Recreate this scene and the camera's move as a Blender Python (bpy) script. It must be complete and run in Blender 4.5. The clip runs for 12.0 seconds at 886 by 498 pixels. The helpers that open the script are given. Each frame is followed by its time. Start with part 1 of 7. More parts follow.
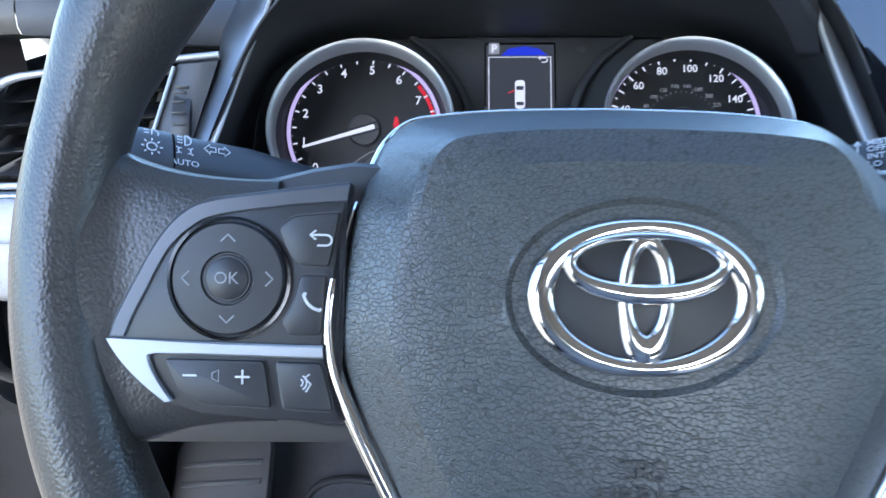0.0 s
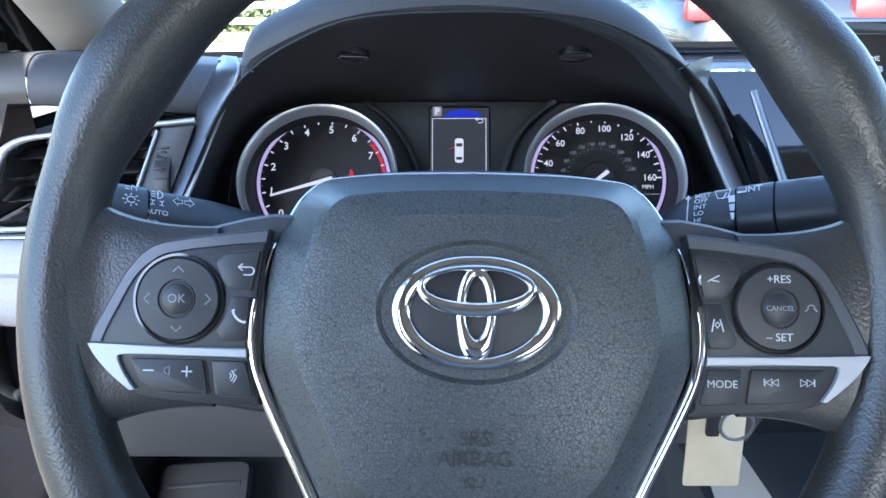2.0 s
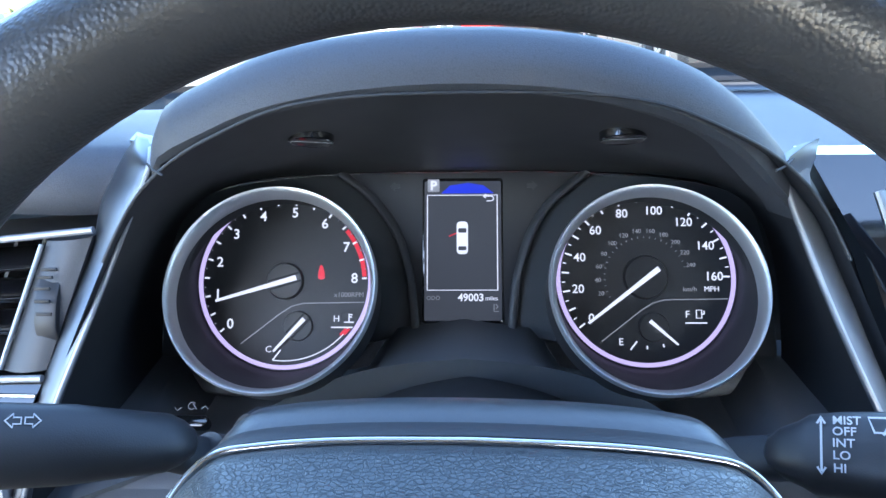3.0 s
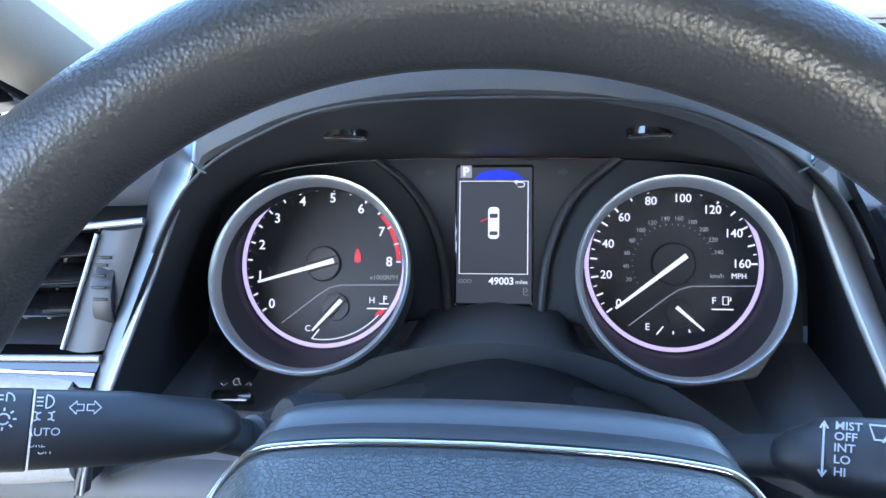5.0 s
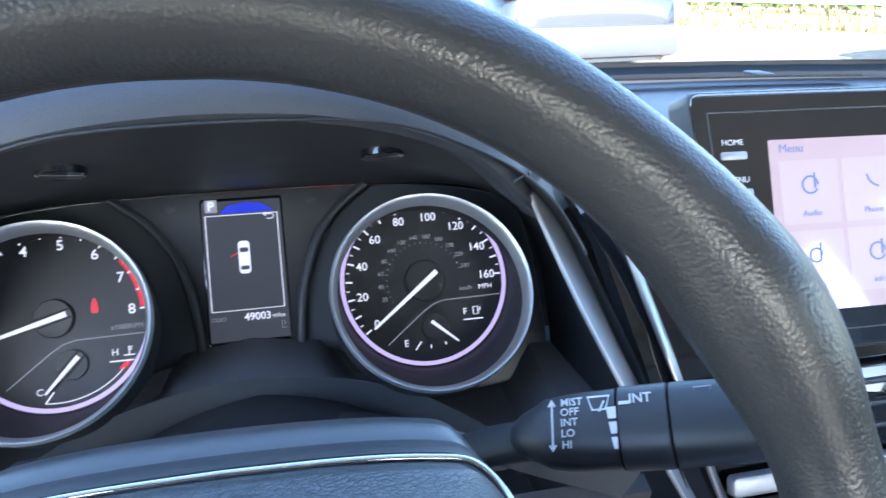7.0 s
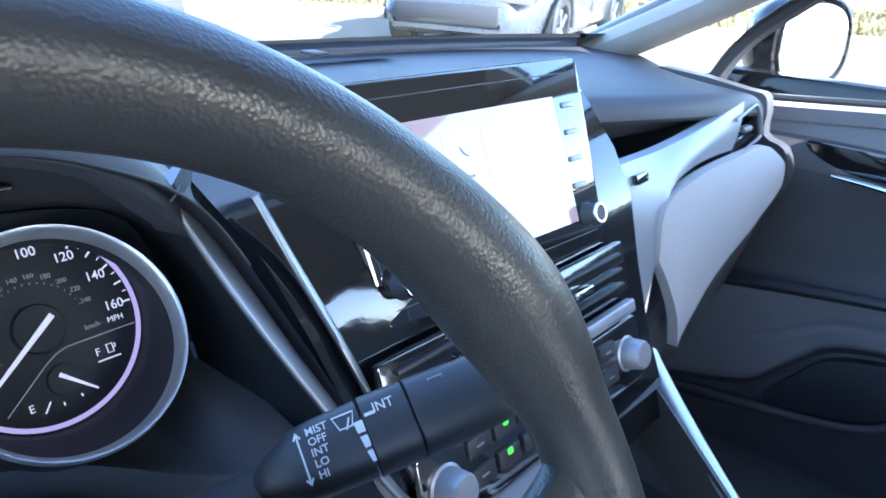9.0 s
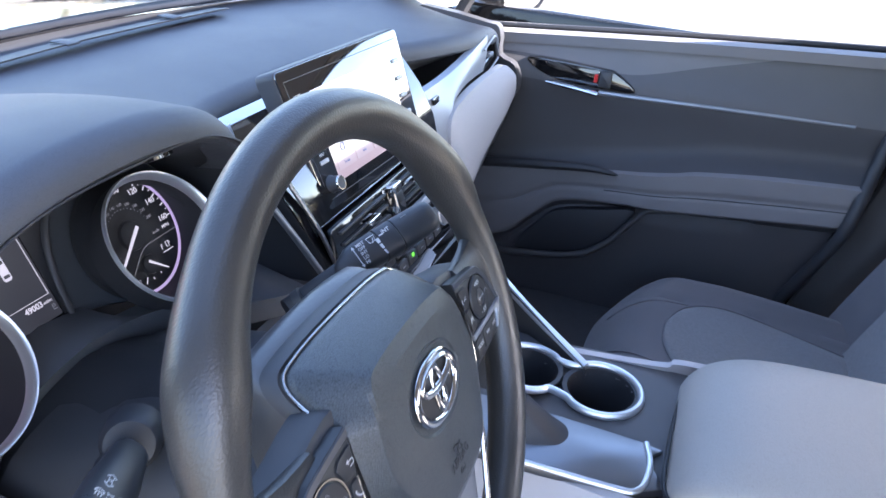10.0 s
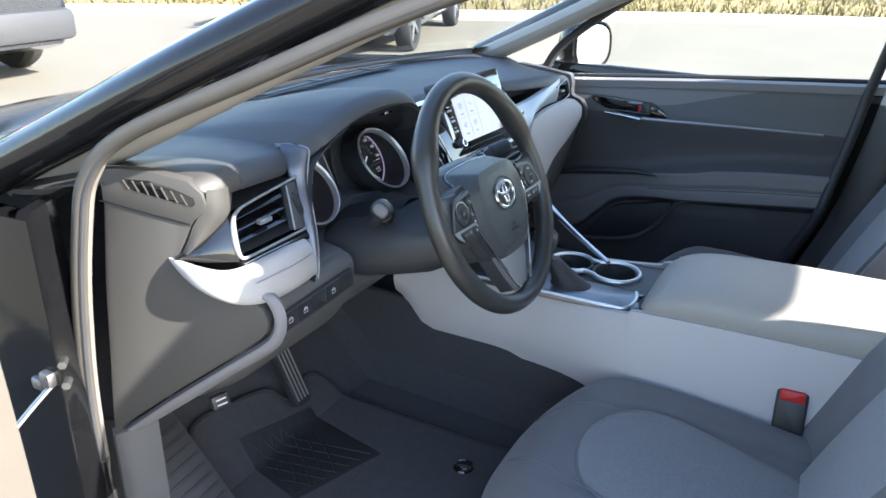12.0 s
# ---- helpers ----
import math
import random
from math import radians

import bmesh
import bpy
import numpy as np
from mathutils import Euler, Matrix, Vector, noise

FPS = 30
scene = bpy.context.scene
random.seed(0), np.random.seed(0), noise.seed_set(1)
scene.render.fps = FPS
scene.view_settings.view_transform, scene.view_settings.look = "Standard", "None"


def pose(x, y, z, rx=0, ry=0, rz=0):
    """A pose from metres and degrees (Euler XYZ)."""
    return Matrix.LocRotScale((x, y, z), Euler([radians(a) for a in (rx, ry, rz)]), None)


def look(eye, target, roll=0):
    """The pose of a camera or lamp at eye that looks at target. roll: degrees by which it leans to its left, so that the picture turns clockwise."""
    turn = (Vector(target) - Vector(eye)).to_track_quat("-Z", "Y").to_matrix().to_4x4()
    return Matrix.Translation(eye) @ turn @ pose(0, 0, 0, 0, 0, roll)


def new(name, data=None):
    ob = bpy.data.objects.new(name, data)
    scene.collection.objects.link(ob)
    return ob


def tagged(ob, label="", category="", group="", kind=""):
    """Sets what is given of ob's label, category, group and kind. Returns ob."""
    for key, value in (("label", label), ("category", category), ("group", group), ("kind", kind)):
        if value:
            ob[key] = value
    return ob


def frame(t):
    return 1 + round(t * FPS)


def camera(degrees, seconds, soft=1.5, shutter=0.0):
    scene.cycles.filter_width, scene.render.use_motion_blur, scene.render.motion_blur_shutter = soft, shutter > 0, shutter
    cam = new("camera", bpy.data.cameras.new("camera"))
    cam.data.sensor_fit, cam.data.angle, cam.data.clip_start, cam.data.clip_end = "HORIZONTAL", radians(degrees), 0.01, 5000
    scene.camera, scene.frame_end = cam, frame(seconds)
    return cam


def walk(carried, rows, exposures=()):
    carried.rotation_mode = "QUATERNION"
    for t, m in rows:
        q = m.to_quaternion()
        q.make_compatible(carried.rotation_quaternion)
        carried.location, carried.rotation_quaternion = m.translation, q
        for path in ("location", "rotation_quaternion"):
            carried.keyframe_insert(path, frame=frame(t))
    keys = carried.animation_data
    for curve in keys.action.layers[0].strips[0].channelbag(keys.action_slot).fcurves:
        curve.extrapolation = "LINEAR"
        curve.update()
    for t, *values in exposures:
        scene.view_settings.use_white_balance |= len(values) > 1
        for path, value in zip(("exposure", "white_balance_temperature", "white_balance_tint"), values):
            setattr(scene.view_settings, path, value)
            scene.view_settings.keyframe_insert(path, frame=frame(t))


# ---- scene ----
cam = camera(62.3, 12.0, shutter=0.2)
PATH = [
    (0, (-0.0525, -0.1857, 0.9721), (-0.087, 1.666, 0.217), -0.44),
    (0.5, (-0.0135, -0.2466, 0.9977), (-0.062, 1.624, 0.291), -0.78),
    (1, (-0.0046, -0.2683, 0.9987), (-0.049, 1.617, 0.332), -0.80),
    (1.5, (-0.0056, -0.2676, 0.9962), (-0.043, 1.624, 0.347), -0.62),
    (2, (-0.0072, -0.2610, 0.9973), (-0.044, 1.630, 0.347), -0.41),
    (2.3, (-0.0076, -0.2060, 1.0205), (-0.047, 1.677, 0.354), -0.72),
    (2.5, (-0.0028, -0.1540, 1.0315), (-0.059, 1.726, 0.353), -0.89),
    (3, (0.0004, -0.0924, 1.0361), (-0.074, 1.777, 0.330), -1.00),
    (3.5, (0.0036, -0.0893, 1.0418), (-0.132, 1.763, 0.300), -0.91),
    (5.3, (0.0088, -0.1018, 1.0590), (-0.180, 1.715, 0.247), -1.98),
    (5.5, (0.0097, -0.1026, 1.0582), (-0.140, 1.724, 0.257), -1.62),
    (6, (0.0126, -0.1031, 1.0573), (0.037, 1.734, 0.267), -1.08),
    (6.5, (0.0144, -0.1059, 1.0527), (0.223, 1.732, 0.292), -0.55),
    (7, (0.0244, -0.1042, 1.0500), (0.433, 1.717, 0.331), -0.30),
    (7.5, (0.0512, -0.0688, 1.0370), (0.722, 1.697, 0.379), -0.27),
    (9.3, (-0.0670, -0.0575, 1.0770), (1.4530, 0.9200, 0.2150), 4.50),
    (9.5, (-0.1590, -0.0795, 1.1250), (1.4130, 0.7390, 0.1920), 5.60),
    (10, (-0.3553, -0.1121, 1.1866), (1.314, 0.431, 0.228), 5.01),
    (10.5, (-0.4607, -0.1539, 1.1856), (1.251, 0.363, 0.290), 3.06),
    (11, (-0.5963, -0.2759, 1.2077), (1.115, 0.353, 0.386), 1.42),
    (11.5, (-0.8762, -0.3544, 1.2247), (0.804, 0.388, 0.433), 1.12),
    (12, (-0.9985, -0.4293, 1.2467), (0.623, 0.441, 0.463), 1.49),
]
walk(cam, [(t, look(eye, target, roll)) for t, eye, target, roll in PATH],
     [(0, 3.33, 5650, 9), (0.5, 3.22, 5650, 9), (2.0, 3.12, 5650, 9), (3.5, 3.68, 5600, 9), (6.0, 3.68, 5700, 9), (7.0, 3.5, 5750, 9), (9.5, 3.1, 5300, 12), (10, 3.15, 6200, 20), (10.5, 3.0, 7000, 19), (11, 2.84, 6450, 11), (12, 2.44, 6350, 9)])

# ---- light ----
import functools

world = bpy.data.worlds.new("sky")
scene.world = world
world.use_nodes = True
SUN_TO = Vector((0.08, -4.5, 2.75)).normalized()
sky = world.node_tree.nodes.new("ShaderNodeTexSky")
sky.sky_type, sky.sun_disc = "NISHITA", False
sky.sun_elevation = math.asin(SUN_TO.z)
sky.sun_rotation = math.atan2(SUN_TO.x, SUN_TO.y)
bg = world.node_tree.nodes["Background"]
world.node_tree.links.new(sky.outputs[0], bg.inputs[0])
bg.inputs[1].default_value = 0.15
sun = new("sun", bpy.data.lights.new("sun", "SUN"))
sun.data.energy, sun.data.angle, sun.data.color = 4.8, radians(0.53), (1.0, 0.95, 0.87)
sun.matrix_world = look(SUN_TO * 30, (0, 0, 0))


# ---- materials ----
def material(name, base, rough=0.5, metal=0.0, grain=0.0, grain_size=0.001, kind="NOISE", vary=0.12, vary_size=0.03,
             coat=0.0, rough_vary=0.08, spec=0.5, sheen=0.0, depth=0.5, creased=0.25):
    """A surface with a base colour that varies at one scale and a relief at another; sizes in metres."""
    mat = bpy.data.materials.new(name)
    mat.use_nodes = True
    nt = mat.node_tree
    bsdf = nt.nodes["Principled BSDF"]
    bsdf.inputs["Roughness"].default_value = rough
    bsdf.inputs["Metallic"].default_value = metal
    bsdf.inputs["Coat Weight"].default_value = coat
    bsdf.inputs["Coat Roughness"].default_value = 0.04
    bsdf.inputs["Specular IOR Level"].default_value = spec
    if sheen:
        bsdf.inputs["Sheen Weight"].default_value = sheen
        bsdf.inputs["Sheen Roughness"].default_value = 0.5
    pos = nt.nodes.new("ShaderNodeNewGeometry")
    big = nt.nodes.new("ShaderNodeTexNoise")
    big.inputs["Scale"].default_value = 1.0 / vary_size
    big.inputs["Detail"].default_value = 4
    nt.links.new(pos.outputs["Position"], big.inputs["Vector"])
    ramp = nt.nodes.new("ShaderNodeMix")
    ramp.data_type = "RGBA"
    lo = [c * (1 - vary) for c in base]
    hi = [c * (1 + vary) for c in base]
    ramp.inputs[6].default_value, ramp.inputs[7].default_value = (*lo, 1), (*hi, 1)
    nt.links.new(big.outputs["Fac"], ramp.inputs[0])
    nt.links.new(ramp.outputs[2], bsdf.inputs["Base Color"])
    rr = nt.nodes.new("ShaderNodeMapRange")
    rr.inputs["To Min"].default_value, rr.inputs["To Max"].default_value = max(0.02, rough - rough_vary), min(1, rough + rough_vary)
    nt.links.new(big.outputs["Fac"], rr.inputs["Value"])
    nt.links.new(rr.outputs[0], bsdf.inputs["Roughness"])
    if grain:
        if kind == "LEATHER":
            warp = nt.nodes.new("ShaderNodeTexNoise")
            warp.inputs["Scale"].default_value = 0.35 / grain_size
            warp.inputs["Detail"].default_value = 3
            mixv = nt.nodes.new("ShaderNodeVectorMath")
            mixv.operation = "MULTIPLY_ADD"
            mixv.inputs[1].default_value = (grain_size * 1.3,) * 3
            nt.links.new(pos.outputs["Position"], warp.inputs["Vector"])
            nt.links.new(warp.outputs["Color"], mixv.inputs[0])
            nt.links.new(pos.outputs["Position"], mixv.inputs[2])
            creases = []
            for size, hi in ((1.0, 0.14), (0.55, 0.30)):
                cells = nt.nodes.new("ShaderNodeTexVoronoi")
                cells.feature = "DISTANCE_TO_EDGE"
                cells.inputs["Scale"].default_value = 1.0 / (grain_size * size)
                nt.links.new(mixv.outputs[0], cells.inputs["Vector"])
                cut = nt.nodes.new("ShaderNodeMapRange")
                cut.interpolation_type = "SMOOTHSTEP"
                cut.inputs["From Min"].default_value, cut.inputs["From Max"].default_value = 0.0, hi
                nt.links.new(cells.outputs["Distance"], cut.inputs["Value"])
                creases.append(cut)
            creases[1].inputs["To Max"].default_value = 0.10
            both = nt.nodes.new("ShaderNodeMath")
            both.operation = "ADD"
            nt.links.new(creases[0].outputs[0], both.inputs[0])
            nt.links.new(creases[1].outputs[0], both.inputs[1])
            height = both.outputs[0]
            # shade of the creases, painted into the base colour so the grain always shows
            crease_shade = nt.nodes.new("ShaderNodeMapRange")
            crease_shade.inputs["From Max"].default_value = 1.1
            crease_shade.inputs["To Min"].default_value = 1.0 - creased
            nt.links.new(height, crease_shade.inputs["Value"])
            shaded_base = nt.nodes.new("ShaderNodeVectorMath")
            shaded_base.operation = "SCALE"
            nt.links.new(ramp.outputs[2], shaded_base.inputs[0])
            nt.links.new(crease_shade.outputs[0], shaded_base.inputs["Scale"])
            nt.links.new(shaded_base.outputs[0], bsdf.inputs["Base Color"])
        elif kind == "PEBBLE":
            fine = nt.nodes.new("ShaderNodeTexVoronoi")
            fine.feature = "SMOOTH_F1"
            fine.inputs["Scale"].default_value = 1.0 / grain_size
            fine.inputs["Smoothness"].default_value = 0.6
            nt.links.new(pos.outputs["Position"], fine.inputs["Vector"])
            turned = nt.nodes.new("ShaderNodeMath")
            turned.operation = "SUBTRACT"
            turned.inputs[0].default_value = 1.0
            nt.links.new(fine.outputs["Distance"], turned.inputs[1])
            height = turned.outputs[0]
        elif kind == "WEAVE":
            fine = nt.nodes.new("ShaderNodeTexVoronoi")
            fine.inputs["Scale"].default_value = 1.0 / grain_size
            nt.links.new(pos.outputs["Position"], fine.inputs["Vector"])
            height = fine.outputs["Distance"]
        else:
            fine = nt.nodes.new("ShaderNodeTexNoise")
            fine.inputs["Scale"].default_value = 1.0 / grain_size
            fine.inputs["Detail"].default_value = 3
            nt.links.new(pos.outputs["Position"], fine.inputs["Vector"])
            height = fine.outputs["Fac"]
        bump = nt.nodes.new("ShaderNodeBump")
        bump.inputs["Strength"].default_value = grain
        bump.inputs["Distance"].default_value = grain_size * depth
        nt.links.new(height, bump.inputs["Height"])
        nt.links.new(bump.outputs[0], bsdf.inputs["Normal"])
    return mat


def glowing(name, colour, strength, pane=False):
    mat = bpy.data.materials.new(name)
    mat.use_nodes = True
    b = mat.node_tree.nodes["Principled BSDF"]
    b.inputs["Base Color"].default_value = (*[c * 0.2 for c in colour], 1)
    b.inputs["Emission Color"].default_value = (*colour, 1)
    b.inputs["Emission Strength"].default_value = strength
    b.inputs["Roughness"].default_value = 0.4
    if pane:
        b.inputs["Coat Weight"].default_value, b.inputs["Coat Roughness"].default_value, b.inputs["Coat IOR"].default_value = 1.0, 0.05, 1.9
    return mat


def clear_glass(name, tint=(1, 1, 1), gloss=0.04):
    """Thin glazing: see-through with a Fresnel gloss."""
    mat = bpy.data.materials.new(name)
    mat.use_nodes = True
    nt = mat.node_tree
    nt.nodes.remove(nt.nodes["Principled BSDF"])
    clear, shine, mix, facing, power, fres = (nt.nodes.new(k) for k in ("ShaderNodeBsdfTransparent", "ShaderNodeBsdfGlossy", "ShaderNodeMixShader", "ShaderNodeLayerWeight", "ShaderNodeMath", "ShaderNodeMath"))
    clear.inputs[0].default_value = (*tint, 1)
    shine.inputs["Roughness"].default_value = gloss
    facing.inputs["Blend"].default_value = 0.5
    power.operation, power.inputs[1].default_value = "POWER", 5.0
    fres.operation, fres.inputs[1].default_value, fres.inputs[2].default_value = "MULTIPLY_ADD", 0.92, 0.05
    nt.links.new(facing.outputs["Facing"], power.inputs[0])
    nt.links.new(power.outputs[0], fres.inputs[0])
    nt.links.new(fres.outputs[0], mix.inputs[0])
    nt.links.new(clear.outputs[0], mix.inputs[1])
    nt.links.new(shine.outputs[0], mix.inputs[2])
    nt.links.new(mix.outputs[0], nt.nodes["Material Output"].inputs[0])
    return mat


RIM_LEATHER = material("rim_leather", (0.033, 0.032, 0.031), 0.35, grain=0.45, grain_size=0.0012, kind="PEBBLE", vary=0.18, vary_size=0.03, rough_vary=0.09, depth=0.30, spec=0.62)
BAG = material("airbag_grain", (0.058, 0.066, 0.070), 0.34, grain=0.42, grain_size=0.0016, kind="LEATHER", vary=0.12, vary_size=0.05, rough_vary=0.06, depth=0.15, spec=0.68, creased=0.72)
HUB_SKIN = material("hub_skin", (0.060, 0.063, 0.066), 0.36, grain=0.12, grain_size=0.003, vary=0.2, vary_size=0.012, spec=0.8)
SOFT = material("soft_dash", (0.052, 0.056, 0.066), 0.55, grain=0.35, grain_size=0.0012, kind="LEATHER", depth=0.12, vary=0.12, vary_size=0.08)
DARK = material("dark_plastic", (0.045, 0.046, 0.05), 0.48, grain=0.25, grain_size=0.0007, vary=0.15, vary_size=0.05)
DARK_WARM = material("charcoal_plastic", (0.060, 0.057, 0.057), 0.5, grain=0.25, grain_size=0.0008, vary=0.15, vary_size=0.06)
CLUSTER_GREY = material("cluster_grey", (0.060, 0.064, 0.070), 0.42, grain=0.15, grain_size=0.0006, vary=0.12, vary_size=0.04)
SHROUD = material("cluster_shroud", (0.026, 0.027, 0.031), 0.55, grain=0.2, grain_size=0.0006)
GREYPL = material("grey_plastic", (0.17, 0.165, 0.17), 0.55, grain=0.3, grain_size=0.0009, vary=0.08, vary_size=0.06)
ENDGREY = material("warm_grey_plastic", (0.055, 0.052, 0.049), 0.5, grain=0.3, grain_size=0.0009, vary=0.08, vary_size=0.06)
APRON = material("apron_plastic", (0.105, 0.113, 0.126), 0.45, grain=0.25, grain_size=0.0008, vary=0.1, vary_size=0.06)
MIDGREY = material("mid_grey_plastic", (0.10, 0.098, 0.10), 0.55, grain=0.3, grain_size=0.0009, vary=0.1, vary_size=0.06)
PALE = material("pale_leatherette", (0.42, 0.405, 0.395), 0.5, grain=0.35, grain_size=0.0013, kind="LEATHER", depth=0.12, vary=0.05, vary_size=0.05)
PALECON = material("pale_console", (0.52, 0.49, 0.485), 0.55, grain=0.3, grain_size=0.001, vary=0.05, vary_size=0.08)
ARMTOP = material("armrest_leatherette", (0.42, 0.395, 0.355), 0.5, grain=0.35, grain_size=0.0013, kind="LEATHER", depth=0.12, vary=0.06, vary_size=0.08)
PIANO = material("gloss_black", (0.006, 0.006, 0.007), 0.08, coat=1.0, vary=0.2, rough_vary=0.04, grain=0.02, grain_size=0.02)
FACE = material("display_glass", (0.006, 0.006, 0.007), 0.06, coat=1.0, vary=0.2, rough_vary=0.03, spec=1.0)
FACE.node_tree.nodes["Principled BSDF"].inputs["Coat IOR"].default_value = 2.0
SATIN = material("satin_silver", (0.34, 0.35, 0.37), 0.42, metal=0.6, vary=0.06, grain=0.04, grain_size=0.0006)
SMOKE = material("smoky_satin", (0.075, 0.08, 0.092), 0.30, metal=0.35, vary=0.06, grain=0.03, grain_size=0.0006, spec=0.6)
BLADE = material("dark_satin", (0.24, 0.25, 0.27), 0.34, metal=0.9, vary=0.06, grain=0.05, grain_size=0.0006)
CHROME = material("chrome", (0.72, 0.71, 0.70), 0.08, metal=1.0, vary=0.04, rough_vary=0.04)
RING = material("brushed_ring", (0.80, 0.82, 0.85), 0.42, metal=0.9, vary=0.03, vary_size=0.05, rough_vary=0.03)
BUTTON = material("button_black", (0.022, 0.0225, 0.025), 0.42, grain=0.12, grain_size=0.0006, vary=0.2)
STALK = material("stalk_black", (0.03, 0.031, 0.034), 0.42, grain=0.2, grain_size=0.0006, vary=0.15)
WHITE = material("white_print", (0.55, 0.56, 0.57), 0.5, vary=0.08, vary_size=0.004)
GREYPRINT = material("grey_print", (0.26, 0.265, 0.28), 0.5, vary=0.08, vary_size=0.004)
DIAL = material("dial_face", (0.030, 0.030, 0.032), 0.45, vary=0.25, vary_size=0.03, grain=0.1, grain_size=0.0008)
FABRIC = material("seat_fabric", (0.140, 0.135, 0.143), 0.85, grain=0.5, grain_size=0.0012, kind="WEAVE", vary=0.12, vary_size=0.05, sheen=0.25)
FABRIC_IN = material("seat_insert_fabric", (0.21, 0.21, 0.217), 0.9, grain=0.6, grain_size=0.0025, vary=0.22, vary_size=0.006, sheen=0.3)
CARPET = material("carpet", (0.050, 0.049, 0.053), 0.95, grain=0.9, grain_size=0.002, vary=0.3, vary_size=0.012, sheen=0.12)
MATRUB = material("mat_rubber", (0.020, 0.020, 0.022), 0.7, grain=0.4, grain_size=0.002, vary=0.2)
PAINT = material("black_paint", (0.008, 0.008, 0.009), 0.09, coat=0.0, spec=0.45, vary=0.2, rough_vary=0.05, grain=0.03, grain_size=0.03)
SEAL = material("door_seal", (0.070, 0.063, 0.056), 0.55, grain=0.25, grain_size=0.0016, kind="WEAVE", vary=0.15, vary_size=0.04)
TRIMCLOTH = material("pillar_trim", (0.34, 0.32, 0.29), 0.75, grain=0.3, grain_size=0.0015, vary=0.06, vary_size=0.06)
FLANGE = material("seal_flange", (0.17, 0.155, 0.135), 0.7, grain=0.3, grain_size=0.002, vary=0.12, vary_size=0.05)
HEADLINER = material("headliner", (0.45, 0.43, 0.40), 0.9, grain=0.3, grain_size=0.002, vary=0.06)
GLASS = clear_glass("glazing", (0.93, 0.96, 0.95))
MIRROR = material("mirror_glass", (0.85, 0.86, 0.87), 0.02, metal=1.0, vary=0.02, rough_vary=0.01)
RED = material("red_plastic", (0.55, 0.02, 0.02), 0.4, vary=0.1)
STEEL = material("steel", (0.36, 0.36, 0.36), 0.45, metal=1.0, vary=0.15, grain=0.1, grain_size=0.001)
DOORDARK = material("door_upper_plastic", (0.085, 0.085, 0.092), 0.5, grain=0.3, grain_size=0.001, vary=0.1, vary_size=0.06)
ARMGREY = material("door_armrest", (0.19, 0.18, 0.185), 0.5, grain=0.3, grain_size=0.0012, vary=0.08, vary_size=0.06)
DOORMID = material("door_soft_panel", (0.064, 0.062, 0.066), 0.6, grain=0.3, grain_size=0.0012, vary=0.1, vary_size=0.08)
DOORLINE = material("door_lining", (0.105, 0.092, 0.078), 0.7, grain=0.3, grain_size=0.0015, vary=0.08, vary_size=0.06)
TAGCARD = material("tag_card", (0.74, 0.64, 0.45), 0.7, vary=0.08, vary_size=0.01, grain=0.1, grain_size=0.001)
GLOW_LILAC = glowing("dial_glow", (0.66, 0.52, 0.86), 0.09)
GLOW_WHITE = glowing("number_glow", (0.92, 0.90, 1.0), 0.09)
GLOW_RED = glowing("warning_red", (1.0, 0.02, 0.05), 0.06)
GLOW_BLUE = glowing("display_blue", (0.03, 0.06, 1.0), 0.05)
GLOW_GREEN = glowing("led_green", (0.15, 1.0, 0.05), 0.22)
GLOW_DIM = glowing("dim_print_glow", (0.5, 0.5, 0.55), 0.045)
SCREEN_BLACK = glowing("lit_black", (0.03, 0.032, 0.04), 0.14)
SCREEN_PINK = glowing("screen_pink", (0.90, 0.66, 0.71), 0.054, True)
SCREEN_TILE = glowing("screen_tile", (0.93, 0.74, 0.79), 0.060, True)
SCREEN_BLUE = glowing("screen_blue", (0.20, 0.28, 0.62), 0.06)


# ---- mesh helpers ----
def thing(name, loc, label, category, group="", kind=""):
    e = new(name)
    e.empty_display_size = 0.05
    e.location = loc
    return tagged(e, label, category, group, kind)


def origin_of(ob):
    p = Vector((0, 0, 0))
    while ob:
        p += ob.location
        ob = ob.parent
    return p


def part(name, bm, mat, parent=None, label="", smooth=True, crease=38):
    """Links a bmesh, given in world coordinates, as one mesh object under its thing or part."""
    bmesh.ops.recalc_face_normals(bm, faces=bm.faces)
    me = bpy.data.meshes.new(name)
    if parent:
        bmesh.ops.translate(bm, verts=bm.verts, vec=-origin_of(parent))
    bm.to_mesh(me)
    bm.free()
    me.materials.append(mat)
    if smooth:
        me.shade_smooth()
        try:
            me.set_sharp_from_angle(angle=radians(crease))
        except AttributeError:
            pass
    ob = new(name, me)
    if parent:
        ob.parent = parent
    if label:
        ob["label"] = label
    return ob


def setting(name, bm, mat, label, category, kind="structure", smooth=True):
    return tagged(part(name, bm, mat, None, "", smooth), label, category, "", kind)


def crom(pts, n=6, closed=False):
    """A smooth curve through the points."""
    P = [Vector(p) for p in pts]
    N = len(P)
    out = []
    for i in range(N if closed else N - 1):
        a, b, c, d = (P[(i + k) % N] if closed else P[min(max(i + k, 0), N - 1)] for k in (-1, 0, 1, 2))
        for j in range(n):
            t = j / n
            out.append(0.5 * ((2 * b) + (c - a) * t + (2 * a - 5 * b + 4 * c - d) * t * t + (3 * b - a - 3 * c + d) * t ** 3))
    if not closed:
        out.append(P[-1].copy())
    return out


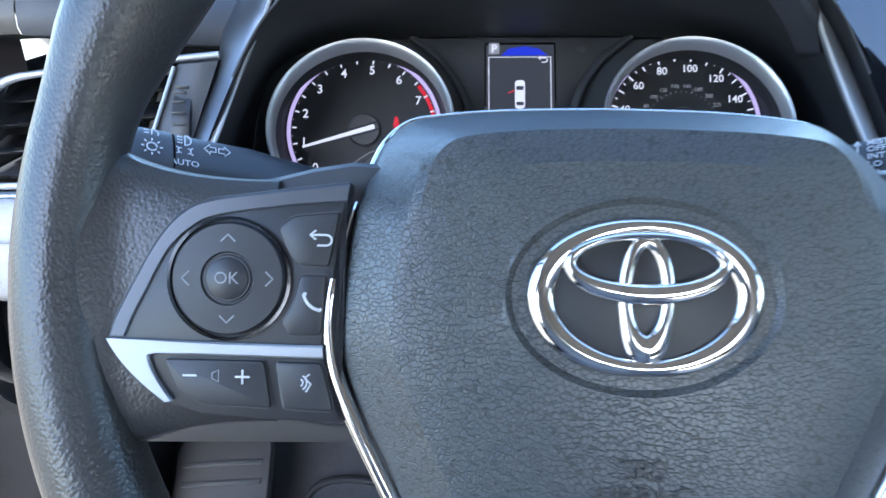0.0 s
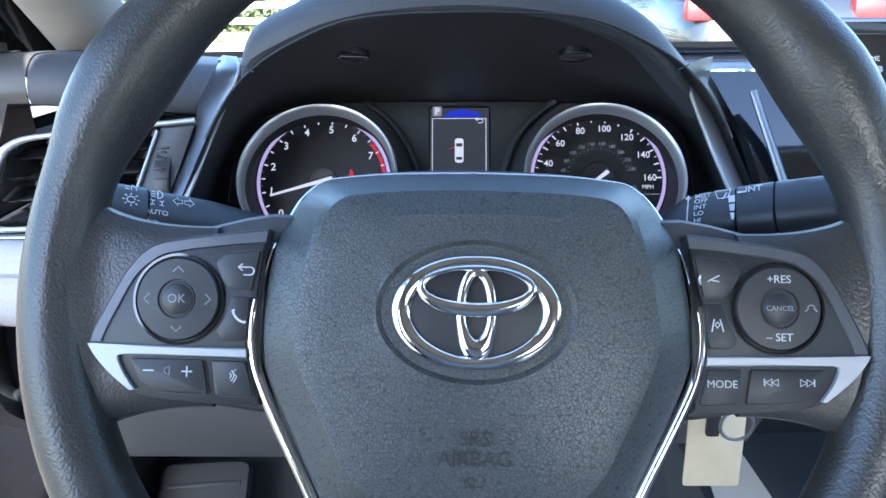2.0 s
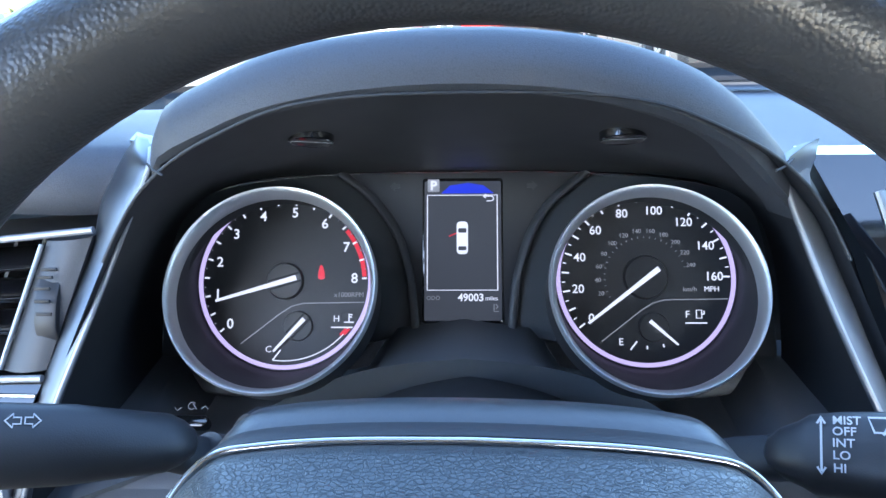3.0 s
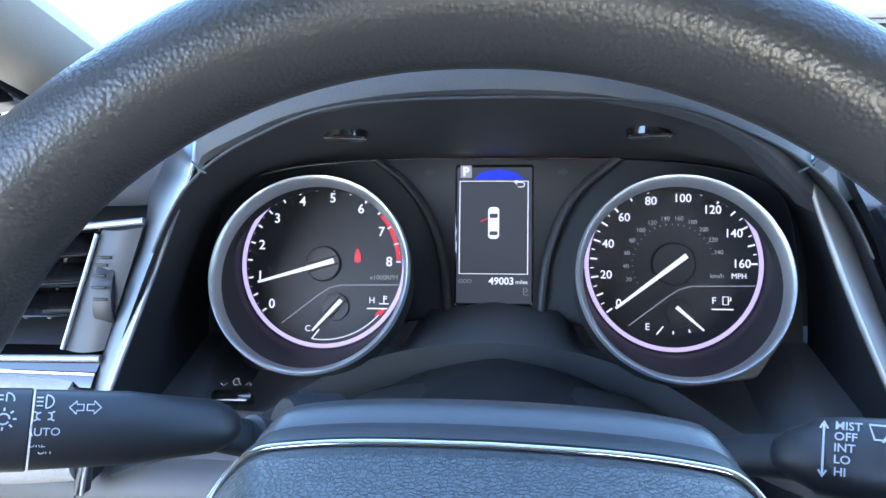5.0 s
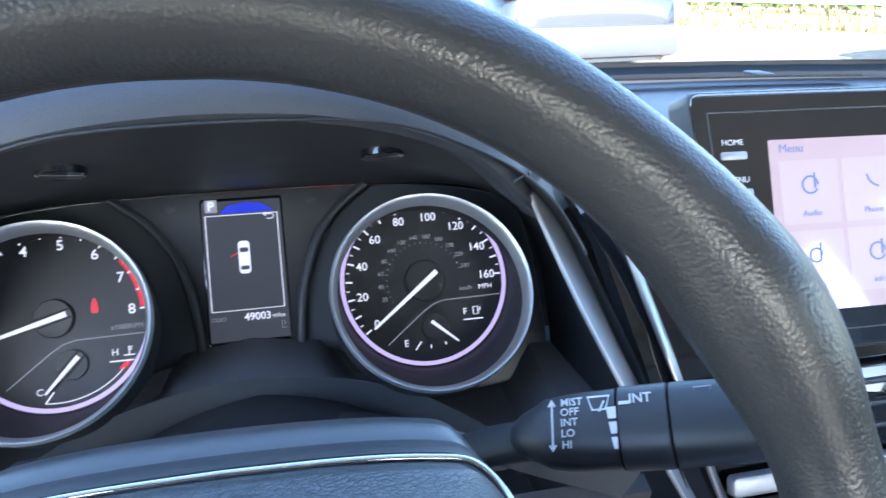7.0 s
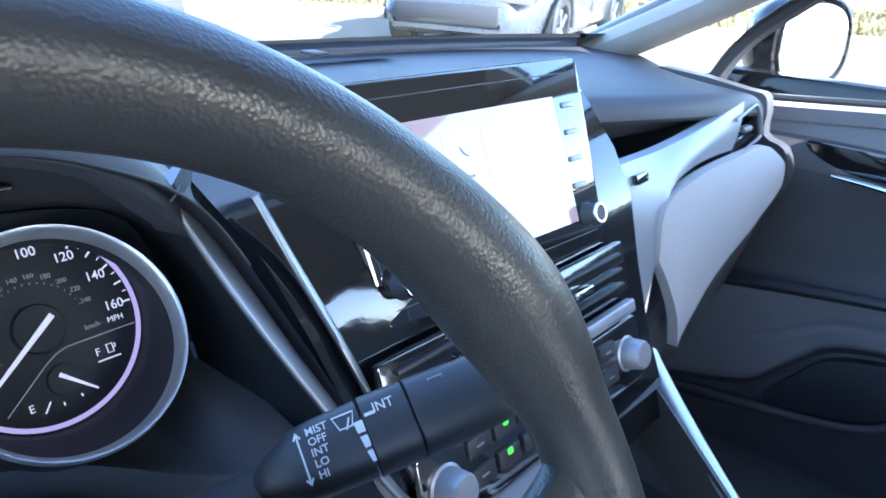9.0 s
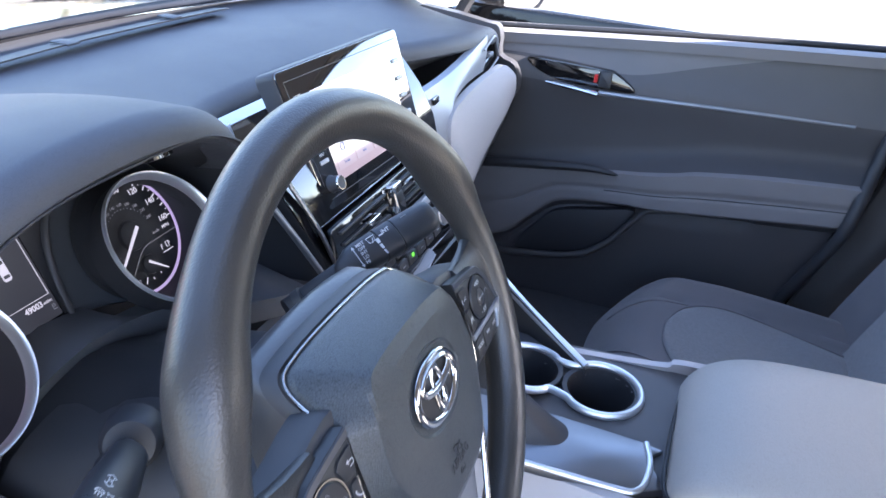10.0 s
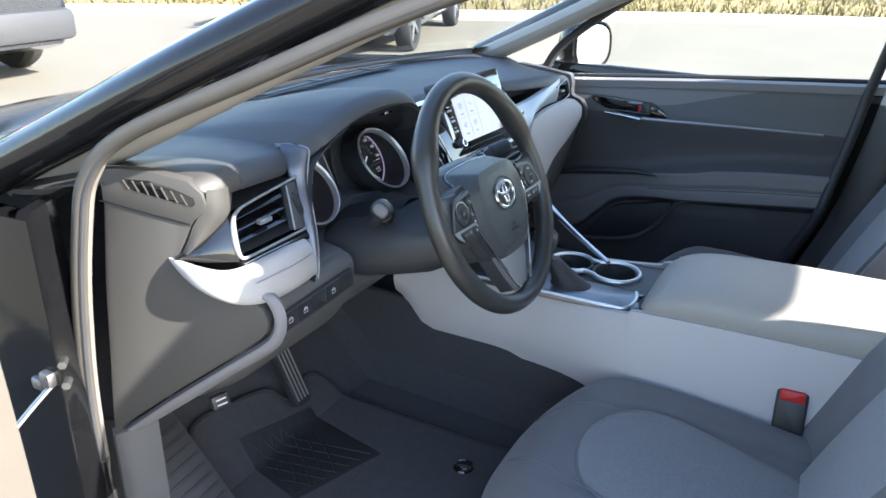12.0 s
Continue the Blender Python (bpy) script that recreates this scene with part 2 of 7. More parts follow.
def surf(rows, wrap_u=False, wrap_v=False, cap=False, bm=None):
    """A sheet through rows of points."""
    bm = bm or bmesh.new()
    V = [[bm.verts.new(p) for p in row] for row in rows]
    nr, nc = len(V), len(V[0])
    for i in range(nr if wrap_v else nr - 1):
        for j in range(nc if wrap_u else nc - 1):
            q = [V[i][j], V[i][(j + 1) % nc], V[(i + 1) % nr][(j + 1) % nc], V[(i + 1) % nr][j]]
            try:
                bm.faces.new(q)
            except ValueError:
                pass
    if cap:
        bm.faces.new(V[0])
        bm.faces.new(V[-1])
    return bm


def solid(rows, offset):
    """A sheet through rows of points, thickened by the vector (or function of a point) offset."""
    off = offset if callable(offset) else (lambda p: Vector(offset))
    bm = bmesh.new()
    A = [[bm.verts.new(p) for p in row] for row in rows]
    B = [[bm.verts.new(Vector(p) + off(Vector(p))) for p in row] for row in rows]
    nr, nc = len(A), len(A[0])
    for i in range(nr - 1):
        for j in range(nc - 1):
            bm.faces.new((A[i][j], A[i][j + 1], A[i + 1][j + 1], A[i + 1][j]))
            bm.faces.new((B[i][j], B[i + 1][j], B[i + 1][j + 1], B[i][j + 1]))
    for i in range(nr - 1):
        bm.faces.new((A[i][0], A[i + 1][0], B[i + 1][0], B[i][0]))
        bm.faces.new((A[i][-1], B[i][-1], B[i + 1][-1], A[i + 1][-1]))
    for j in range(nc - 1):
        bm.faces.new((A[0][j], B[0][j], B[0][j + 1], A[0][j + 1]))
        bm.faces.new((A[-1][j], A[-1][j + 1], B[-1][j + 1], B[-1][j]))
    return bm


def axes(origin, u, v, n):
    m = Matrix.Identity(4)
    for i, c in enumerate((Vector(u).normalized(), Vector(v).normalized(), Vector(n).normalized(), Vector(origin))):
        for j in range(3):
            m[j][i] = c[j]
    return m


def put(bm, m):
    bmesh.ops.transform(bm, matrix=m, verts=bm.verts)
    return bm


def inset(pts, d):
    """A closed flat outline moved inwards by d."""
    P = [Vector((p[0], p[1])) for p in pts]
    N = len(P)
    area = sum(P[i].x * P[(i + 1) % N].y - P[(i + 1) % N].x * P[i].y for i in range(N))
    s = 1 if area > 0 else -1
    out = []
    for i in range(N):
        a, b, c = P[i - 1], P[i], P[(i + 1) % N]
        e1, e2 = (b - a), (c - b)
        if e1.length < 1e-9 or e2.length < 1e-9:
            out.append(b.copy())
            continue
        e1.normalize(), e2.normalize()
        n1, n2 = Vector((-e1.y, e1.x)) * s, Vector((-e2.y, e2.x)) * s
        k = n1 + n2
        k = k.normalized() if k.length > 1e-6 else n1
        out.append(b + k * d / max(0.5, k.dot(n1)))
    return out


def plate(outline, h0, h1, bevel=0.0, m=None, steps=2):
    """A flat outline raised from h0 to h1, its upper edge rounded."""
    rings = [(outline, h0)]
    if bevel:
        for k in range(steps + 1):
            a = math.pi / 2 * k / steps
            rings.append((inset(outline, bevel * (1 - math.cos(a))), h1 - bevel + bevel * math.sin(a)))
    else:
        rings.append((outline, h1))
    bm = surf([[Vector((p[0], p[1], h)) for p in o] for o, h in rings], wrap_u=True, cap=True)
    return put(bm, m) if m else bm


def rrect(w, h, r, n=4, cx=0.0, cy=0.0):
    out = []
    for sx, sy, a0 in ((1, 1, 0), (-1, 1, 90), (-1, -1, 180), (1, -1, 270)):
        for k in range(n + 1):
            a = radians(a0 + 90 * k / n)
            out.append(Vector((cx + sx * (w / 2 - r) + r * math.cos(a), cy + sy * (h / 2 - r) + r * math.sin(a))))
    return out


def ribbon(a, b, h0, h1, bevel, m=None):
    """A flat band between two lines of as many points, raised from h0 to h1 on the steering wheel's plane."""
    rows = []
    for p, q in zip(a, b):
        w = (q - p).normalized() * bevel
        rows.append([Vector((c.x, c.y, h)) for c, h in ((p, h0), (p, h1 - bevel), (p + w, h1), (q - w, h1), (q, h1 - bevel), (q, h0))])
    return put(surf(rows, wrap_u=True, cap=True), m or WM)


def rounded(pts, r, n=3):
    """A closed outline with its corners rounded off."""
    out, N = [], len(pts)
    for i in range(N):
        p, q, w = (Vector(pts[k % N][:2]) for k in (i - 1, i, i + 1))
        a = q + (p - q).normalized() * min(r, (p - q).length * 0.45)
        c = q + (w - q).normalized() * min(r, (w - q).length * 0.45)
        out += [a * (1 - t) ** 2 + q * 2 * t * (1 - t) + c * t * t for t in [k / n for k in range(n + 1)]]
    return out


def ring2(r, n=40, cx=0.0, cy=0.0, ry=None):
    return [Vector((cx + r * math.cos(2 * math.pi * k / n), cy + (ry or r) * math.sin(2 * math.pi * k / n))) for k in range(n)]


def lathe(profile, m, seg=56, closed=False):
    rows = [[Vector((r * math.cos(2 * math.pi * k / seg), r * math.sin(2 * math.pi * k / seg), h)) for k in range(seg)] for r, h in profile]
    bm = surf(rows, wrap_u=True, wrap_v=closed)
    bmesh.ops.remove_doubles(bm, verts=bm.verts, dist=1e-6)
    return put(bm, m)


def tube(path, radius, seg=12, closed=False, flat=1.0, up=(0, 0, 1), cap=True):
    """A round (or, with flat, oval) bar along a path; radius is a number or a function of 0..1."""
    P = [Vector(p) for p in path]
    N = len(P)
    rows = []
    for i in range(N):
        t = (P[(i + 1) % N] - P[i - 1]) if closed else (P[min(i + 1, N - 1)] - P[max(i - 1, 0)])
        t.normalize()
        a = Vector(up).cross(t)
        a = a.normalized() if a.length > 1e-5 else Vector((1, 0, 0))
        b = t.cross(a)
        r = radius(i / (N - 1)) if callable(radius) else radius
        rows.append([P[i] + a * r * math.cos(2 * math.pi * k / seg) + b * r * flat * math.sin(2 * math.pi * k / seg) for k in range(seg)])
    return surf(rows, wrap_u=True, wrap_v=closed, cap=cap and not closed)


def block(cx, cy, cz, sx, sy, sz, bevel=0.0, seg=2):
    bm = bmesh.new()
    bmesh.ops.create_cube(bm, size=1, matrix=Matrix.Translation((cx, cy, cz)) @ Matrix.Diagonal((sx, sy, sz, 1)))
    if bevel:
        bmesh.ops.bevel(bm, geom=bm.edges[:], offset=bevel, segments=seg, affect="EDGES", profile=0.5)
    return bm


def lettering(body, size, m, mat, parent, align="CENTER", bold=0.0, name="lettering"):
    """Printed or raised characters, lying in the plane of m, as one mesh."""
    cu = bpy.data.curves.new("letters", "FONT")
    cu.body, cu.size, cu.align_x, cu.align_y = body, size, align, "CENTER"
    cu.resolution_u, cu.extrude, cu.offset = 3, 0.00012, bold * size
    ob = bpy.data.objects.new("letters", cu)
    scene.collection.objects.link(ob)
    bpy.context.view_layer.update()
    me = bpy.data.meshes.new_from_object(ob.evaluated_get(bpy.context.evaluated_depsgraph_get()))
    bpy.data.objects.remove(ob)
    bpy.data.curves.remove(cu)
    bm = bmesh.new()
    bm.from_mesh(me)
    bpy.data.meshes.remove(me)
    put(bm, m)
    return part(name, bm, mat, parent, smooth=False)


def stroke(pts, width, m, h=0.0002, closed=False):
    """A printed line: a narrow raised band along flat points."""
    P = [Vector((p[0], p[1])) for p in pts]
    N = len(P)
    lo, hi = [], []
    for i in range(N):
        t = (P[(i + 1) % N] - P[i - 1]) if closed else (P[min(i + 1, N - 1)] - P[max(i - 1, 0)])
        t.normalize()
        k = Vector((-t.y, t.x)) * width / 2
        lo.append(P[i] - k), hi.append(P[i] + k)
    rows = [[(p.x, p.y, 0) for p in lo], [(p.x, p.y, h) for p in lo], [(p.x, p.y, h) for p in hi], [(p.x, p.y, 0) for p in hi]]
    bm = surf([[Vector(p) for p in r] for r in rows], wrap_u=closed, wrap_v=True)
    return put(bm, m)


def strokes(lines, width, m, name, mat, parent, h=0.0002):
    """Several printed lines as one mark; a line is a list of flat points."""
    bm = bmesh.new()
    for pts in lines:
        closed = len(pts) > 2 and tuple(pts[0]) == tuple(pts[-1])
        one = stroke(pts[:-1] if closed else pts, width, m, h, closed)
        me = bpy.data.meshes.new("tmp")
        one.to_mesh(me)
        one.free()
        bm.from_mesh(me)
        bpy.data.meshes.remove(me)
    return part(name, bm, mat, parent, smooth=False)


def arc(cx, cy, r, a0, a1, n=10, ry=None):
    return [(cx + r * math.cos(radians(a0 + (a1 - a0) * k / n)), cy + (ry or r) * math.sin(radians(a0 + (a1 - a0) * k / n))) for k in range(n + 1)]


@functools.lru_cache(maxsize=None)
def spline(table):
    return tuple(crom([(a, b, 0) for a, b in table], 6))


def curve1(table, x):
    """One value along a smooth curve through (x, value) pairs."""
    return along(spline(tuple(table)), x)[0]


def lerp(table, x):
    """A smooth table look-up: rows (x, value, ...)."""
    if x <= table[0][0]:
        return table[0][1:]
    for a, b in zip(table, table[1:]):
        if x <= b[0]:
            t = (x - a[0]) / (b[0] - a[0])
            t = t * t * (3 - 2 * t)
            return tuple(p + (q - p) * t for p, q in zip(a[1:], b[1:]))
    return table[-1][1:]


def along(curve, x):
    """The other coordinates of a curve that runs along x."""
    if x <= curve[0].x:
        return curve[0].y, curve[0].z
    for a, b in zip(curve, curve[1:]):
        if x <= b.x:
            t = (x - a.x) / max(1e-9, b.x - a.x)
            return a.y + (b.y - a.y) * t, a.z + (b.z - a.z) * t
    return curve[-1].y, curve[-1].z

# ---- the car's shell ----
XC = 0.38


def ws_base(x):
    return 0.76 - 0.32 * (x - XC) ** 2


def car_body():
    body = thing("car_body", (XC, 0, 0.2), "black sedan body shell with the driver's door wide open", "car body", kind="structure")
    # roof skin with headliner below
    def roof(z_off, x):
        s = (x - XC) / 0.66
        return 1.395 - 0.085 * s ** 4 + z_off
    xs = [-0.29 + 1.34 * i / 16 for i in range(17)]
    ys = [-0.02, -0.10, -0.25, -0.5, -0.9, -1.3, -1.48]
    def roof_z(x, y):
        return roof(0, x) - 0.055 * max(0, (y + 0.45) / 0.43) ** 2 - 0.05 * max(0, (-y - 1.1) / 0.45) ** 2
    part("roof", solid([[(x, y, roof_z(x, y)) for x in xs] for y in ys], (0, 0, 0.03)), PAINT, body)
    part("headliner", solid([[(x, y, roof_z(x, y) - 0.03) for x in xs] for y in ys], (0, 0, 0.026)), HEADLINER, body, "pale woven headliner")
    # pillars: painted outer, pale inner trim
    for side, name in ((-1, "a_pillar"), (1, "a_pillar")):
        def X(x):
            return XC + side * x
        path = crom([(X(0.845), 0.64, 0.90), (X(0.80), 0.44, 1.00), (X(0.755), 0.20, 1.12), (X(0.69), -0.02, 1.225), (X(0.645), -0.25, 1.30), (X(0.66), -0.6, 1.325), (X(0.67), -1.2, 1.30)], 6)
        part(name, tube(path, lambda q: 0.045 - 0.018 * math.exp(-((q - 0.66) / 0.14) ** 2), 14, flat=0.72), PAINT, body)
        inner = crom([(X(0.765), 0.60, 0.90), (X(0.722), 0.42, 0.985), (X(0.682), 0.19, 1.10), (X(0.64), -0.03, 1.205), (X(0.63), -0.25, 1.28), (X(0.63), -0.6, 1.30)], 6)
        part("pillar_trim", tube(inner, lambda s: 0.042 - 0.008 * s, 12, flat=0.7), TRIMCLOTH, body, "pale grey woven pillar trim")
    # side walls behind the front doors, b pillars
    for side in (-1, 1):
        x = XC + side * 0.83
        part("side_panel", block(x, -1.35, 0.60, 0.05, 1.2, 0.72, 0.02), PAINT, body)
        bp = crom([(x, -0.78, 0.22), (x, -0.76, 0.6), (x - side * 0.01, -0.72, 0.92), (x - side * 0.09, -0.68, 1.15), (x - side * 0.17, -0.66, 1.32)], 5)
        part("b_pillar", tube(bp, lambda s: 0.11 - 0.03 * s, 10, flat=0.45, up=(0, 1, 0)), PAINT if side < 0 else MIDGREY, body)
    # unseen rear pillar plates, added to keep the rear sun off the passenger door
    for side in (-1, 1):
        x = XC + side * 0.70
        part("c_pillar_sun_block", solid([[Vector((x - side * 0.24 * t, y + 0.30 * t, 0.95 + 0.39 * t)) for y in (-1.95, -1.7, -1.45, -1.25)] for t in (0, 0.25, 0.5, 0.75, 1)], (side * 0.16, 0, 0)), TRIMCLOTH, body, "pale rear pillar, out of view, added to block the sun")
    part("rear_bulkhead", block(XC, -1.85, 0.62, 1.6, 0.06, 0.75, 0.02), MIDGREY, body)
    part("firewall", block(XC, 0.70, 0.55, 1.56, 0.04, 0.66, 0.01), CARPET, body)
    part("sill_panel", block(-0.46, -0.25, 0.27, 0.10, 1.3, 0.16, 0.03), PAINT, body)
    part("sill_panel", block(1.21, -0.25, 0.27, 0.10, 1.9, 0.16, 0.03), PAINT, body)
    # bonnet and cowl
    rows = []
    for j in range(10):
        t = j / 9
        rows.append([Vector((XC + s * (0.80 - 0.05 * t), ws_base(XC + s * 0.8) + 0.06 + t * (0.98 - 0.16 * s * s), 0.875 + 0.03 * (1 - s * s) * (1 - t * t) - 0.13 * t ** 1.5)) for s in [k / 8 - 1 for k in range(17)]])
    part("bonnet", solid(rows, (0, 0, -0.02)), PAINT, body)
    frit = [[Vector((XC + (x - XC) * (1 - 0.16 * t), ws_base(x) + 0.014 + (-0.05 - ws_base(XC) - 0.10 * ((x - XC) / 0.78) ** 2) * t, 0.918 + 0.415 * t)) for x in [XC - 0.78 + 1.56 * k / 16 for k in range(17)]] for t in (-0.02, 0.02, 0.055)]
    part("glass_edge_band", surf(frit), PIANO, body, "black printed band at the foot of the windscreen")
    rows = [[Vector((x, ws_base(x) + d, 0.890 + dz)) for x in [XC - 0.80 + 1.6 * k / 20 for k in range(21)]] for d, dz in ((-0.01, 0.0), (0.03, 0.006), (0.08, -0.01))]
    part("cowl", solid(rows, (0, 0, -0.02)), DARK, body)
    for side in (-1, 1):
        rows = [[Vector((XC + side * (0.80 + 0.11 * math.sin(a) ** 0.5), y, 0.885 - 0.09 * (max(0, y - 0.6) / 1.1) ** 1.5 - 0.42 * (1 - math.cos(a)))) for a in [0.02 + math.pi / 2 * k / 8 for k in range(9)]] for y in [0.52 + 1.15 * k / 8 for k in range(9)]]
        part("front_wing", solid(rows, (-side * 0.01, 0, -0.01)), PAINT, body)
    # hinge pillar of the open doorway
    rows = [[Vector((x, y, z)) for x, y in ((-0.44, 0.45), (-0.50, 0.42), (-0.515, 0.40), (-0.525, 0.47), (-0.53, 0.60))] for z in [0.22 + 0.07 * k for k in range(11)]]
    part("hinge_pillar", solid(rows, (0.0, 0.02, 0)), PAINT, body)
    seal = crom([(-0.448, 0.45, 0.20), (-0.448, 0.455, 0.55), (-0.45, 0.43, 0.75), (-0.45, 0.396, 0.891), (-0.447, 0.367, 0.965), (-0.435, 0.303, 1.023), (-0.40, 0.130, 1.103), (-0.36, -0.01, 1.168), (-0.33, -0.12, 1.21), (-0.31, -0.3, 1.255), (-0.305, -0.6, 1.28)], 6)
    ds = part("door_seal", tube(seal, 0.0105, 12), SEAL, body, "taupe rubber door seal running round the doorway")
    part("seal_bead", tube([p + Vector((-0.004, -0.010, 0.001)) for p in seal], 0.0035, 8), DARK, ds)
    part("seal_flange", tube([p + Vector((0.013, 0.003, -0.003)) for p in seal], 0.0065, 8), FLANGE, ds, "pale inner flange of the seal")
    return body


car_body()

# glass
def glazing():
    xs = [XC - 0.78 + 1.56 * k / 16 for k in range(17)]
    rows = []
    for j in range(9):
        t = j / 8
        rows.append([Vector((XC + (x - XC) * (1 - 0.16 * t), ws_base(x) + 0.02 + (-0.05 - ws_base(XC) + 0.10 * ((x - XC) / 0.78) ** 2 * -1) * t, 0.925 + 0.415 * t + 0.025 * math.sin(math.pi * t) - 0.02 * ((x - XC) / 0.78) ** 2 * t)) for x in xs])
    w = setting("window_1", surf(rows), GLASS, "clear raked windscreen", "windscreen")
    w.visible_shadow = False
    rows = [[Vector((1.205 - 0.17 * t ** 1.2, 0.36 - 0.86 * s - 0.16 * t * (1 - s), 0.90 + 0.40 * t)) for s in (0, 0.25, 0.5, 0.75, 1)] for t in (0, 0.25, 0.5, 0.75, 1)]
    w = setting("window_2", surf(rows), GLASS, "raised passenger door window glass", "window")
    w.visible_shadow = False


glazing()

# floor
fl = bmesh.new()
rows = [[Vector((x, y, 0.275 + max(0, y - 0.42) * 0.9 + (0.10 if 0.24 < x < 0.52 else 0))) for x in [-0.42, -0.3, -0.15, 0, 0.15, 0.23, 0.26, 0.5, 0.53, 0.7, 0.9, 1.05, 1.18]] for y in [-1.8, -1.0, -0.6, -0.3, 0, 0.2, 0.35, 0.42, 0.45, 0.55, 0.66, 0.69]]
setting("floor", solid(rows, (0, 0, -0.03)), CARPET, "charcoal cut-pile carpet over the footwells", "carpet")

# ---- steering wheel ----
TILT = radians(23.3)
HUB = Vector((0.0005, -0.003, 0.883))
WM = axes(HUB, (1, 0, 0), (0, math.sin(TILT), math.cos(TILT)), (0, -math.cos(TILT), math.sin(TILT))) @ Matrix.Rotation(radians(-0.9), 4, "Z")
RIMM = WM.copy()
WM = WM @ Matrix.Diagonal((0.975, 0.975, 0.975, 1))


def wm(u, v, n=0.0, turn=0.0):
    return WM @ Matrix.Translation((u, v, n)) @ Matrix.Rotation(radians(turn), 4, "Z")


def wheel():
    W = thing("steering_wheel", HUB, "black leather-wrapped three-spoke steering wheel with silver trim", "steering wheel")
    # rim
    rows = []
    NA = 144
    for i in range(NA):
        a = 2 * math.pi * i / NA
        # fuller grips above the spokes, slim just over the thumb rests
        up = math.degrees(math.asin(max(-1, min(1, math.sin(a)))))
        r = curve1(((-90, 0.0145), (-60, 0.0155), (-30, 0.0163), (-5, 0.0155), (15, 0.0146), (24, 0.0178), (32, 0.0196), (40, 0.0180), (50, 0.0162), (66, 0.0158), (90, 0.0170)), up)
        c = Vector((-0.0020 + 0.1734 * math.cos(a), 0.0066 + 0.1760 * math.sin(a), -0.0243))
        d = Vector((math.cos(a), math.sin(a), 0))
        row = []
        for k in range(20):
            b = 2 * math.pi * k / 20
            rad = r
            row.append(c + d * rad * math.cos(b) + Vector((0, 0, 1)) * r * 1.02 * math.sin(b))
        rows.append(row)
    part("rim", put(surf(rows, wrap_u=True, wrap_v=True), RIMM), RIM_LEATHER, W, "grained black leather rim, shiny with wear")
    # leather bridge between rim and button panels
    for s in (-1, 1):
        rows = []
        for t in range(13):
            q = t / 12
            u = s * (0.172 - 0.064 * q)
            hi, lo = 0.0342 + 0.0165 * (1 - q) ** 2.8, -0.0415 - 0.020 * (1 - q) ** 2.4
            e = min(1, q / 0.26)
            e = e * e * (3 - 2 * e)
            top, bottom = -0.0100 - 0.0068 * e, -0.0388 + 0.004 * q
            loop = []
            for k in range(24):
                b = 2 * math.pi * k / 24
                cv = (hi + lo) / 2 + (hi - lo) / 2 * math.copysign(abs(math.cos(b)) ** 0.8, math.cos(b))
                cn = (top + bottom) / 2 + (top - bottom) / 2 * math.copysign(abs(math.sin(b)) ** 0.7, math.sin(b))
                loop.append(Vector((u, cv, cn)))
            rows.append(loop)
        part("spoke", put(surf(rows, wrap_u=True, cap=True), RIMM), RIM_LEATHER, W)
        # back housing
        o = [(s * 0.070, 0.036), (s * 0.122, 0.034), (s * 0.148, 0.022), (s * 0.152, -0.02), (s * 0.135, -0.036), (s * 0.070, -0.040)]
        part("spoke_back", plate(crom(o, 5, True), -0.05, -0.024, 0.006, WM), DARK, W)
    # airbag cover
    half = [(0, 0.0636), (0.036, 0.0628), (0.0600, 0.0608), (0.0715, 0.0580), (0.0787, 0.0500), (0.0822, 0.0380), (0.0872, 0.0150), (0.0903, -0.011), (0.0870, -0.028), (0.0754, -0.054), (0.0620, -0.080), (0.046, -0.0925), (0.022, -0.0955)]
    full = half + [(-u, v) for u, v in reversed(half[1:])]
    full.insert(13, (0, -0.0960))
    out = [Vector((p.x, p.y)) for p in crom([(u, v, 0) for u, v in full], 6, True)]
    def shrink(k, dv=0.0):
        return [Vector((p.x * k, p.y * k + dv)) for p in out]
    face = [(shrink(0.97), -0.045), (shrink(1.0), -0.034), (shrink(1.0), -0.0195), (shrink(0.988), -0.0166), (shrink(0.960), -0.0146), (shrink(0.815), -0.0062), (shrink(0.78), -0.0054), (shrink(0.62), -0.0047), (shrink(0.45), -0.0040)]
    def drop(v):
        t = max(0.0, min(1.0, (v - 0.022) / 0.042))
        return 0.0305 * t * t * (3 - 2 * t)
    keep = (1, 1, 1, 1, 0.95, 0.35, 0.15, 0, 0)
    rows = [[Vector((p.x, p.y, h - drop(p.y) * w)) for p in o] for (o, h), w in zip(face, keep)]
    # dished seat round the emblem
    rows.append([Vector((0.0402 * p.x / max(p.length, 1e-6), 0.0288 * p.y / max(p.length, 1e-6), -0.0036)) for p in out])
    rows.append([Vector((0.0382 * p.x / max(p.length, 1e-6), 0.0268 * p.y / max(p.length, 1e-6), -0.0050)) for p in out])
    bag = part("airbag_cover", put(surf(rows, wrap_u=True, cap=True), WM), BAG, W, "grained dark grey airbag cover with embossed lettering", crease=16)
    # dark gap and chrome surround
    gap = inset(out, -0.0016)
    rings = ((gap, -0.0300, 1.0), (inset(out, -0.0030), -0.0340, 1.0), (inset(out, -0.0030), -0.0450, 0.9), (inset(out, 0.004), -0.0520, 0.6))
    part("surround", put(surf([[Vector((p.x, p.y, h - drop(p.y) * w)) for p in o] for o, h, w in rings], wrap_u=True, cap=True), WM), DARK, W)
    cover = [(1.0, 1.02, -0.040, 1.0), (1.0, 1.06, -0.046, 0.9), (1.0, 1.11, -0.058, 0.7), (0.99, 1.13, -0.070, 0.5), (0.95, 1.10, -0.082, 0.3), (0.88, 0.98, -0.100, 0.1)]
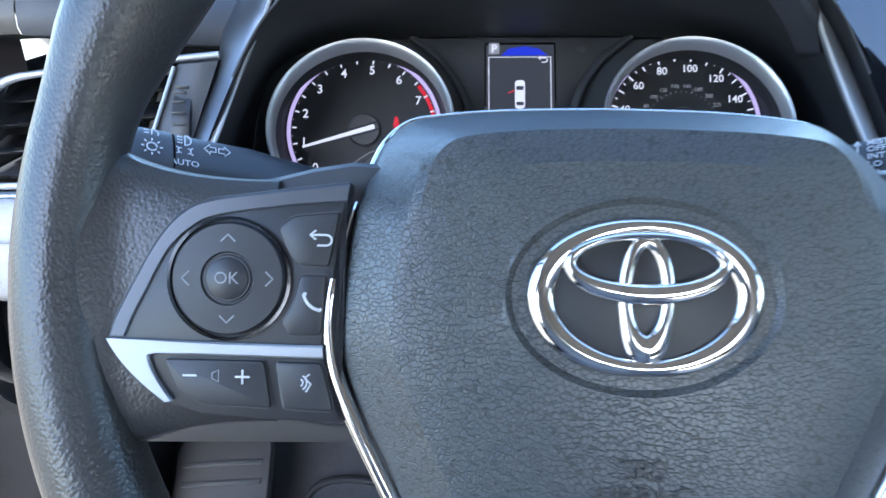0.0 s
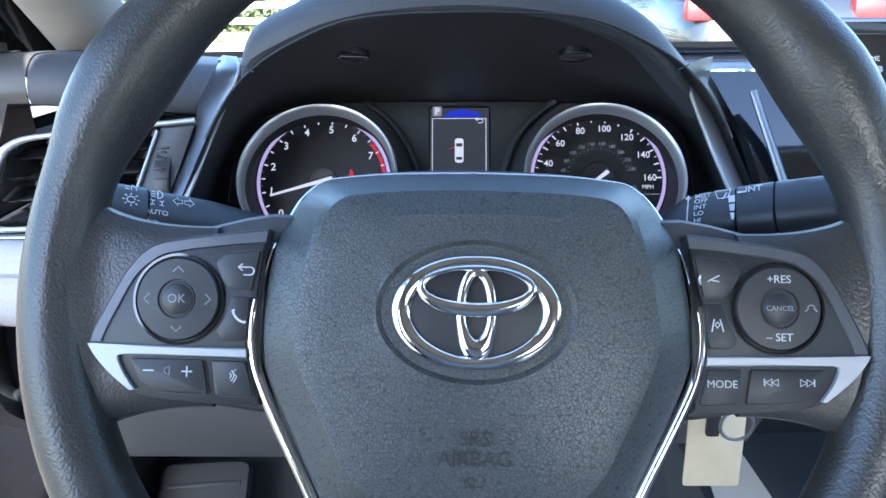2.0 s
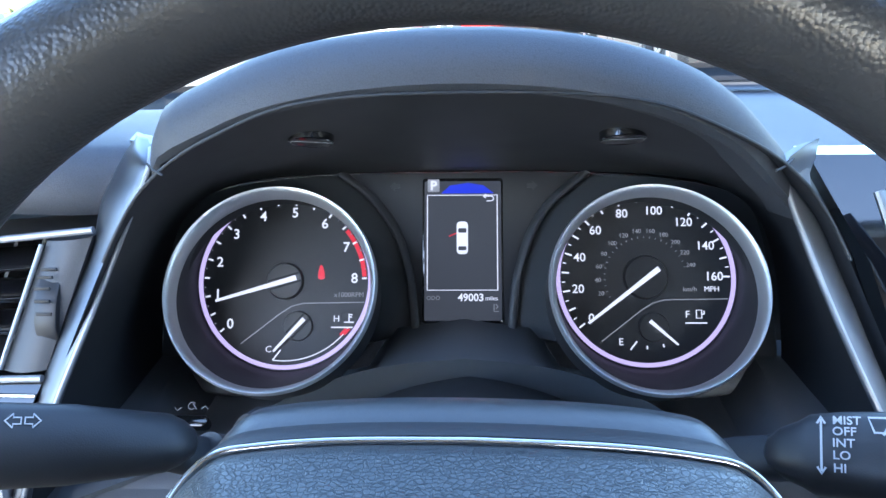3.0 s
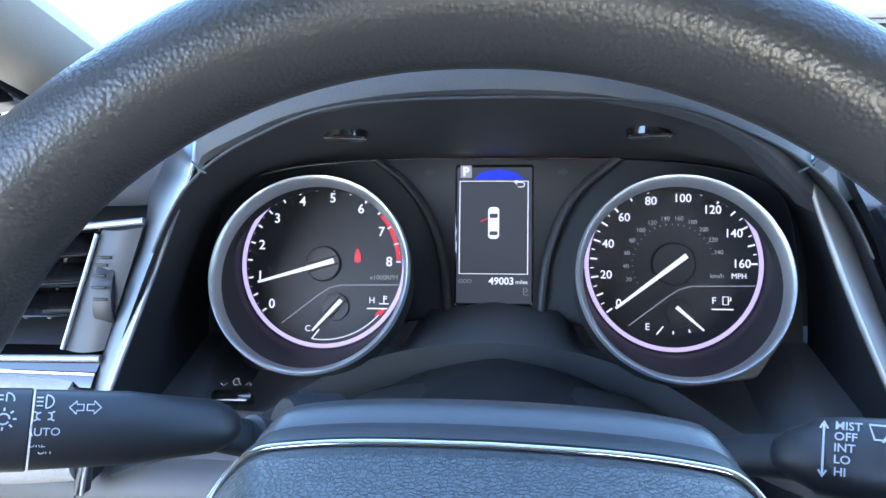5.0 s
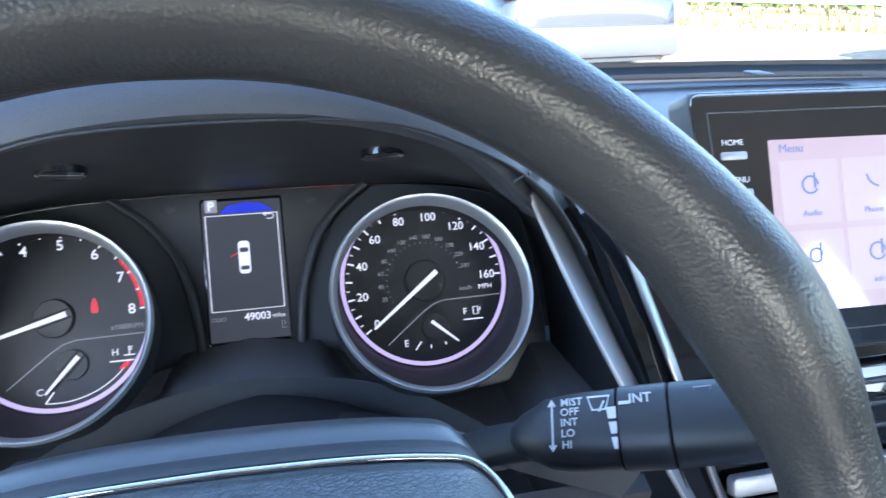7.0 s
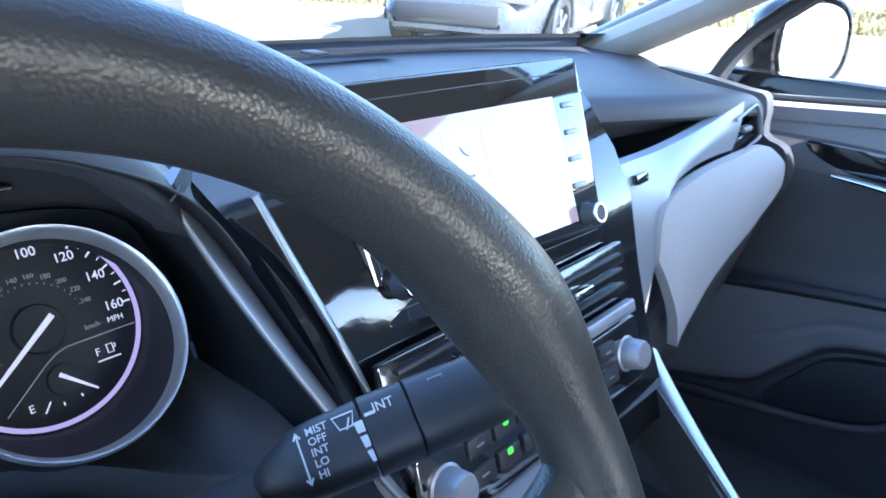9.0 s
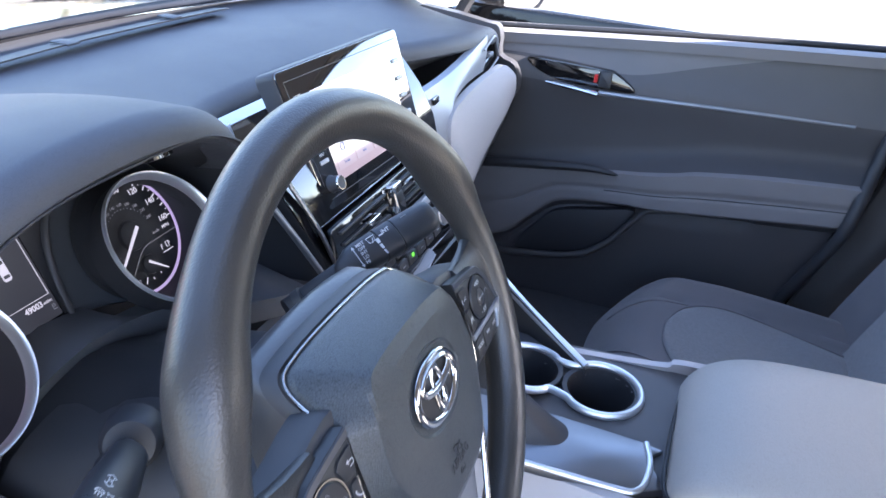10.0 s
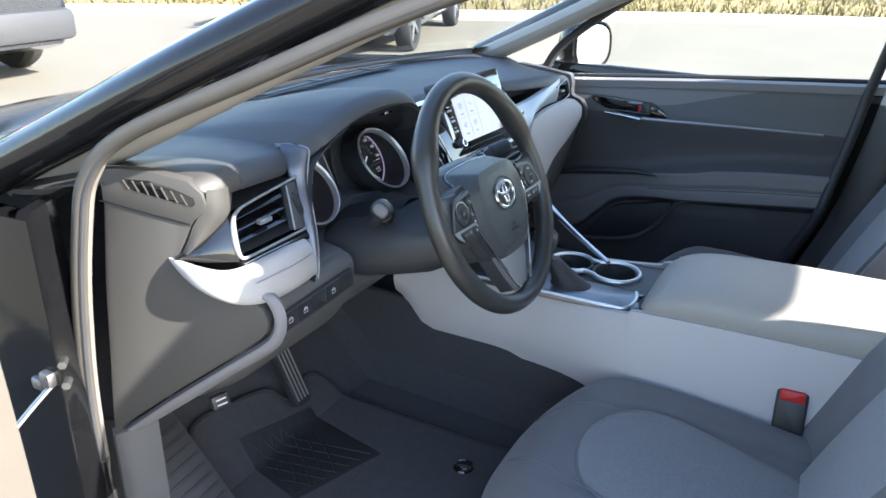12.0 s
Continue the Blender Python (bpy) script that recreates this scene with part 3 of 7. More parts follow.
    part("hub_cover", put(surf([[Vector((p.x * a, p.y * (b if p.y > 0 else 0.98), h - drop(p.y) * w)) for p in out] for a, b, h, w in cover], wrap_u=True, cap=True), WM), HUB_SKIN, W)
    for s in (-1, 1):
        edge = ((0.0, 0.0646), (0.036, 0.0638), (0.0600, 0.0618), (0.0725, 0.0590), (0.0802, 0.0506), (0.0840, 0.0380), (0.0890, 0.0170), (0.0921, 0.0020), (0.0932, -0.0085), (0.0922, -0.0200), (0.0890, -0.0310), (0.0800, -0.0500), (0.0690, -0.0715), (0.058, -0.094), (0.036, -0.132), (0.022, -0.1505))
        path = [Vector((p.x, p.y, -0.0170 - 0.0085 * max(0, min(1, (p.y - 0.005) / 0.03)) - drop(p.y))) for p in crom([(s * u, v, 0) for u, v in edge], 8)]
        bm = tube(path, lambda q: 0.0011 + 0.0015 * max(0, min(1, (q - 0.36) / 0.12)), 10, up=(0, 0, 1), flat=0.9)
        part("chrome_strip", put(bm, WM), CHROME, W, "polished chrome edge strip")
    # lower spoke
    o = [(-0.058, -0.084), (0.058, -0.084), (0.038, -0.126), (0.021, -0.153), (-0.021, -0.153), (-0.038, -0.126)]
    part("lower_spoke", plate(o, -0.040, -0.0235, 0.003, WM), SATIN, W, "satin silver lower spoke cover")
    o = [(-0.075, -0.058), (-0.060, -0.084), (-0.040, -0.126), (-0.022, -0.155), (0.022, -0.155), (0.040, -0.126), (0.060, -0.084), (0.075, -0.058)]
    part("lower_spoke_back", plate(o, -0.055, -0.030, 0.004, WM), DARK, W)
    # emblem: oval chrome rings on a dark field
    em = part("emblem", plate(ring2(0.0316, 60, ry=0.0214), -0.0052, -0.0030, 0.0004, WM), BUTTON, W, "oval chrome emblem of crossed rings")
    def oval(cx, cy, rx, ry, width, h, name, lift=0.0019):
        rows, N = [], 80
        for k in range(N):
            a = 2 * math.pi * k / N
            c = Vector((cx + rx * math.cos(a), cy + ry * math.sin(a), h))
            d = Vector((math.cos(a) / rx, math.sin(a) / ry, 0)).normalized()
            w = width(a)
            rows.append([c + d * w * math.cos(b) + Vector((0, 0, 1)) * lift * math.sin(b) for b in [2 * math.pi * j / 12 for j in range(12)]])
        part(name, put(surf(rows, wrap_u=True, wrap_v=True), WM), CHROME, em)
    oval(0, 0, 0.0300, 0.0203, lambda a: 0.0023 + 0.0016 * abs(math.cos(a)), -0.0026, "outer_ring")
    oval(0, 0.0093, 0.0219, 0.0084, lambda a: 0.0019 + 0.0013 * max(0, -math.sin(a)) - 0.0006 * max(0, math.sin(a)), -0.0012, "cross_ring", 0.0021)
    oval(0, 0.0006, 0.0062, 0.0154, lambda a: 0.0022 + 0.0003 * max(0, math.sin(a)) ** 3 + 0.0022 * max(0, -math.sin(a)) ** 3, -0.0020, "upright_ring")
    # embossed lettering
    for body, v, size in (("SRS", -0.0500, 0.0085), ("AIRBAG", -0.0578, 0.0085)):
        lettering(body, size, wm(0, v, -0.0036 if v < -0.055 else -0.0030), BUTTON, bag, name="embossed_lettering")
    strokes([[(-0.004, 0.001), (-0.0035, -0.002), (0.0035, -0.002), (0.004, 0.001)], arc(-0.001, 0, 0.0016, 0, 330, 10)], 0.0006, wm(0, -0.0665, -0.0049), "embossed_mark", BUTTON, bag)
    # button panels
    for s in (-1, 1):
        o = [(s * u, v) for u, v in ((0.0868, 0.0335), (0.106, 0.0312), (0.130, 0.0280), (0.1395, 0.0236), (0.1468, 0.0150), (0.1538, 0.0020), (0.1590, -0.0085), (0.1608, -0.0144), (0.1600, -0.0175), (0.1562, -0.0225), (0.1500, -0.0288), (0.1430, -0.0348), (0.1315, -0.0382), (0.1137, -0.0396), (0.088, -0.0402), (0.0905, -0.0340), (0.0945, -0.0165), (0.0925, 0.0060), (0.0885, 0.0240))]
        panel = part("button_panel", plate(rounded(o, 0.0010), -0.028, -0.0150, 0.0008, WM), BUTTON, W, "matt black switch panel")
        # smoky band round the upper edge, with the silver bar below
        outer = [(s * u, v, 0) for u, v in ((0.0870, 0.0328), (0.106, 0.0306), (0.1295, 0.0273), (0.1388, 0.0231), (0.1460, 0.0148), (0.1530, 0.0020), (0.1582, -0.0085), (0.1602, -0.0147))]
        inner = [(s * u, v, 0) for u, v in ((0.0880, 0.0270), (0.1044, 0.0257), (0.1270, 0.0224), (0.1352, 0.0186), (0.1425, 0.0113), (0.1494, -0.0020), (0.1528, -0.0090), (0.1550, -0.0147))]
        part("upper_band", ribbon(crom(outer, 5), crom(inner, 5), -0.0155, -0.0142, 0.0006), SMOKE, panel, "smoky satin band")
        outer = [(s * u, v, 0) for u, v in ((0.0945, -0.0167), (0.125, -0.0162), (0.1520, -0.0155), (0.1598, -0.0153), (0.1604, -0.0163), (0.1562, -0.0222), (0.1500, -0.0285), (0.1425, -0.0346))]
        inner = [(s * u, v, 0) for u, v in ((0.0942, -0.0207), (0.125, -0.0202), (0.1420, -0.0198), (0.1458, -0.0200), (0.1474, -0.0212), (0.1455, -0.0260), (0.1430, -0.0300), (0.1398, -0.0340))]
        part("silver_bar", ribbon(crom(outer, 5), crom(inner, 5), -0.0160, -0.0132, 0.0006), SATIN, panel, "satin silver trim bar")
        cx, cy = s * 0.1235, 0.0033
        part("pad_well", lathe([(0.0, -0.0008), (0.0186, -0.0008), (0.0190, 0.0008), (0.0180, 0.0008), (0.0178, -0.0004)], wm(cx, cy, -0.0145), 48), PIANO, panel)
        pad = part("control_pad", lathe([(0.0, 0.0020), (0.0070, 0.0020), (0.0073, 0.0014), (0.0078, 0.0014), (0.0082, 0.0022), (0.0166, 0.0018), (0.0174, 0.0008), (0.0175, -0.0006)], wm(cx, cy, -0.0145), 48), BUTTON, panel, "round black control pad")
        part("pad_button", lathe([(0.0, 0.0030), (0.0055, 0.0030), (0.0064, 0.0024), (0.0066, 0.0010)], wm(cx, cy, -0.0145), 36), BUTTON, panel)
        zc = -0.0145 + 0.0031
        if s < 0:
            lettering("OK", 0.0052, wm(cx, cy, zc), GREYPRINT, pad)
            for dx, dy, r in ((0, 0.0122, 0), (0, -0.0122, 180), (-0.0126, 0, 90), (0.0126, 0, 270)):
                strokes([[(-0.0022, -0.0010), (0, 0.0012), (0.0022, -0.0010)]], 0.0005, wm(cx + dx, cy + dy, -0.0124, r), "arrow_mark", GREYPRINT, pad)
        else:
            lettering("CANCEL", 0.0030, wm(cx, cy, zc), GREYPRINT, pad)
            lettering("+RES", 0.0046, wm(cx, cy + 0.0118, -0.0124), WHITE, pad)
            lettering("– SET", 0.0046, wm(cx, cy - 0.0118, -0.0124), WHITE, pad)
            strokes([arc(0, 0, 0.0016, 20, 160, 6), [(-0.0024, -0.001), (-0.0010, 0.0004)], [(0.0024, -0.001), (0.0010, 0.0004)]], 0.0005, wm(cx + 0.0128, cy, -0.0124), "car_mark", GREYPRINT, pad)
        def key(name, pts, lift=-0.0133):
            o = [(s * u, v) for u, v in pts]
            well = inset(rounded(o, 0.0016), -0.0006)
            k = part(name, plate(rounded(o, 0.0014), -0.0160, lift, 0.0006, WM), BUTTON, panel)
            part("key_gap", plate(well, -0.0152, -0.0147, 0, WM), DIAL, k)
            return k
        up = key("key", ((0.0897, 0.0240), (0.1040, 0.0226), (0.1083, 0.0188), (0.1052, 0.0112), (0.1022, 0.0078), (0.0932, 0.0072)))
        dn = key("key", ((0.0937, 0.0046), (0.1012, 0.0046), (0.1034, -0.0034), (0.1071, -0.0096), (0.1045, -0.0136), (0.0953, -0.0136)))
        w1 = key("key", ((0.1122, -0.0216), (0.1426, -0.0214), (0.1382, -0.0306), (0.1305, -0.0350), (0.1098, -0.0358)))
        w2 = key("key", ((0.0946, -0.0220), (0.1086, -0.0217), (0.1064, -0.0360), (0.0910, -0.0366)))
        z = -0.0131
        if s < 0:
            strokes([[(-0.0030, 0.0014), (0.0018, 0.0014)] + arc(0.0018, -0.0002, 0.0016, 90, -90, 6) + [(-0.0010, -0.0018)], [(-0.0014, 0.0028), (-0.0032, 0.0014), (-0.0014, 0.0)]], 0.0006, wm(-0.0955, 0.0155, z), "back_mark", WHITE, up)
            strokes([arc(0.004, 0.004, 0.0060, 190, 260, 8), [(-0.0020, 0.0030), (-0.0010, 0.0030)], [(0.0028, -0.0022), (0.0036, -0.0014)]], 0.0009, wm(-0.0985, -0.0040, z), "handset_mark", WHITE, dn)
            strokes([[(-0.0022, 0), (0.0022, 0)]], 0.0006, wm(-0.1345, -0.0262, z), "minus_mark", WHITE, w1)
            strokes([[(-0.0022, 0), (0.0022, 0)], [(0, -0.0022), (0, 0.0022)]], 0.0006, wm(-0.1185, -0.0264, z), "plus_mark", WHITE, w1)
            strokes([[(-0.0012, -0.0008), (-0.0012, 0.0008), (0.0008, 0.0018), (0.0008, -0.0018), (-0.0012, -0.0008)]], 0.0004, wm(-0.1265, -0.0262, z), "speaker_mark", GREYPRINT, w1)
            strokes([arc(-0.001, 0, 0.0012, -60, 60, 5), arc(-0.001, 0, 0.0024, -60, 60, 5), [(0.0022, 0.0026), (0.0008, 0.0014), (0.0026, -0.0004), (0.0012, -0.0028)]], 0.0005, wm(-0.1003, -0.0278, z), "voice_mark", WHITE, w2)
        else:
            strokes([arc(-0.0030, 0, 0.0012, 120, 240, 5), arc(-0.0020, 0, 0.0026, 130, 230, 5), [(-0.001, -0.0006), (0.0038, 0.0020)], [(0.0002, 0.0), (0.0038, -0.0006)]], 0.0005, wm(0.0958, 0.0145, z), "radar_mark", WHITE, up)
            strokes([[(-0.0022, -0.0026), (-0.0012, 0.0026)], [(0.0026, -0.0026), (0.0012, 0.0026)], [(0.0, -0.0010), (0.0012, 0.0004), (0.0, 0.0014), (-0.0008, 0.0002), (0.0, -0.0010)]], 0.0005, wm(0.0985, -0.0040, z), "lane_mark", WHITE, dn)
            lettering("MODE", 0.0044, wm(0.1003, -0.0278, z), WHITE, w2)
            for u0, d in ((0.1200, -1), (0.1345, 1)):
                strokes([[(d * -0.0028, 0.0014), (d * -0.0002, 0), (d * -0.0028, -0.0014), (d * -0.0028, 0.0014)], [(d * -0.0002, 0.0014), (d * 0.0024, 0), (d * -0.0002, -0.0014), (d * -0.0002, 0.0014)], [(d * 0.0028, 0.0015), (d * 0.0028, -0.0015)]], 0.0005, wm(u0, -0.0266, z), "track_mark", WHITE, w1)
    return W


wheel()

# ---- instrument cluster ----
CT = radians(27)
CV = Vector((0, math.sin(CT), math.cos(CT)))
CN = Vector((0, -math.cos(CT), math.sin(CT)))
CO = Vector((-0.004, 0.3395, 0.8515))
CM = axes(CO, (1, 0, 0), CV, CN)
RT = radians(39)
RV, RN = Vector((0, math.sin(RT), math.cos(RT))), Vector((0, -math.cos(RT), math.sin(RT)))


def cm(u, v, n=0.0, turn=0.0):
    return CM @ Matrix.Translation((u, v, n)) @ Matrix.Rotation(radians(turn), 4, "Z")


def needle(m, angle, length, tail, parent, width=0.0016, slot=0.0):
    for e in (-1, 1) if slot else ():
        x = e * (width + 0.0009)
        part("slot", plate([(x - 0.0006, -slot), (x + 0.0006, -slot), (x + 0.0006, slot), (x - 0.0006, slot)], 0.0021, 0.0033, 0, m @ Matrix.Rotation(radians(angle), 4, "Z")), SHROUD, parent, smooth=False)
    o = [(-width, -tail), (width, -tail), (width * 0.45, length), (-width * 0.45, length)]
    return part("needle", plate(o, 0.003, 0.0042, 0.0003, m @ Matrix.Rotation(radians(angle), 4, "Z")), GLOW_WHITE, parent, "white needle")


def gauge(u, v, label, speed):
    C = CM @ Vector((u, v, 0))
    centre = CM @ Matrix.Translation((u, v, 0)) @ Matrix.Diagonal((1.045, 1.045, 1, 1))
    def cm(a, b, n=0.0, turn=0.0):
        return centre @ Matrix.Translation((a - u, b - v, n)) @ Matrix.Rotation(radians(turn), 4, "Z")
    m = cm(u, v)
    G = thing("gauge", C, label, "gauge", "instrument dials")
    face = part("dial_face", lathe([(0.0, 0), (0.0550, 0), (0.0556, 0.001), (0.0556, -0.004), (0, -0.004)], m, 72), DIAL, G)
    part("glow_ring", lathe([(0.0514, 0.0003), (0.0514, 0.0009), (0.0540, 0.0009), (0.0540, 0.0003)], m, 96, closed=True), GLOW_LILAC, G, "lilac lit dial edge")
    # sloping well and its bright bezel, tipped up more than the dial
    ro = Vector((CO.x + math.copysign(0.1117, u), 0.2905, 0.8698))
    rm = axes(ro, (1, 0, 0), RV, RN)
    def circle(mm, r, h):
        return [mm @ Vector((r * math.cos(2 * math.pi * k / 96), r * math.sin(2 * math.pi * k / 96), h)) for k in range(96)]
    part("cone", surf([circle(m, 0.0556, -0.004), circle(m, 0.0553, 0.001), circle(m, 0.0558, 0.003), circle(rm, 0.0584, -0.0125), circle(rm, 0.0581, -0.0100)], wrap_u=True), SHROUD, G)
    part("bezel", surf([circle(rm, r, h) for r, h in ((0.0577, -0.0120), (0.0578, -0.0092), (0.0582, -0.0063), (0.0588, -0.0040), (0.0597, -0.0020), (0.0606, -0.0009), (0.0615, -0.0006), (0.0622, -0.0020), (0.0627, -0.0045))], wrap_u=True), RING, G, "broad brushed silver bezel ring")
    part("bezel_skirt", surf([circle(rm, r, h) for r, h in ((0.0625, -0.0040), (0.0627, -0.012), (0.0618, -0.03))], wrap_u=True), SHROUD, G)
    def at(r, deg, h=0.0004):
        a = radians(deg)
        return cm(u + r * math.cos(a), v + r * math.sin(a), h)
    def ticks(n, a0, a1, r0, r1, w, mat, skip=None):
        for k in range(n + 1):
            a = radians(a0 + (a1 - a0) * k / n)
            d = Vector((math.cos(a), math.sin(a)))
            part("tick", stroke([d * r0, d * r1], w, cm(u, v, 0.0004), 0.0003), mat(k) if callable(mat) else mat, face, smooth=False)
    if speed:
        # 0 to 160 from lower left over the top to the right
        A = lambda val: 217 - val * 216.5 / 160
        ticks(16, A(0), A(160), 0.0462, 0.0505, 0.0010, GLOW_WHITE)
        ticks(32, A(0), A(160), 0.0484, 0.0505, 0.0006, GLOW_WHITE)
        for val in range(0, 161, 20):
            lettering(str(val), 0.0074, at(0.0412, A(val)), GLOW_WHITE, face, bold=0.006)
        for val in range(20, 241, 20):
            lettering(str(val), 0.0038, at(0.0285, A(val / 1.609)), GLOW_DIM, face)
        for k in range(25):
            a = radians(A(k * 10 / 1.609))
            d = Vector((math.cos(a), math.sin(a)))
            part("tick", stroke([d * 0.0240, d * 0.0252], 0.0005, cm(u, v, 0.0004), 0.0003), GLOW_DIM, face, smooth=False)
        lettering("km/h", 0.0042, cm(u + 0.0265, v - 0.0072, 0.0004), GLOW_DIM, face)
        lettering("MPH", 0.0046, cm(u + 0.0395, v - 0.0072, 0.0004), GLOW_WHITE, face)
        lettering("F", 0.0060, cm(u + 0.0245, v - 0.0225, 0.0004), GLOW_WHITE, face)
        lettering("E", 0.0060, cm(u - 0.0155, v - 0.0390, 0.0004), GLOW_WHITE, face)
        strokes([[(-0.0022, -0.0024), (-0.0022, 0.0024), (0.0010, 0.0024), (0.0010, -0.0024), (-0.0022, -0.0024)], [(0.0010, 0.0), (0.0024, 0.0), (0.0024, 0.0020)]], 0.0007, cm(u + 0.0320, v - 0.0222, 0.0004), "pump_mark", GLOW_WHITE, face)
        for ln in ([(0.0230, -0.0275), (0.0360, -0.0275)], [(-0.0100, -0.0435), (-0.0060, -0.0385)], [(0.0, -0.0432), (0.0, -0.0412)], [(0.0100, -0.0420), (0.0095, -0.0402)]):
            strokes([ln], 0.0008, cm(u, v, 0.0004), "tick", GLOW_WHITE, face)
        hub = part("needle_hub", lathe([(0, 0.003), (0.0125, 0.003), (0.0135, 0.001), (0.0135, 0)], m, 40), DIAL, G)
        n = needle(cm(u + 0.001, v), 127.5, 0.0455, 0.0085, hub)
        h2 = part("needle_hub", lathe([(0, 0.002), (0.0085, 0.002), (0.009, 0.0005), (0.009, 0)], cm(u + 0.004, v - 0.030), 32), DIAL, G)
        needle(cm(u + 0.0045, v - 0.0290), 229, 0.0175, 0.004, h2, 0.0011)
    else:
        A = lambda val: 218 - val * 27
        ticks(16, A(0), A(8), 0.0474, 0.0506, 0.0010, GLOW_WHITE)
        ticks(32, A(0), A(8), 0.0496, 0.0506, 0.0006, GLOW_DIM)
        for val in range(9):
            lettering(str(val), 0.0086, at(0.0428, A(val)), GLOW_WHITE, face, bold=0.008)
        part("red_zone", stroke(arc(0, 0, 0.0490, A(7.95), A(6.6), 16), 0.0026, cm(u, v, 0.0002), 0.0003), GLOW_RED, face, smooth=False)
        lettering("x1000RPM", 0.0042, cm(u + 0.0395, v - 0.0085, 0.0004), GLOW_DIM, face)
        lettering("H", 0.0056, cm(u + 0.0320, v - 0.0232, 0.0004), GLOW_WHITE, face)
        lettering("C", 0.0056, cm(u - 0.0096, v - 0.0418, 0.0004), GLOW_WHITE, face)
        strokes([[(0.0, -0.0024), (0.0, 0.0026)], [(0.0, 0.0020), (0.0020, 0.0020)], [(0.0, 0.0006), (0.0018, 0.0006)], [(-0.0030, -0.0026), (0.0030, -0.0026)]], 0.0007, cm(u + 0.0398, v - 0.0226, 0.0004), "coolant_mark", GLOW_WHITE, face)
        for ln in ([(0.0288, -0.0283), (0.0420, -0.0283)], [(-0.0068, -0.0482), (-0.0020, -0.0420)]):
            strokes([ln], 0.0008, cm(u, v, 0.0004), "tick", GLOW_WHITE, face)
        strokes([arc(0, 0, 0.0487, 262, 325, 24)], 0.0006, cm(u, v, 0.0004), "scale_line", GLOW_WHITE, face)
        for k in (0, 1):
            part("red_mark", stroke([(0.0345 + 0.0022 * k, -0.0330 + 0.0004 * k), (0.0380 + 0.0020 * k, -0.0292)], 0.0016, cm(u, v, 0.0004), 0.0003), GLOW_RED, face, smooth=False)
        wl = part("warning_light", plate(crom([(0.0205, 0.0015, 0), (0.0240, 0.0015, 0), (0.0242, 0.0052, 0), (0.0228, 0.0095, 0), (0.0214, 0.0095, 0), (0.0204, 0.0052, 0)], 3, True), 0.0002, 0.0006, 0, m), GLOW_RED, face, "red seat belt warning light", smooth=False)
        hub = part("needle_hub", lathe([(0, 0.003), (0.0105, 0.003), (0.0115, 0.001), (0.0115, 0)], m, 40), MIDGREY, G)
        needle(cm(u, v), 106, 0.0440, 0.0075, hub, slot=0.0100)
        h2 = part("needle_hub", lathe([(0, 0.002), (0.0085, 0.002), (0.009, 0.0005), (0.009, 0)], cm(u + 0.0085, v - 0.0275), 32), MIDGREY, G)
        needle(cm(u + 0.0085, v - 0.0275), 137, 0.0210, 0.006, h2, 0.0013, slot=0.0078)
    strokes([[(-0.0270, -0.0385), (-0.0030, -0.0200), (0.0040, -0.0155), (0.0110, -0.0136), (0.0490, -0.0130)]], 0.0006, cm(u, v, 0.0003), "divider_line", GLOW_DIM, face)
    return G


gauge(-0.1148, -0.0004, "round rev counter with lilac glow and silver bezel", False)
gauge(0.1152, 0.0016, "round speedometer with lilac glow and silver bezel", True)


ARCH = crom([(0.0, 0.288, 0.8235), (0.035, 0.2853, 0.8215), (0.066, 0.280, 0.8175), (0.096, 0.2707, 0.8105), (0.121, 0.258, 0.801), (0.150, 0.240, 0.790), (0.215, 0.210, 0.778)], 8)


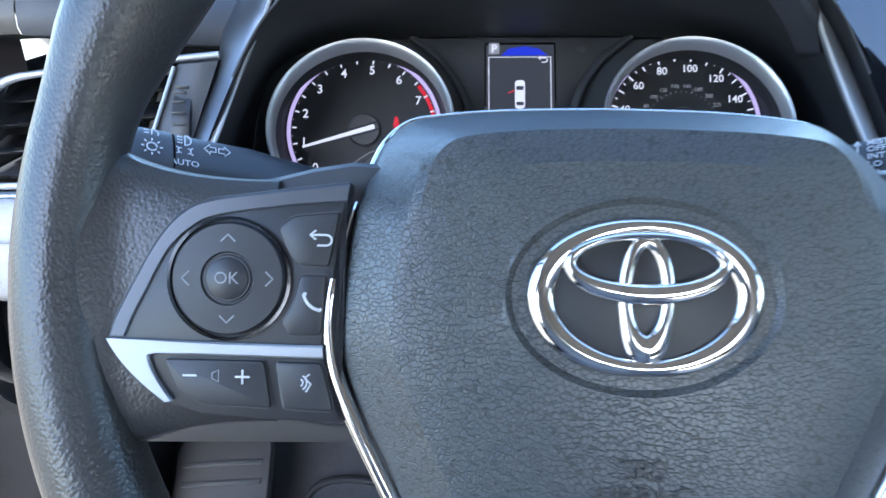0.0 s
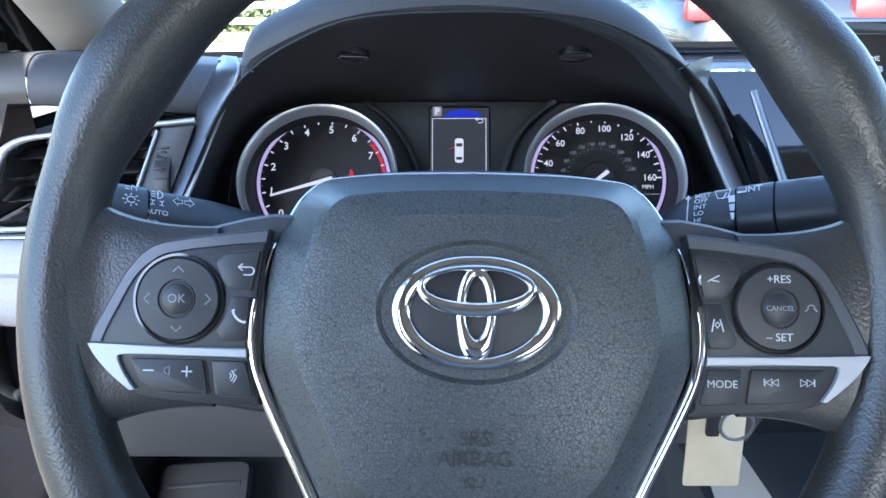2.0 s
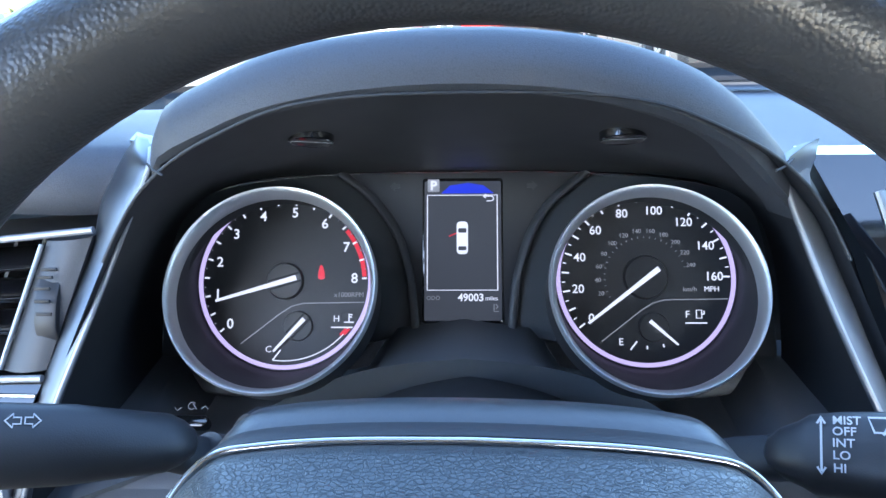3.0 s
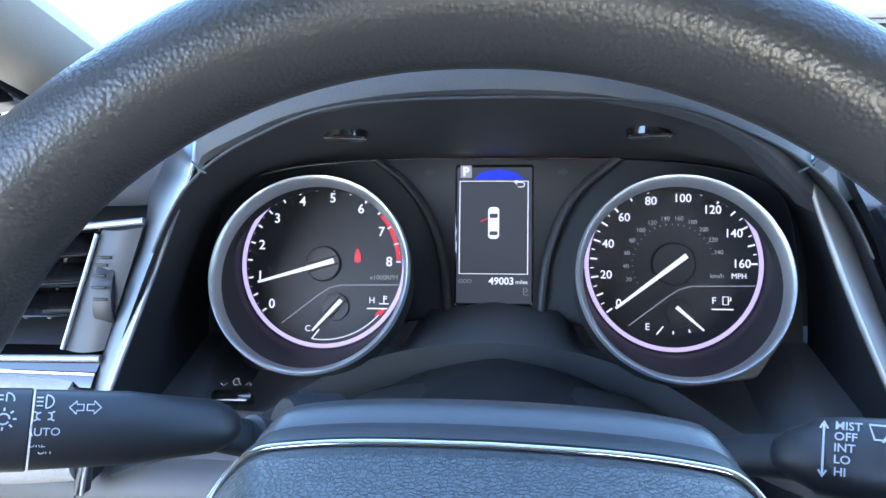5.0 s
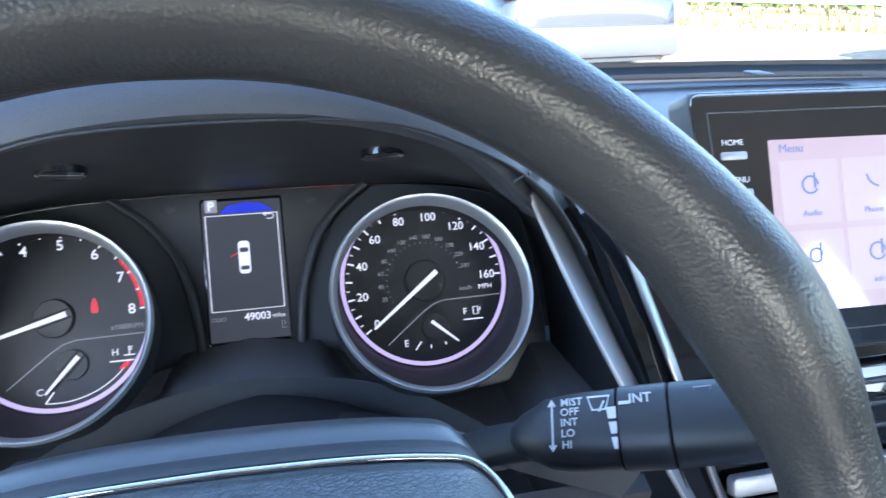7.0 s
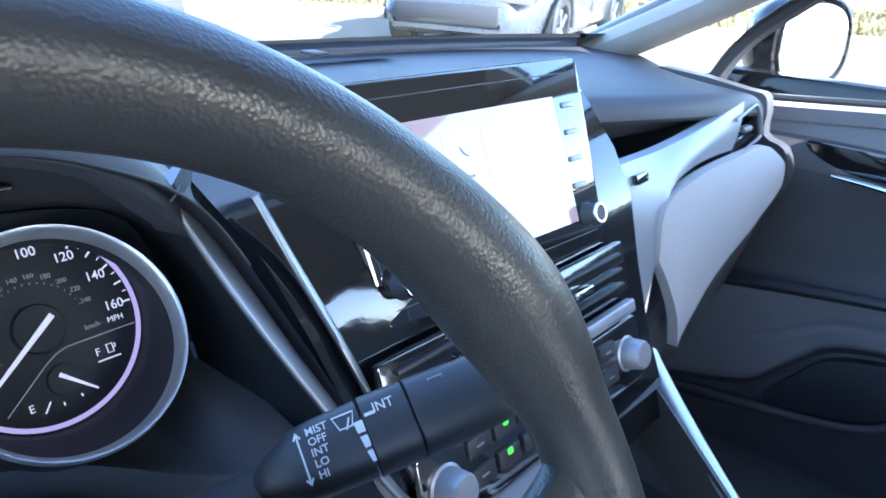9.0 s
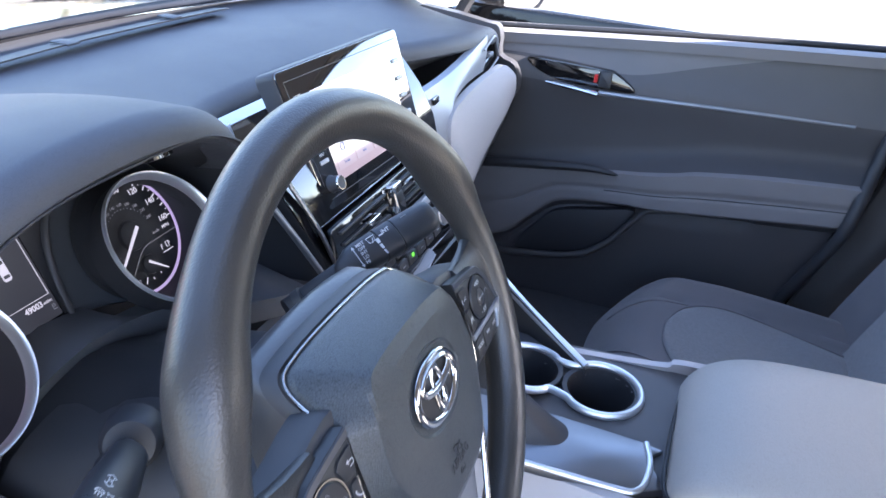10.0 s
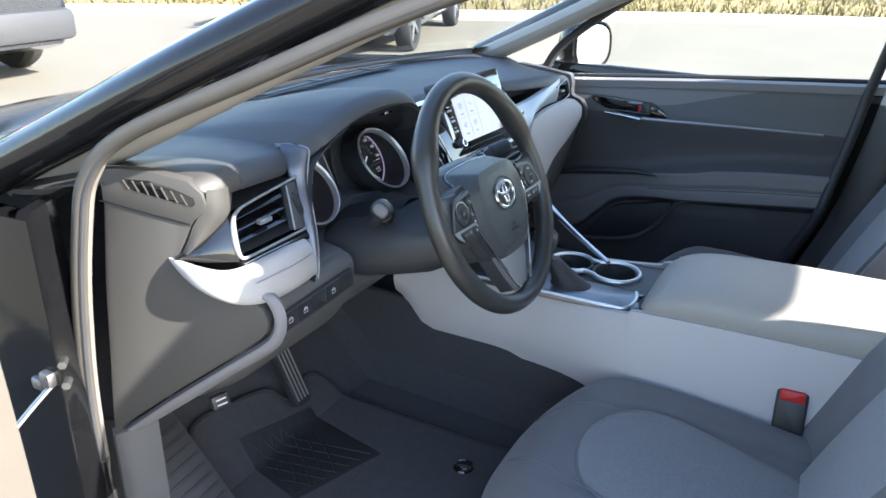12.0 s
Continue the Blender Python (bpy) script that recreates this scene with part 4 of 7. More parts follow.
def cluster():
    K = thing("instrument_cluster", CO, "black instrument panel with a small colour display between two dials", "instrument cluster")
    o = [(-0.196, -0.062), (-0.200, -0.02), (-0.192, 0.042), (-0.168, 0.062), (-0.10, 0.072), (0, 0.074), (0.10, 0.072), (0.168, 0.062), (0.192, 0.042), (0.200, -0.02), (0.196, -0.062), (0.150, -0.075), (0.120, -0.064), (0.060, -0.040), (0.0, -0.033), (-0.060, -0.040), (-0.120, -0.064), (-0.150, -0.075)]
    part("panel", plate([Vector((p.x, p.y)) for p in crom([(a, b, 0) for a, b in o], 4, True)], -0.020, -0.012, 0.003, CM), CLUSTER_GREY, K)
    # raised centre frame, curving round the dials
    for s in (-1, 1):
        pts = [(s * 0.0312, -0.034), (s * 0.0330, -0.012), (s * 0.0362, 0.0077), (s * 0.0450, 0.0340), (s * 0.0600, 0.0550), (s * 0.0815, 0.0720)]
        path = [CM @ Vector((p.x, p.y, -0.009)) for p in crom([(a, b, 0) for a, b in pts], 6)]
        part("rib", tube(path, lambda q: 0.0028 + 0.0012 * q, 10, flat=0.7), DARK, K)
    o = [(0.0300, -0.034), (0.0325, -0.012), (0.0355, 0.0077), (0.0440, 0.0340), (0.0590, 0.0550), (0.0800, 0.0720)]
    part("centre_panel", plate(o + [(-a, b) for a, b in reversed(o)], -0.016, -0.0105, 0.0004, CM), SHROUD, K)
    d = part("display", plate(rrect(0.053, 0.096, 0.002, cx=-0.0005, cy=0.0205), -0.014, -0.0098, 0.0003, CM), PIANO, K)
    W2, H2 = 0.0230, 0.0314
    cx, cy = -0.0008, 0.0256
    part("lit_area", plate(rrect(0.0505, 0.092, 0.001, cx=cx + 0.0003, cy=cy - 0.0052), -0.0100, -0.0094, 0, CM), SCREEN_BLACK, d, smooth=False)
    z = -0.0093
    strokes([[(cx - W2, cy - H2), (cx + W2, cy - H2), (cx + W2, cy + H2), (cx - W2, cy + H2), (cx - W2, cy - H2)]], 0.0008, cm(0, 0, z), "frame_line", GLOW_WHITE, d)
    part("blue_band", plate([(cx - 0.014, cy + H2 + 0.0012), (cx + 0.021, cy + H2 + 0.0012), (cx + 0.014, cy + H2 + 0.0065), (cx + 0.004, cy + H2 + 0.0082), (cx - 0.008, cy + H2 + 0.0065)], z, z + 0.0002, 0, CM), GLOW_BLUE, d, smooth=False)
    part("gear_box", plate(rrect(0.0078, 0.0085, 0.0006, cx=cx - 0.0190, cy=cy + H2 + 0.0065), z, z + 0.0002, 0, CM), GLOW_DIM, d, smooth=False)
    lettering("P", 0.0085, cm(cx - 0.0190, cy + H2 + 0.0062, z + 0.0004), GLOW_WHITE, d, bold=0.03)
    strokes([[(-0.0030, 0.0012), (0.0020, 0.0012)] + arc(0.0020, -0.0004, 0.0016, 90, -90, 5) + [(-0.0008, -0.0020)], [(-0.0014, 0.0026), (-0.0030, 0.0012), (-0.0014, -0.0002)]], 0.0006, cm(cx + 0.0170, cy + 0.0295, z), "back_mark", GLOW_WHITE, d)
    car = part("car_picture", plate(rrect(0.0074, 0.0215, 0.0024, cx=cx, cy=cy + 0.003), z, z + 0.0003, 0, CM), GLOW_WHITE, d, "small plan view of a white car", smooth=False)
    part("car_glass", plate(rrect(0.0054, 0.0030, 0.0008, cx=cx, cy=cy + 0.0078), z + 0.0004, z + 0.0006, 0, CM), SCREEN_BLACK, car, smooth=False)
    part("car_glass", plate(rrect(0.0054, 0.0026, 0.0008, cx=cx, cy=cy - 0.0040), z + 0.0004, z + 0.0006, 0, CM), SCREEN_BLACK, car, smooth=False)
    strokes([[(cx - 0.0088, cy + 0.0040), (cx - 0.0036, cy + 0.0062)]], 0.0008, cm(0, 0, z), "open_door_mark", GLOW_RED, d)
    lettering("ODO", 0.0038, cm(cx - 0.0190, cy - H2 - 0.0052, z), GLOW_DIM, d)
    lettering("49003", 0.0068, cm(cx + 0.0055, cy - H2 - 0.0050, z), GLOW_WHITE, d, bold=0.02)
    lettering("miles", 0.0040, cm(cx + 0.0190, cy - H2 - 0.0054, z), GLOW_WHITE, d)
    strokes([[(0, 0.0024), (0, -0.0024), (0.0030, -0.0024)], [(0.0012, 0.0024), (0.0026, 0.0006), (0.0012, -0.0006)]], 0.0005, cm(cx + 0.0205, cy - H2 - 0.0115, z), "lane_mark", GLOW_DIM, d)
    for s in (-1, 1):
        part("indicator_lamp", plate([(s * 0.0490, 0.0635), (s * 0.0455, 0.0668), (s * 0.0455, 0.0650), (s * 0.0420, 0.0650), (s * 0.0420, 0.0620), (s * 0.0455, 0.0620), (s * 0.0455, 0.0602)], -0.0106, -0.0102, 0, CM), DARK, K, smooth=False)
    # apron below the dials, arched over the column
    rows = []
    for k in range(61):
        x = -0.215 + 0.43 * k / 60
        yf, zf = along(ARCH, abs(x))
        row = []
        for t in (0, 0.25, 0.5, 0.75, 1):
            yb, zb = 0.345, 0.826 - 0.020 * min(1, abs(x) / 0.12)
            w = min(1, max(0, (abs(x) - 0.045) / 0.02)) * min(1, max(0, (0.185 - abs(x)) / 0.02))
            row.append(Vector((x + CO.x, yb + (yf - yb) * t, zb + (zf - zb) * t - 0.03 * w * (1 - t) ** 0.5)))
        row += [Vector((x + CO.x, yf + 0.002, zf - 0.004)), Vector((x + CO.x, yf + 0.02, zf - 0.035))]
        rows.append(row)
    part("apron", surf(rows), APRON, K, "grey plastic apron under the dials")
    TM = axes((-0.166, 0.268, 0.7925), (1, 0, 0), (0, 0.8, 0.6), (0, -0.6, 0.8))
    part("trip_switch", plate(rrect(0.026, 0.007, 0.003), -0.006, 0.0022, 0.0010, TM), PIANO, K)
    strokes([arc(0, 0, 0.0022, 40, 320, 8), [(0.003, -0.002), (0.0, 0.0022)], [(-0.010, -0.001), (-0.008, -0.003), (-0.006, -0.001)], [(0.006, -0.002), (0.008, 0.0), (0.010, -0.002)]], 0.0006, TM @ Matrix.Translation((0.002, 0.009, 0.0016)), "dimmer_mark", GREYPRINT, K)
    return K


cluster()

# ---- dashboard ----
RIDGE = crom([(-0.42, 0.262, 0.950), (-0.36, 0.258, 0.960), (-0.28, 0.257, 0.960), (-0.21, 0.268, 0.9535), (-0.178, 0.281, 0.9510), (-0.163, 0.272, 0.9530), (-0.145, 0.239, 0.978), (-0.120, 0.232, 0.9915), (-0.09, 0.228, 1.0035), (-0.05, 0.226, 1.0110), (0.0, 0.225, 1.0135), (0.05, 0.226, 1.0095), (0.09, 0.229, 0.999), (0.120, 0.235, 0.983), (0.145, 0.245, 0.960), (0.175, 0.285, 0.938), (0.22, 0.34, 0.930), (0.30, 0.375, 0.926), (0.50, 0.375, 0.925), (0.62, 0.33, 0.924), (0.75, 0.285, 0.920), (0.88, 0.262, 0.912), (1.00, 0.266, 0.898), (1.08, 0.285, 0.878), (1.15, 0.33, 0.850)], 8)


def dash_ridge(x):
    return along(RIDGE, x)


def dashboard():
    D = thing("dashboard", (XC, 0.4, 0.8), "dark blue-grey soft-touch dashboard with a hooded binnacle", "dashboard")
    def profile(x):
        y0, z0 = dash_ridge(x)
        drop = (0.025 if x < 0.16 else 0.028) + 0.008 * min(1, max(0, (-0.15 - x) / 0.04))
        yw, zw = ws_base(x), 0.915
        row = [Vector((x, y0 + 0.030, z0 - drop - 0.006)), Vector((x, y0 - 0.003, z0 - drop))]
        for k in range(7):
            a = math.pi / 2 * k / 6
            row.append(Vector((x, y0 + 0.018 - 0.024 * math.cos(a), z0 - drop * 0.84 * (1 - math.sin(a)))))
        for k in range(1, 15):
            t = k / 14
            y = y0 + 0.018 + (yw - y0 - 0.018) * t
            e = t * t * (3 - 2 * t)
            row.append(Vector((x, y, z0 + (zw - z0) * (0.35 * t + 0.65 * e) + 0.006 * math.sin(math.pi * t))))
        return row
    edge = -0.305
    xs = [edge + (1.15 - edge) * k / 170 for k in range(171)]
    part("dash_top", surf([profile(x) for x in xs]), SOFT, D, "soft dark slate dash top with a low binnacle hood")
    # rounded corner that turns down to the end panel at the doorway
    first = profile(edge)
    rows = []
    for k in range(11):
        a = math.pi / 2 * k / 10
        sa, ca = math.sin(a), 1 - math.cos(a)
        rows.append([Vector((edge - 0.001 - min(0.13, 0.099 + 0.3145 * (p.y - 0.37)) * sa, p.y + 0.005 * ca, p.z + 0.0008 - 0.014 * ca)) for p in first])
    part("dash_corner", surf(rows), ENDGREY, D, "warm grey moulded corner at the doorway")
    inner = crom([(-0.318, 0.254, 0.940), (-0.331, 0.251, 0.905), (-0.347, 0.260, 0.885), (-0.362, 0.272, 0.868), (-0.380, 0.294, 0.847)], 5)
    outer = crom([(-0.3665, 0.252, 0.945), (-0.3680, 0.2560, 0.922), (-0.3735, 0.273, 0.896), (-0.3775, 0.285, 0.870), (-0.383, 0.299, 0.845)], 5)
    part("corner_band", surf([[p.lerp(q, t) + Vector((-0.005, -0.008, 0)) * math.sin(math.pi * t) for t in [k / 6 for k in range(7)]] for p, q in zip(inner, outer)]), ENDGREY, D)
    # binnacle shroud: from the hood's lip back to the dials
    F = [(-0.232, 0.194, 0.775), (-0.218, 0.204, 0.815), (-0.196, 0.222, 0.868), (-0.170, 0.238, 0.922), (-0.145, 0.232, 0.950), (-0.113, 0.226, 0.9695), (-0.070, 0.222, 0.9845), (0, 0.221, 0.988)]
    B = [(-0.200, -0.062), (-0.201, -0.03), (-0.199, 0.010), (-0.190, 0.042), (-0.170, 0.060), (-0.138, 0.069), (-0.08, 0.073), (0, 0.074)]
    F = F + [(-x, y, z) for x, y, z in reversed(F[:-1])]
    B = B + [(-x, y) for x, y in reversed(B[:-1])]
    Fc = crom(F, 6)
    Bc = [CM @ Vector((p.x + 0.002, p.y, -0.012)) for p in crom([(a, b, 0) for a, b in B], 6)]
    rows = []
    for t in (0, 0.03, 0.2, 0.45, 0.7, 1.0):
        rows.append([a.lerp(b, t) + Vector((0, 0, -0.004 * math.sin(math.pi * min(1, t)))) for a, b in zip(Fc, Bc)])
    part("binnacle_shroud", surf(rows), SHROUD, D, "matt dark grey binnacle shroud")
    part("shroud_lip", tube([p + Vector((0, -0.0005, 0.0005)) for p in Fc[16:-16]], 0.0009, 8), SHROUD, D)
    for sx in (-1, 1):
        part("hood_seam", tube([(sx * 0.148 - 0.002, 0.236, 0.955), (sx * 0.143 - 0.002, 0.231, 0.953), (sx * 0.137 - 0.002, 0.226, 0.952)], 0.0006, 6), SHROUD, D)
    for s in (-1, 1):
        c = Vector((s * 0.0775 - 0.0017, 0.2680, 0.9580))
        m = axes(c, (1, 0, 0), (0, 0.91, -0.41), (0, -0.41, -0.91))
        part("sensor_hole", lathe([(0.0, 0.0004), (0.0095, 0.0004), (0.0105, 0.0010), (0.0114, 0.0006), (0.0116, -0.003)], m @ Matrix.Diagonal((1, 1.1, 1, 1)), 28), PIANO, D)
    # defroster slot
    bm = solid([[Vector((x, 0.648 + dy - 0.10 * (x - 0.38) ** 2, 0.931 - 0.012 * abs(x - 0.38) + dz)) for x in [0.02 + 0.66 * k / 20 for k in range(21)]] for dy, dz in ((-0.016, 0.004), (0.016, -0.001))], (0, 0, 0.002))
    slot = part("defroster_slot", bm, SHROUD, D)
    for k in range(3):
        part("slot_bridge", block(0.16 + 0.2 * k, 0.643, 0.9355, 0.02, 0.03, 0.003, 0.001), SOFT, slot)
    # lower fascia with the driver's knee panel
    prof = [(0.250, 0.782), (0.226, 0.779), (0.212, 0.774), (0.205, 0.760), (0.207, 0.722), (0.222, 0.690), (0.255, 0.646), (0.305, 0.603), (0.36, 0.576), (0.46, 0.56)]
    rows = [[Vector((x, y + 0.04 * max(0, (-0.30 - x) / 0.07) ** 2 + 0.012 * max(0, x + 0.1), z)) for x in [-0.350, -0.340, -0.32, -0.30, -0.25, -0.20, -0.15, -0.12]] for y, z in [(p.x, p.y) for p in crom([(a, b, 0) for a, b in prof], 4)]]
    part("knee_panel", solid(rows, (0, 0.012, 0.004)), MIDGREY, D, "grey knee panel")
    rows = [[Vector((x, y + 0.02, z - 0.02)) for x in [-0.13, -0.05, 0.05, 0.15, 0.235]] for y, z in ((0.215, 0.760), (0.222, 0.710), (0.25, 0.665), (0.31, 0.622), (0.37, 0.594), (0.46, 0.58))]
    part("column_cover_panel", solid(rows, (0, 0.012, 0.004)), MIDGREY, D)
    # end panel at the doorway
    base, along_panel = Vector((-0.404, 0.370, 0)), Vector((-0.30, 0.954, 0))
    m = axes(base, along_panel, (0, 0, 1), (-0.954, -0.30, 0))
    def on_panel(q, z, lift=0.0):
        return m @ Vector((q, z, lift))
    o = [(0.030, 0.955), (0.026, 0.92), (0.045, 0.795), (0.075, 0.52), (0.050, 0.557), (-0.029, 0.619), (-0.127, 0.692), (-0.180, 0.733), (-0.192, 0.747), (-0.195, 0.764), (-0.188, 0.782), (-0.175, 0.792), (-0.151, 0.796), (-0.111, 0.808), (-0.071, 0.838), (-0.080, 0.857), (-0.100, 0.896), (-0.118, 0.922), (-0.112, 0.940), (-0.09, 0.950), (-0.04, 0.956)]
    end = part("end_panel", plate(o, -0.02, 0.0, 0.005, m), ENDGREY, D, "grey dash end panel facing the open doorway")
    o = [(0.022, 0.962), (0.024, 0.918), (-0.040, 0.906), (-0.097, 0.897), (-0.116, 0.912), (-0.1225, 0.926), (-0.119, 0.940), (-0.100, 0.956), (-0.053, 0.964), (-0.010, 0.965)]
    vent = part("demister_vent", plate(o, -0.012, 0.0035, 0.002, m), ENDGREY, D)
    o = [(-0.012, 0.951), (-0.011, 0.939), (-0.104, 0.9215), (-0.109, 0.926), (-0.107, 0.934), (-0.075, 0.946), (-0.045, 0.952)]
    part("vent_mouth", plate(o, 0.002, 0.0040, 0.0003, m), PIANO, vent)
    for k in range(7):
        q = -0.0985 + 0.0132 * k
        lo, hi = 0.9230 + 0.00245 * k, min(0.9500, 0.9375 + 0.0038 * k)
        part("vane", plate([(q, lo), (q + 0.0026, lo + 0.0006), (q + 0.0098, hi), (q + 0.0074, hi)], 0.0036, 0.0050, 0.0004, m), ENDGREY, vent)
    part("panel_seam", tube([on_panel(q, z, 0.0002) for q, z in ((0.03, 0.917), (-0.04, 0.9045), (-0.098, 0.8945))], 0.0009, 6), SHROUD, end)
    # lighter rounded band of the knee panel along the end panel
    inner = ((0.062, 0.536), (-0.029, 0.610), (-0.127, 0.684), (-0.178, 0.722), (-0.197, 0.742), (-0.203, 0.764), (-0.196, 0.788), (-0.180, 0.802), (-0.150, 0.806))
    outer = ((0.030, 0.536), (-0.048, 0.590), (-0.132, 0.655), (-0.188, 0.695), (-0.215, 0.722), (-0.227, 0.760), (-0.221, 0.792), (-0.200, 0.806), (-0.150, 0.814))
    A_, B_ = (crom([(q, z, 0) for q, z in e], 6) for e in (inner, outer))
    rows = [[on_panel(p.lerp(w, t).x, p.lerp(w, t).y, -0.002 + 0.0015 * math.sin(math.pi * min(1, t * 1.6)) - 0.020 * t * t) for t in [0.6 * k / 7 for k in range(8)]] for p, w in zip(A_, B_)]
    part("knee_band", solid(rows, (0.008, 0.008, 0)), GREYPL, D, "rounded lighter band of the knee panel")
    return D


dashboard()


FINMETAL = material("fin_metal", (0.13, 0.138, 0.155), 0.36, metal=0.9, vary=0.06, grain=0.04, grain_size=0.0006)


FINGREY = material("fin_grey", (0.17, 0.18, 0.20), 0.48, metal=0.35, vary=0.08, grain=0.05, grain_size=0.0006)


def fin(pairs, cap_pts, label, mat, thick):
    """A silver blade between two edges, with a darker cap that lies on the dash top."""
    T = thing("trim_blade", pairs[0][0], label, "trim blade", "binnacle blades")
    A, B = crom([p for p, q in pairs], 7), crom([q for p, q in pairs], 7)
    rows = []
    for a, b in zip(A, B):
        w = b - a
        n = Vector((-0.55, -0.80, 0.2)) if w.x > 0 else Vector((0.55, -0.80, 0.2))
        c, loop = (a + b) / 2, []
        for j in range(14):
            g = 2 * math.pi * j / 14
            loop.append(c + w / 2 * math.cos(g) + n * (thick if math.sin(g) > 0 else 0.006) * math.sin(g))
        rows.append(loop)
    part("blade", surf(rows, wrap_u=True, cap=True), mat, T)
    part("bright_edge", tube(B[4:], 0.0014, 8), SATIN, T, "thin bright edge")
    part("cap", solid([[Vector(p) for p in r] for r in cap_pts], (0, 0.004, -0.010)), BLADE, T, "dark satin top cap")
    return T


fin([((-0.1790, 0.2970, 0.9565), (-0.1680, 0.2840, 0.9565)), ((-0.1830, 0.287, 0.9490), (-0.1580, 0.258, 0.9520)), ((-0.1885, 0.279, 0.938), (-0.1600, 0.252, 0.942)), ((-0.1925, 0.269, 0.926), (-0.1675, 0.249, 0.9270)), ((-0.196, 0.259, 0.905), (-0.179, 0.242, 0.902)), ((-0.206, 0.242, 0.876), (-0.190, 0.226, 0.873)), ((-0.216, 0.224, 0.844), (-0.203, 0.210, 0.841)), ((-0.226, 0.207, 0.808), (-0.217, 0.197, 0.806)), ((-0.229, 0.196, 0.780), (-0.226, 0.193, 0.779))],
    [[(-0.1810, 0.2985, 0.9575), (-0.1740, 0.2910, 0.9575), (-0.1660, 0.2840, 0.9575)], [(-0.1825, 0.2910, 0.9545), (-0.1740, 0.2830, 0.9555), (-0.1635, 0.2750, 0.9555)]], "satin silver blade beside the driver's vent", FINMETAL, 0.0035)
fin([((0.170, 0.272, 0.955), (0.148, 0.250, 0.950)), ((0.170, 0.268, 0.936), (0.152, 0.247, 0.934)), ((0.176, 0.254, 0.910), (0.162, 0.238, 0.908)), ((0.187, 0.240, 0.882), (0.174, 0.226, 0.879)), ((0.200, 0.226, 0.850), (0.189, 0.213, 0.847)), ((0.222, 0.212, 0.806), (0.212, 0.200, 0.803)), ((0.244, 0.200, 0.765), (0.235, 0.188, 0.760)), ((0.268, 0.188, 0.728), (0.262, 0.174, 0.722)), ((0.306, 0.174, 0.710), (0.304, 0.160, 0.700)), ((0.37, 0.170, 0.708), (0.37, 0.156, 0.698)), ((0.45, 0.170, 0.720), (0.45, 0.160, 0.713))],
    [[(0.172, 0.270, 0.957), (0.160, 0.258, 0.956), (0.149, 0.247, 0.953)], [(0.171, 0.268, 0.948), (0.160, 0.256, 0.947), (0.150, 0.245, 0.944)]], "satin grey blade between binnacle and centre stack", FINGREY, 0.0018)


# ---- steering column and stalks ----
def column():
    C = thing("steering_column", (0, 0.15, 0.80), "charcoal plastic steering column shroud", "steering column")
    rows = []
    for y, w, z0, z1 in ((0.030, 0.050, 0.780, 0.845), (0.055, 0.075, 0.765, 0.846), (0.10, 0.092, 0.740, 0.844), (0.16, 0.100, 0.722, 0.838), (0.22, 0.106, 0.708, 0.818), (0.28, 0.110, 0.70, 0.800)):
        loop = []
        for k in range(28):
            b = 2 * math.pi * k / 28
            cb, sb = math.cos(b), math.sin(b)
            loop.append(Vector((w * math.copysign(abs(cb) ** 0.7, cb), y, (z0 + z1) / 2 + (z1 - z0) / 2 * math.copysign(abs(sb) ** 0.8, sb))))
        rows.append(loop)
    part("shroud", surf(rows, wrap_u=True, cap=True), DARK, C)
    # soft boot between column and dials
    rows = []
    for y, w, z, b in ((0.17, 0.085, 0.842, 0.0), (0.205, 0.090, 0.830, 0.004), (0.235, 0.095, 0.822, -0.003), (0.265, 0.098, 0.815, 0.003), (0.30, 0.100, 0.805, 0.0)):
        rows.append([Vector((w * math.sin(a), y, z - 0.05 * (1 - math.cos(a)) - 0.012 * abs(math.sin(a)) + b * math.cos(5 * a))) for a in [radians(-80 + 160 * k / 24) for k in range(25)]])
    part("boot", surf(rows), SHROUD, C, "soft black boot behind the wheel")
    part("ignition_surround", lathe([(0.0, 0.004), (0.014, 0.004), (0.018, 0.008), (0.022, 0.006), (0.023, -0.01)], axes((0.108, 0.125, 0.795), (0, 1, 0), (-0.3, 0, 1), (1, 0, 0.3)), 32), DARK, C)
    return C


column()


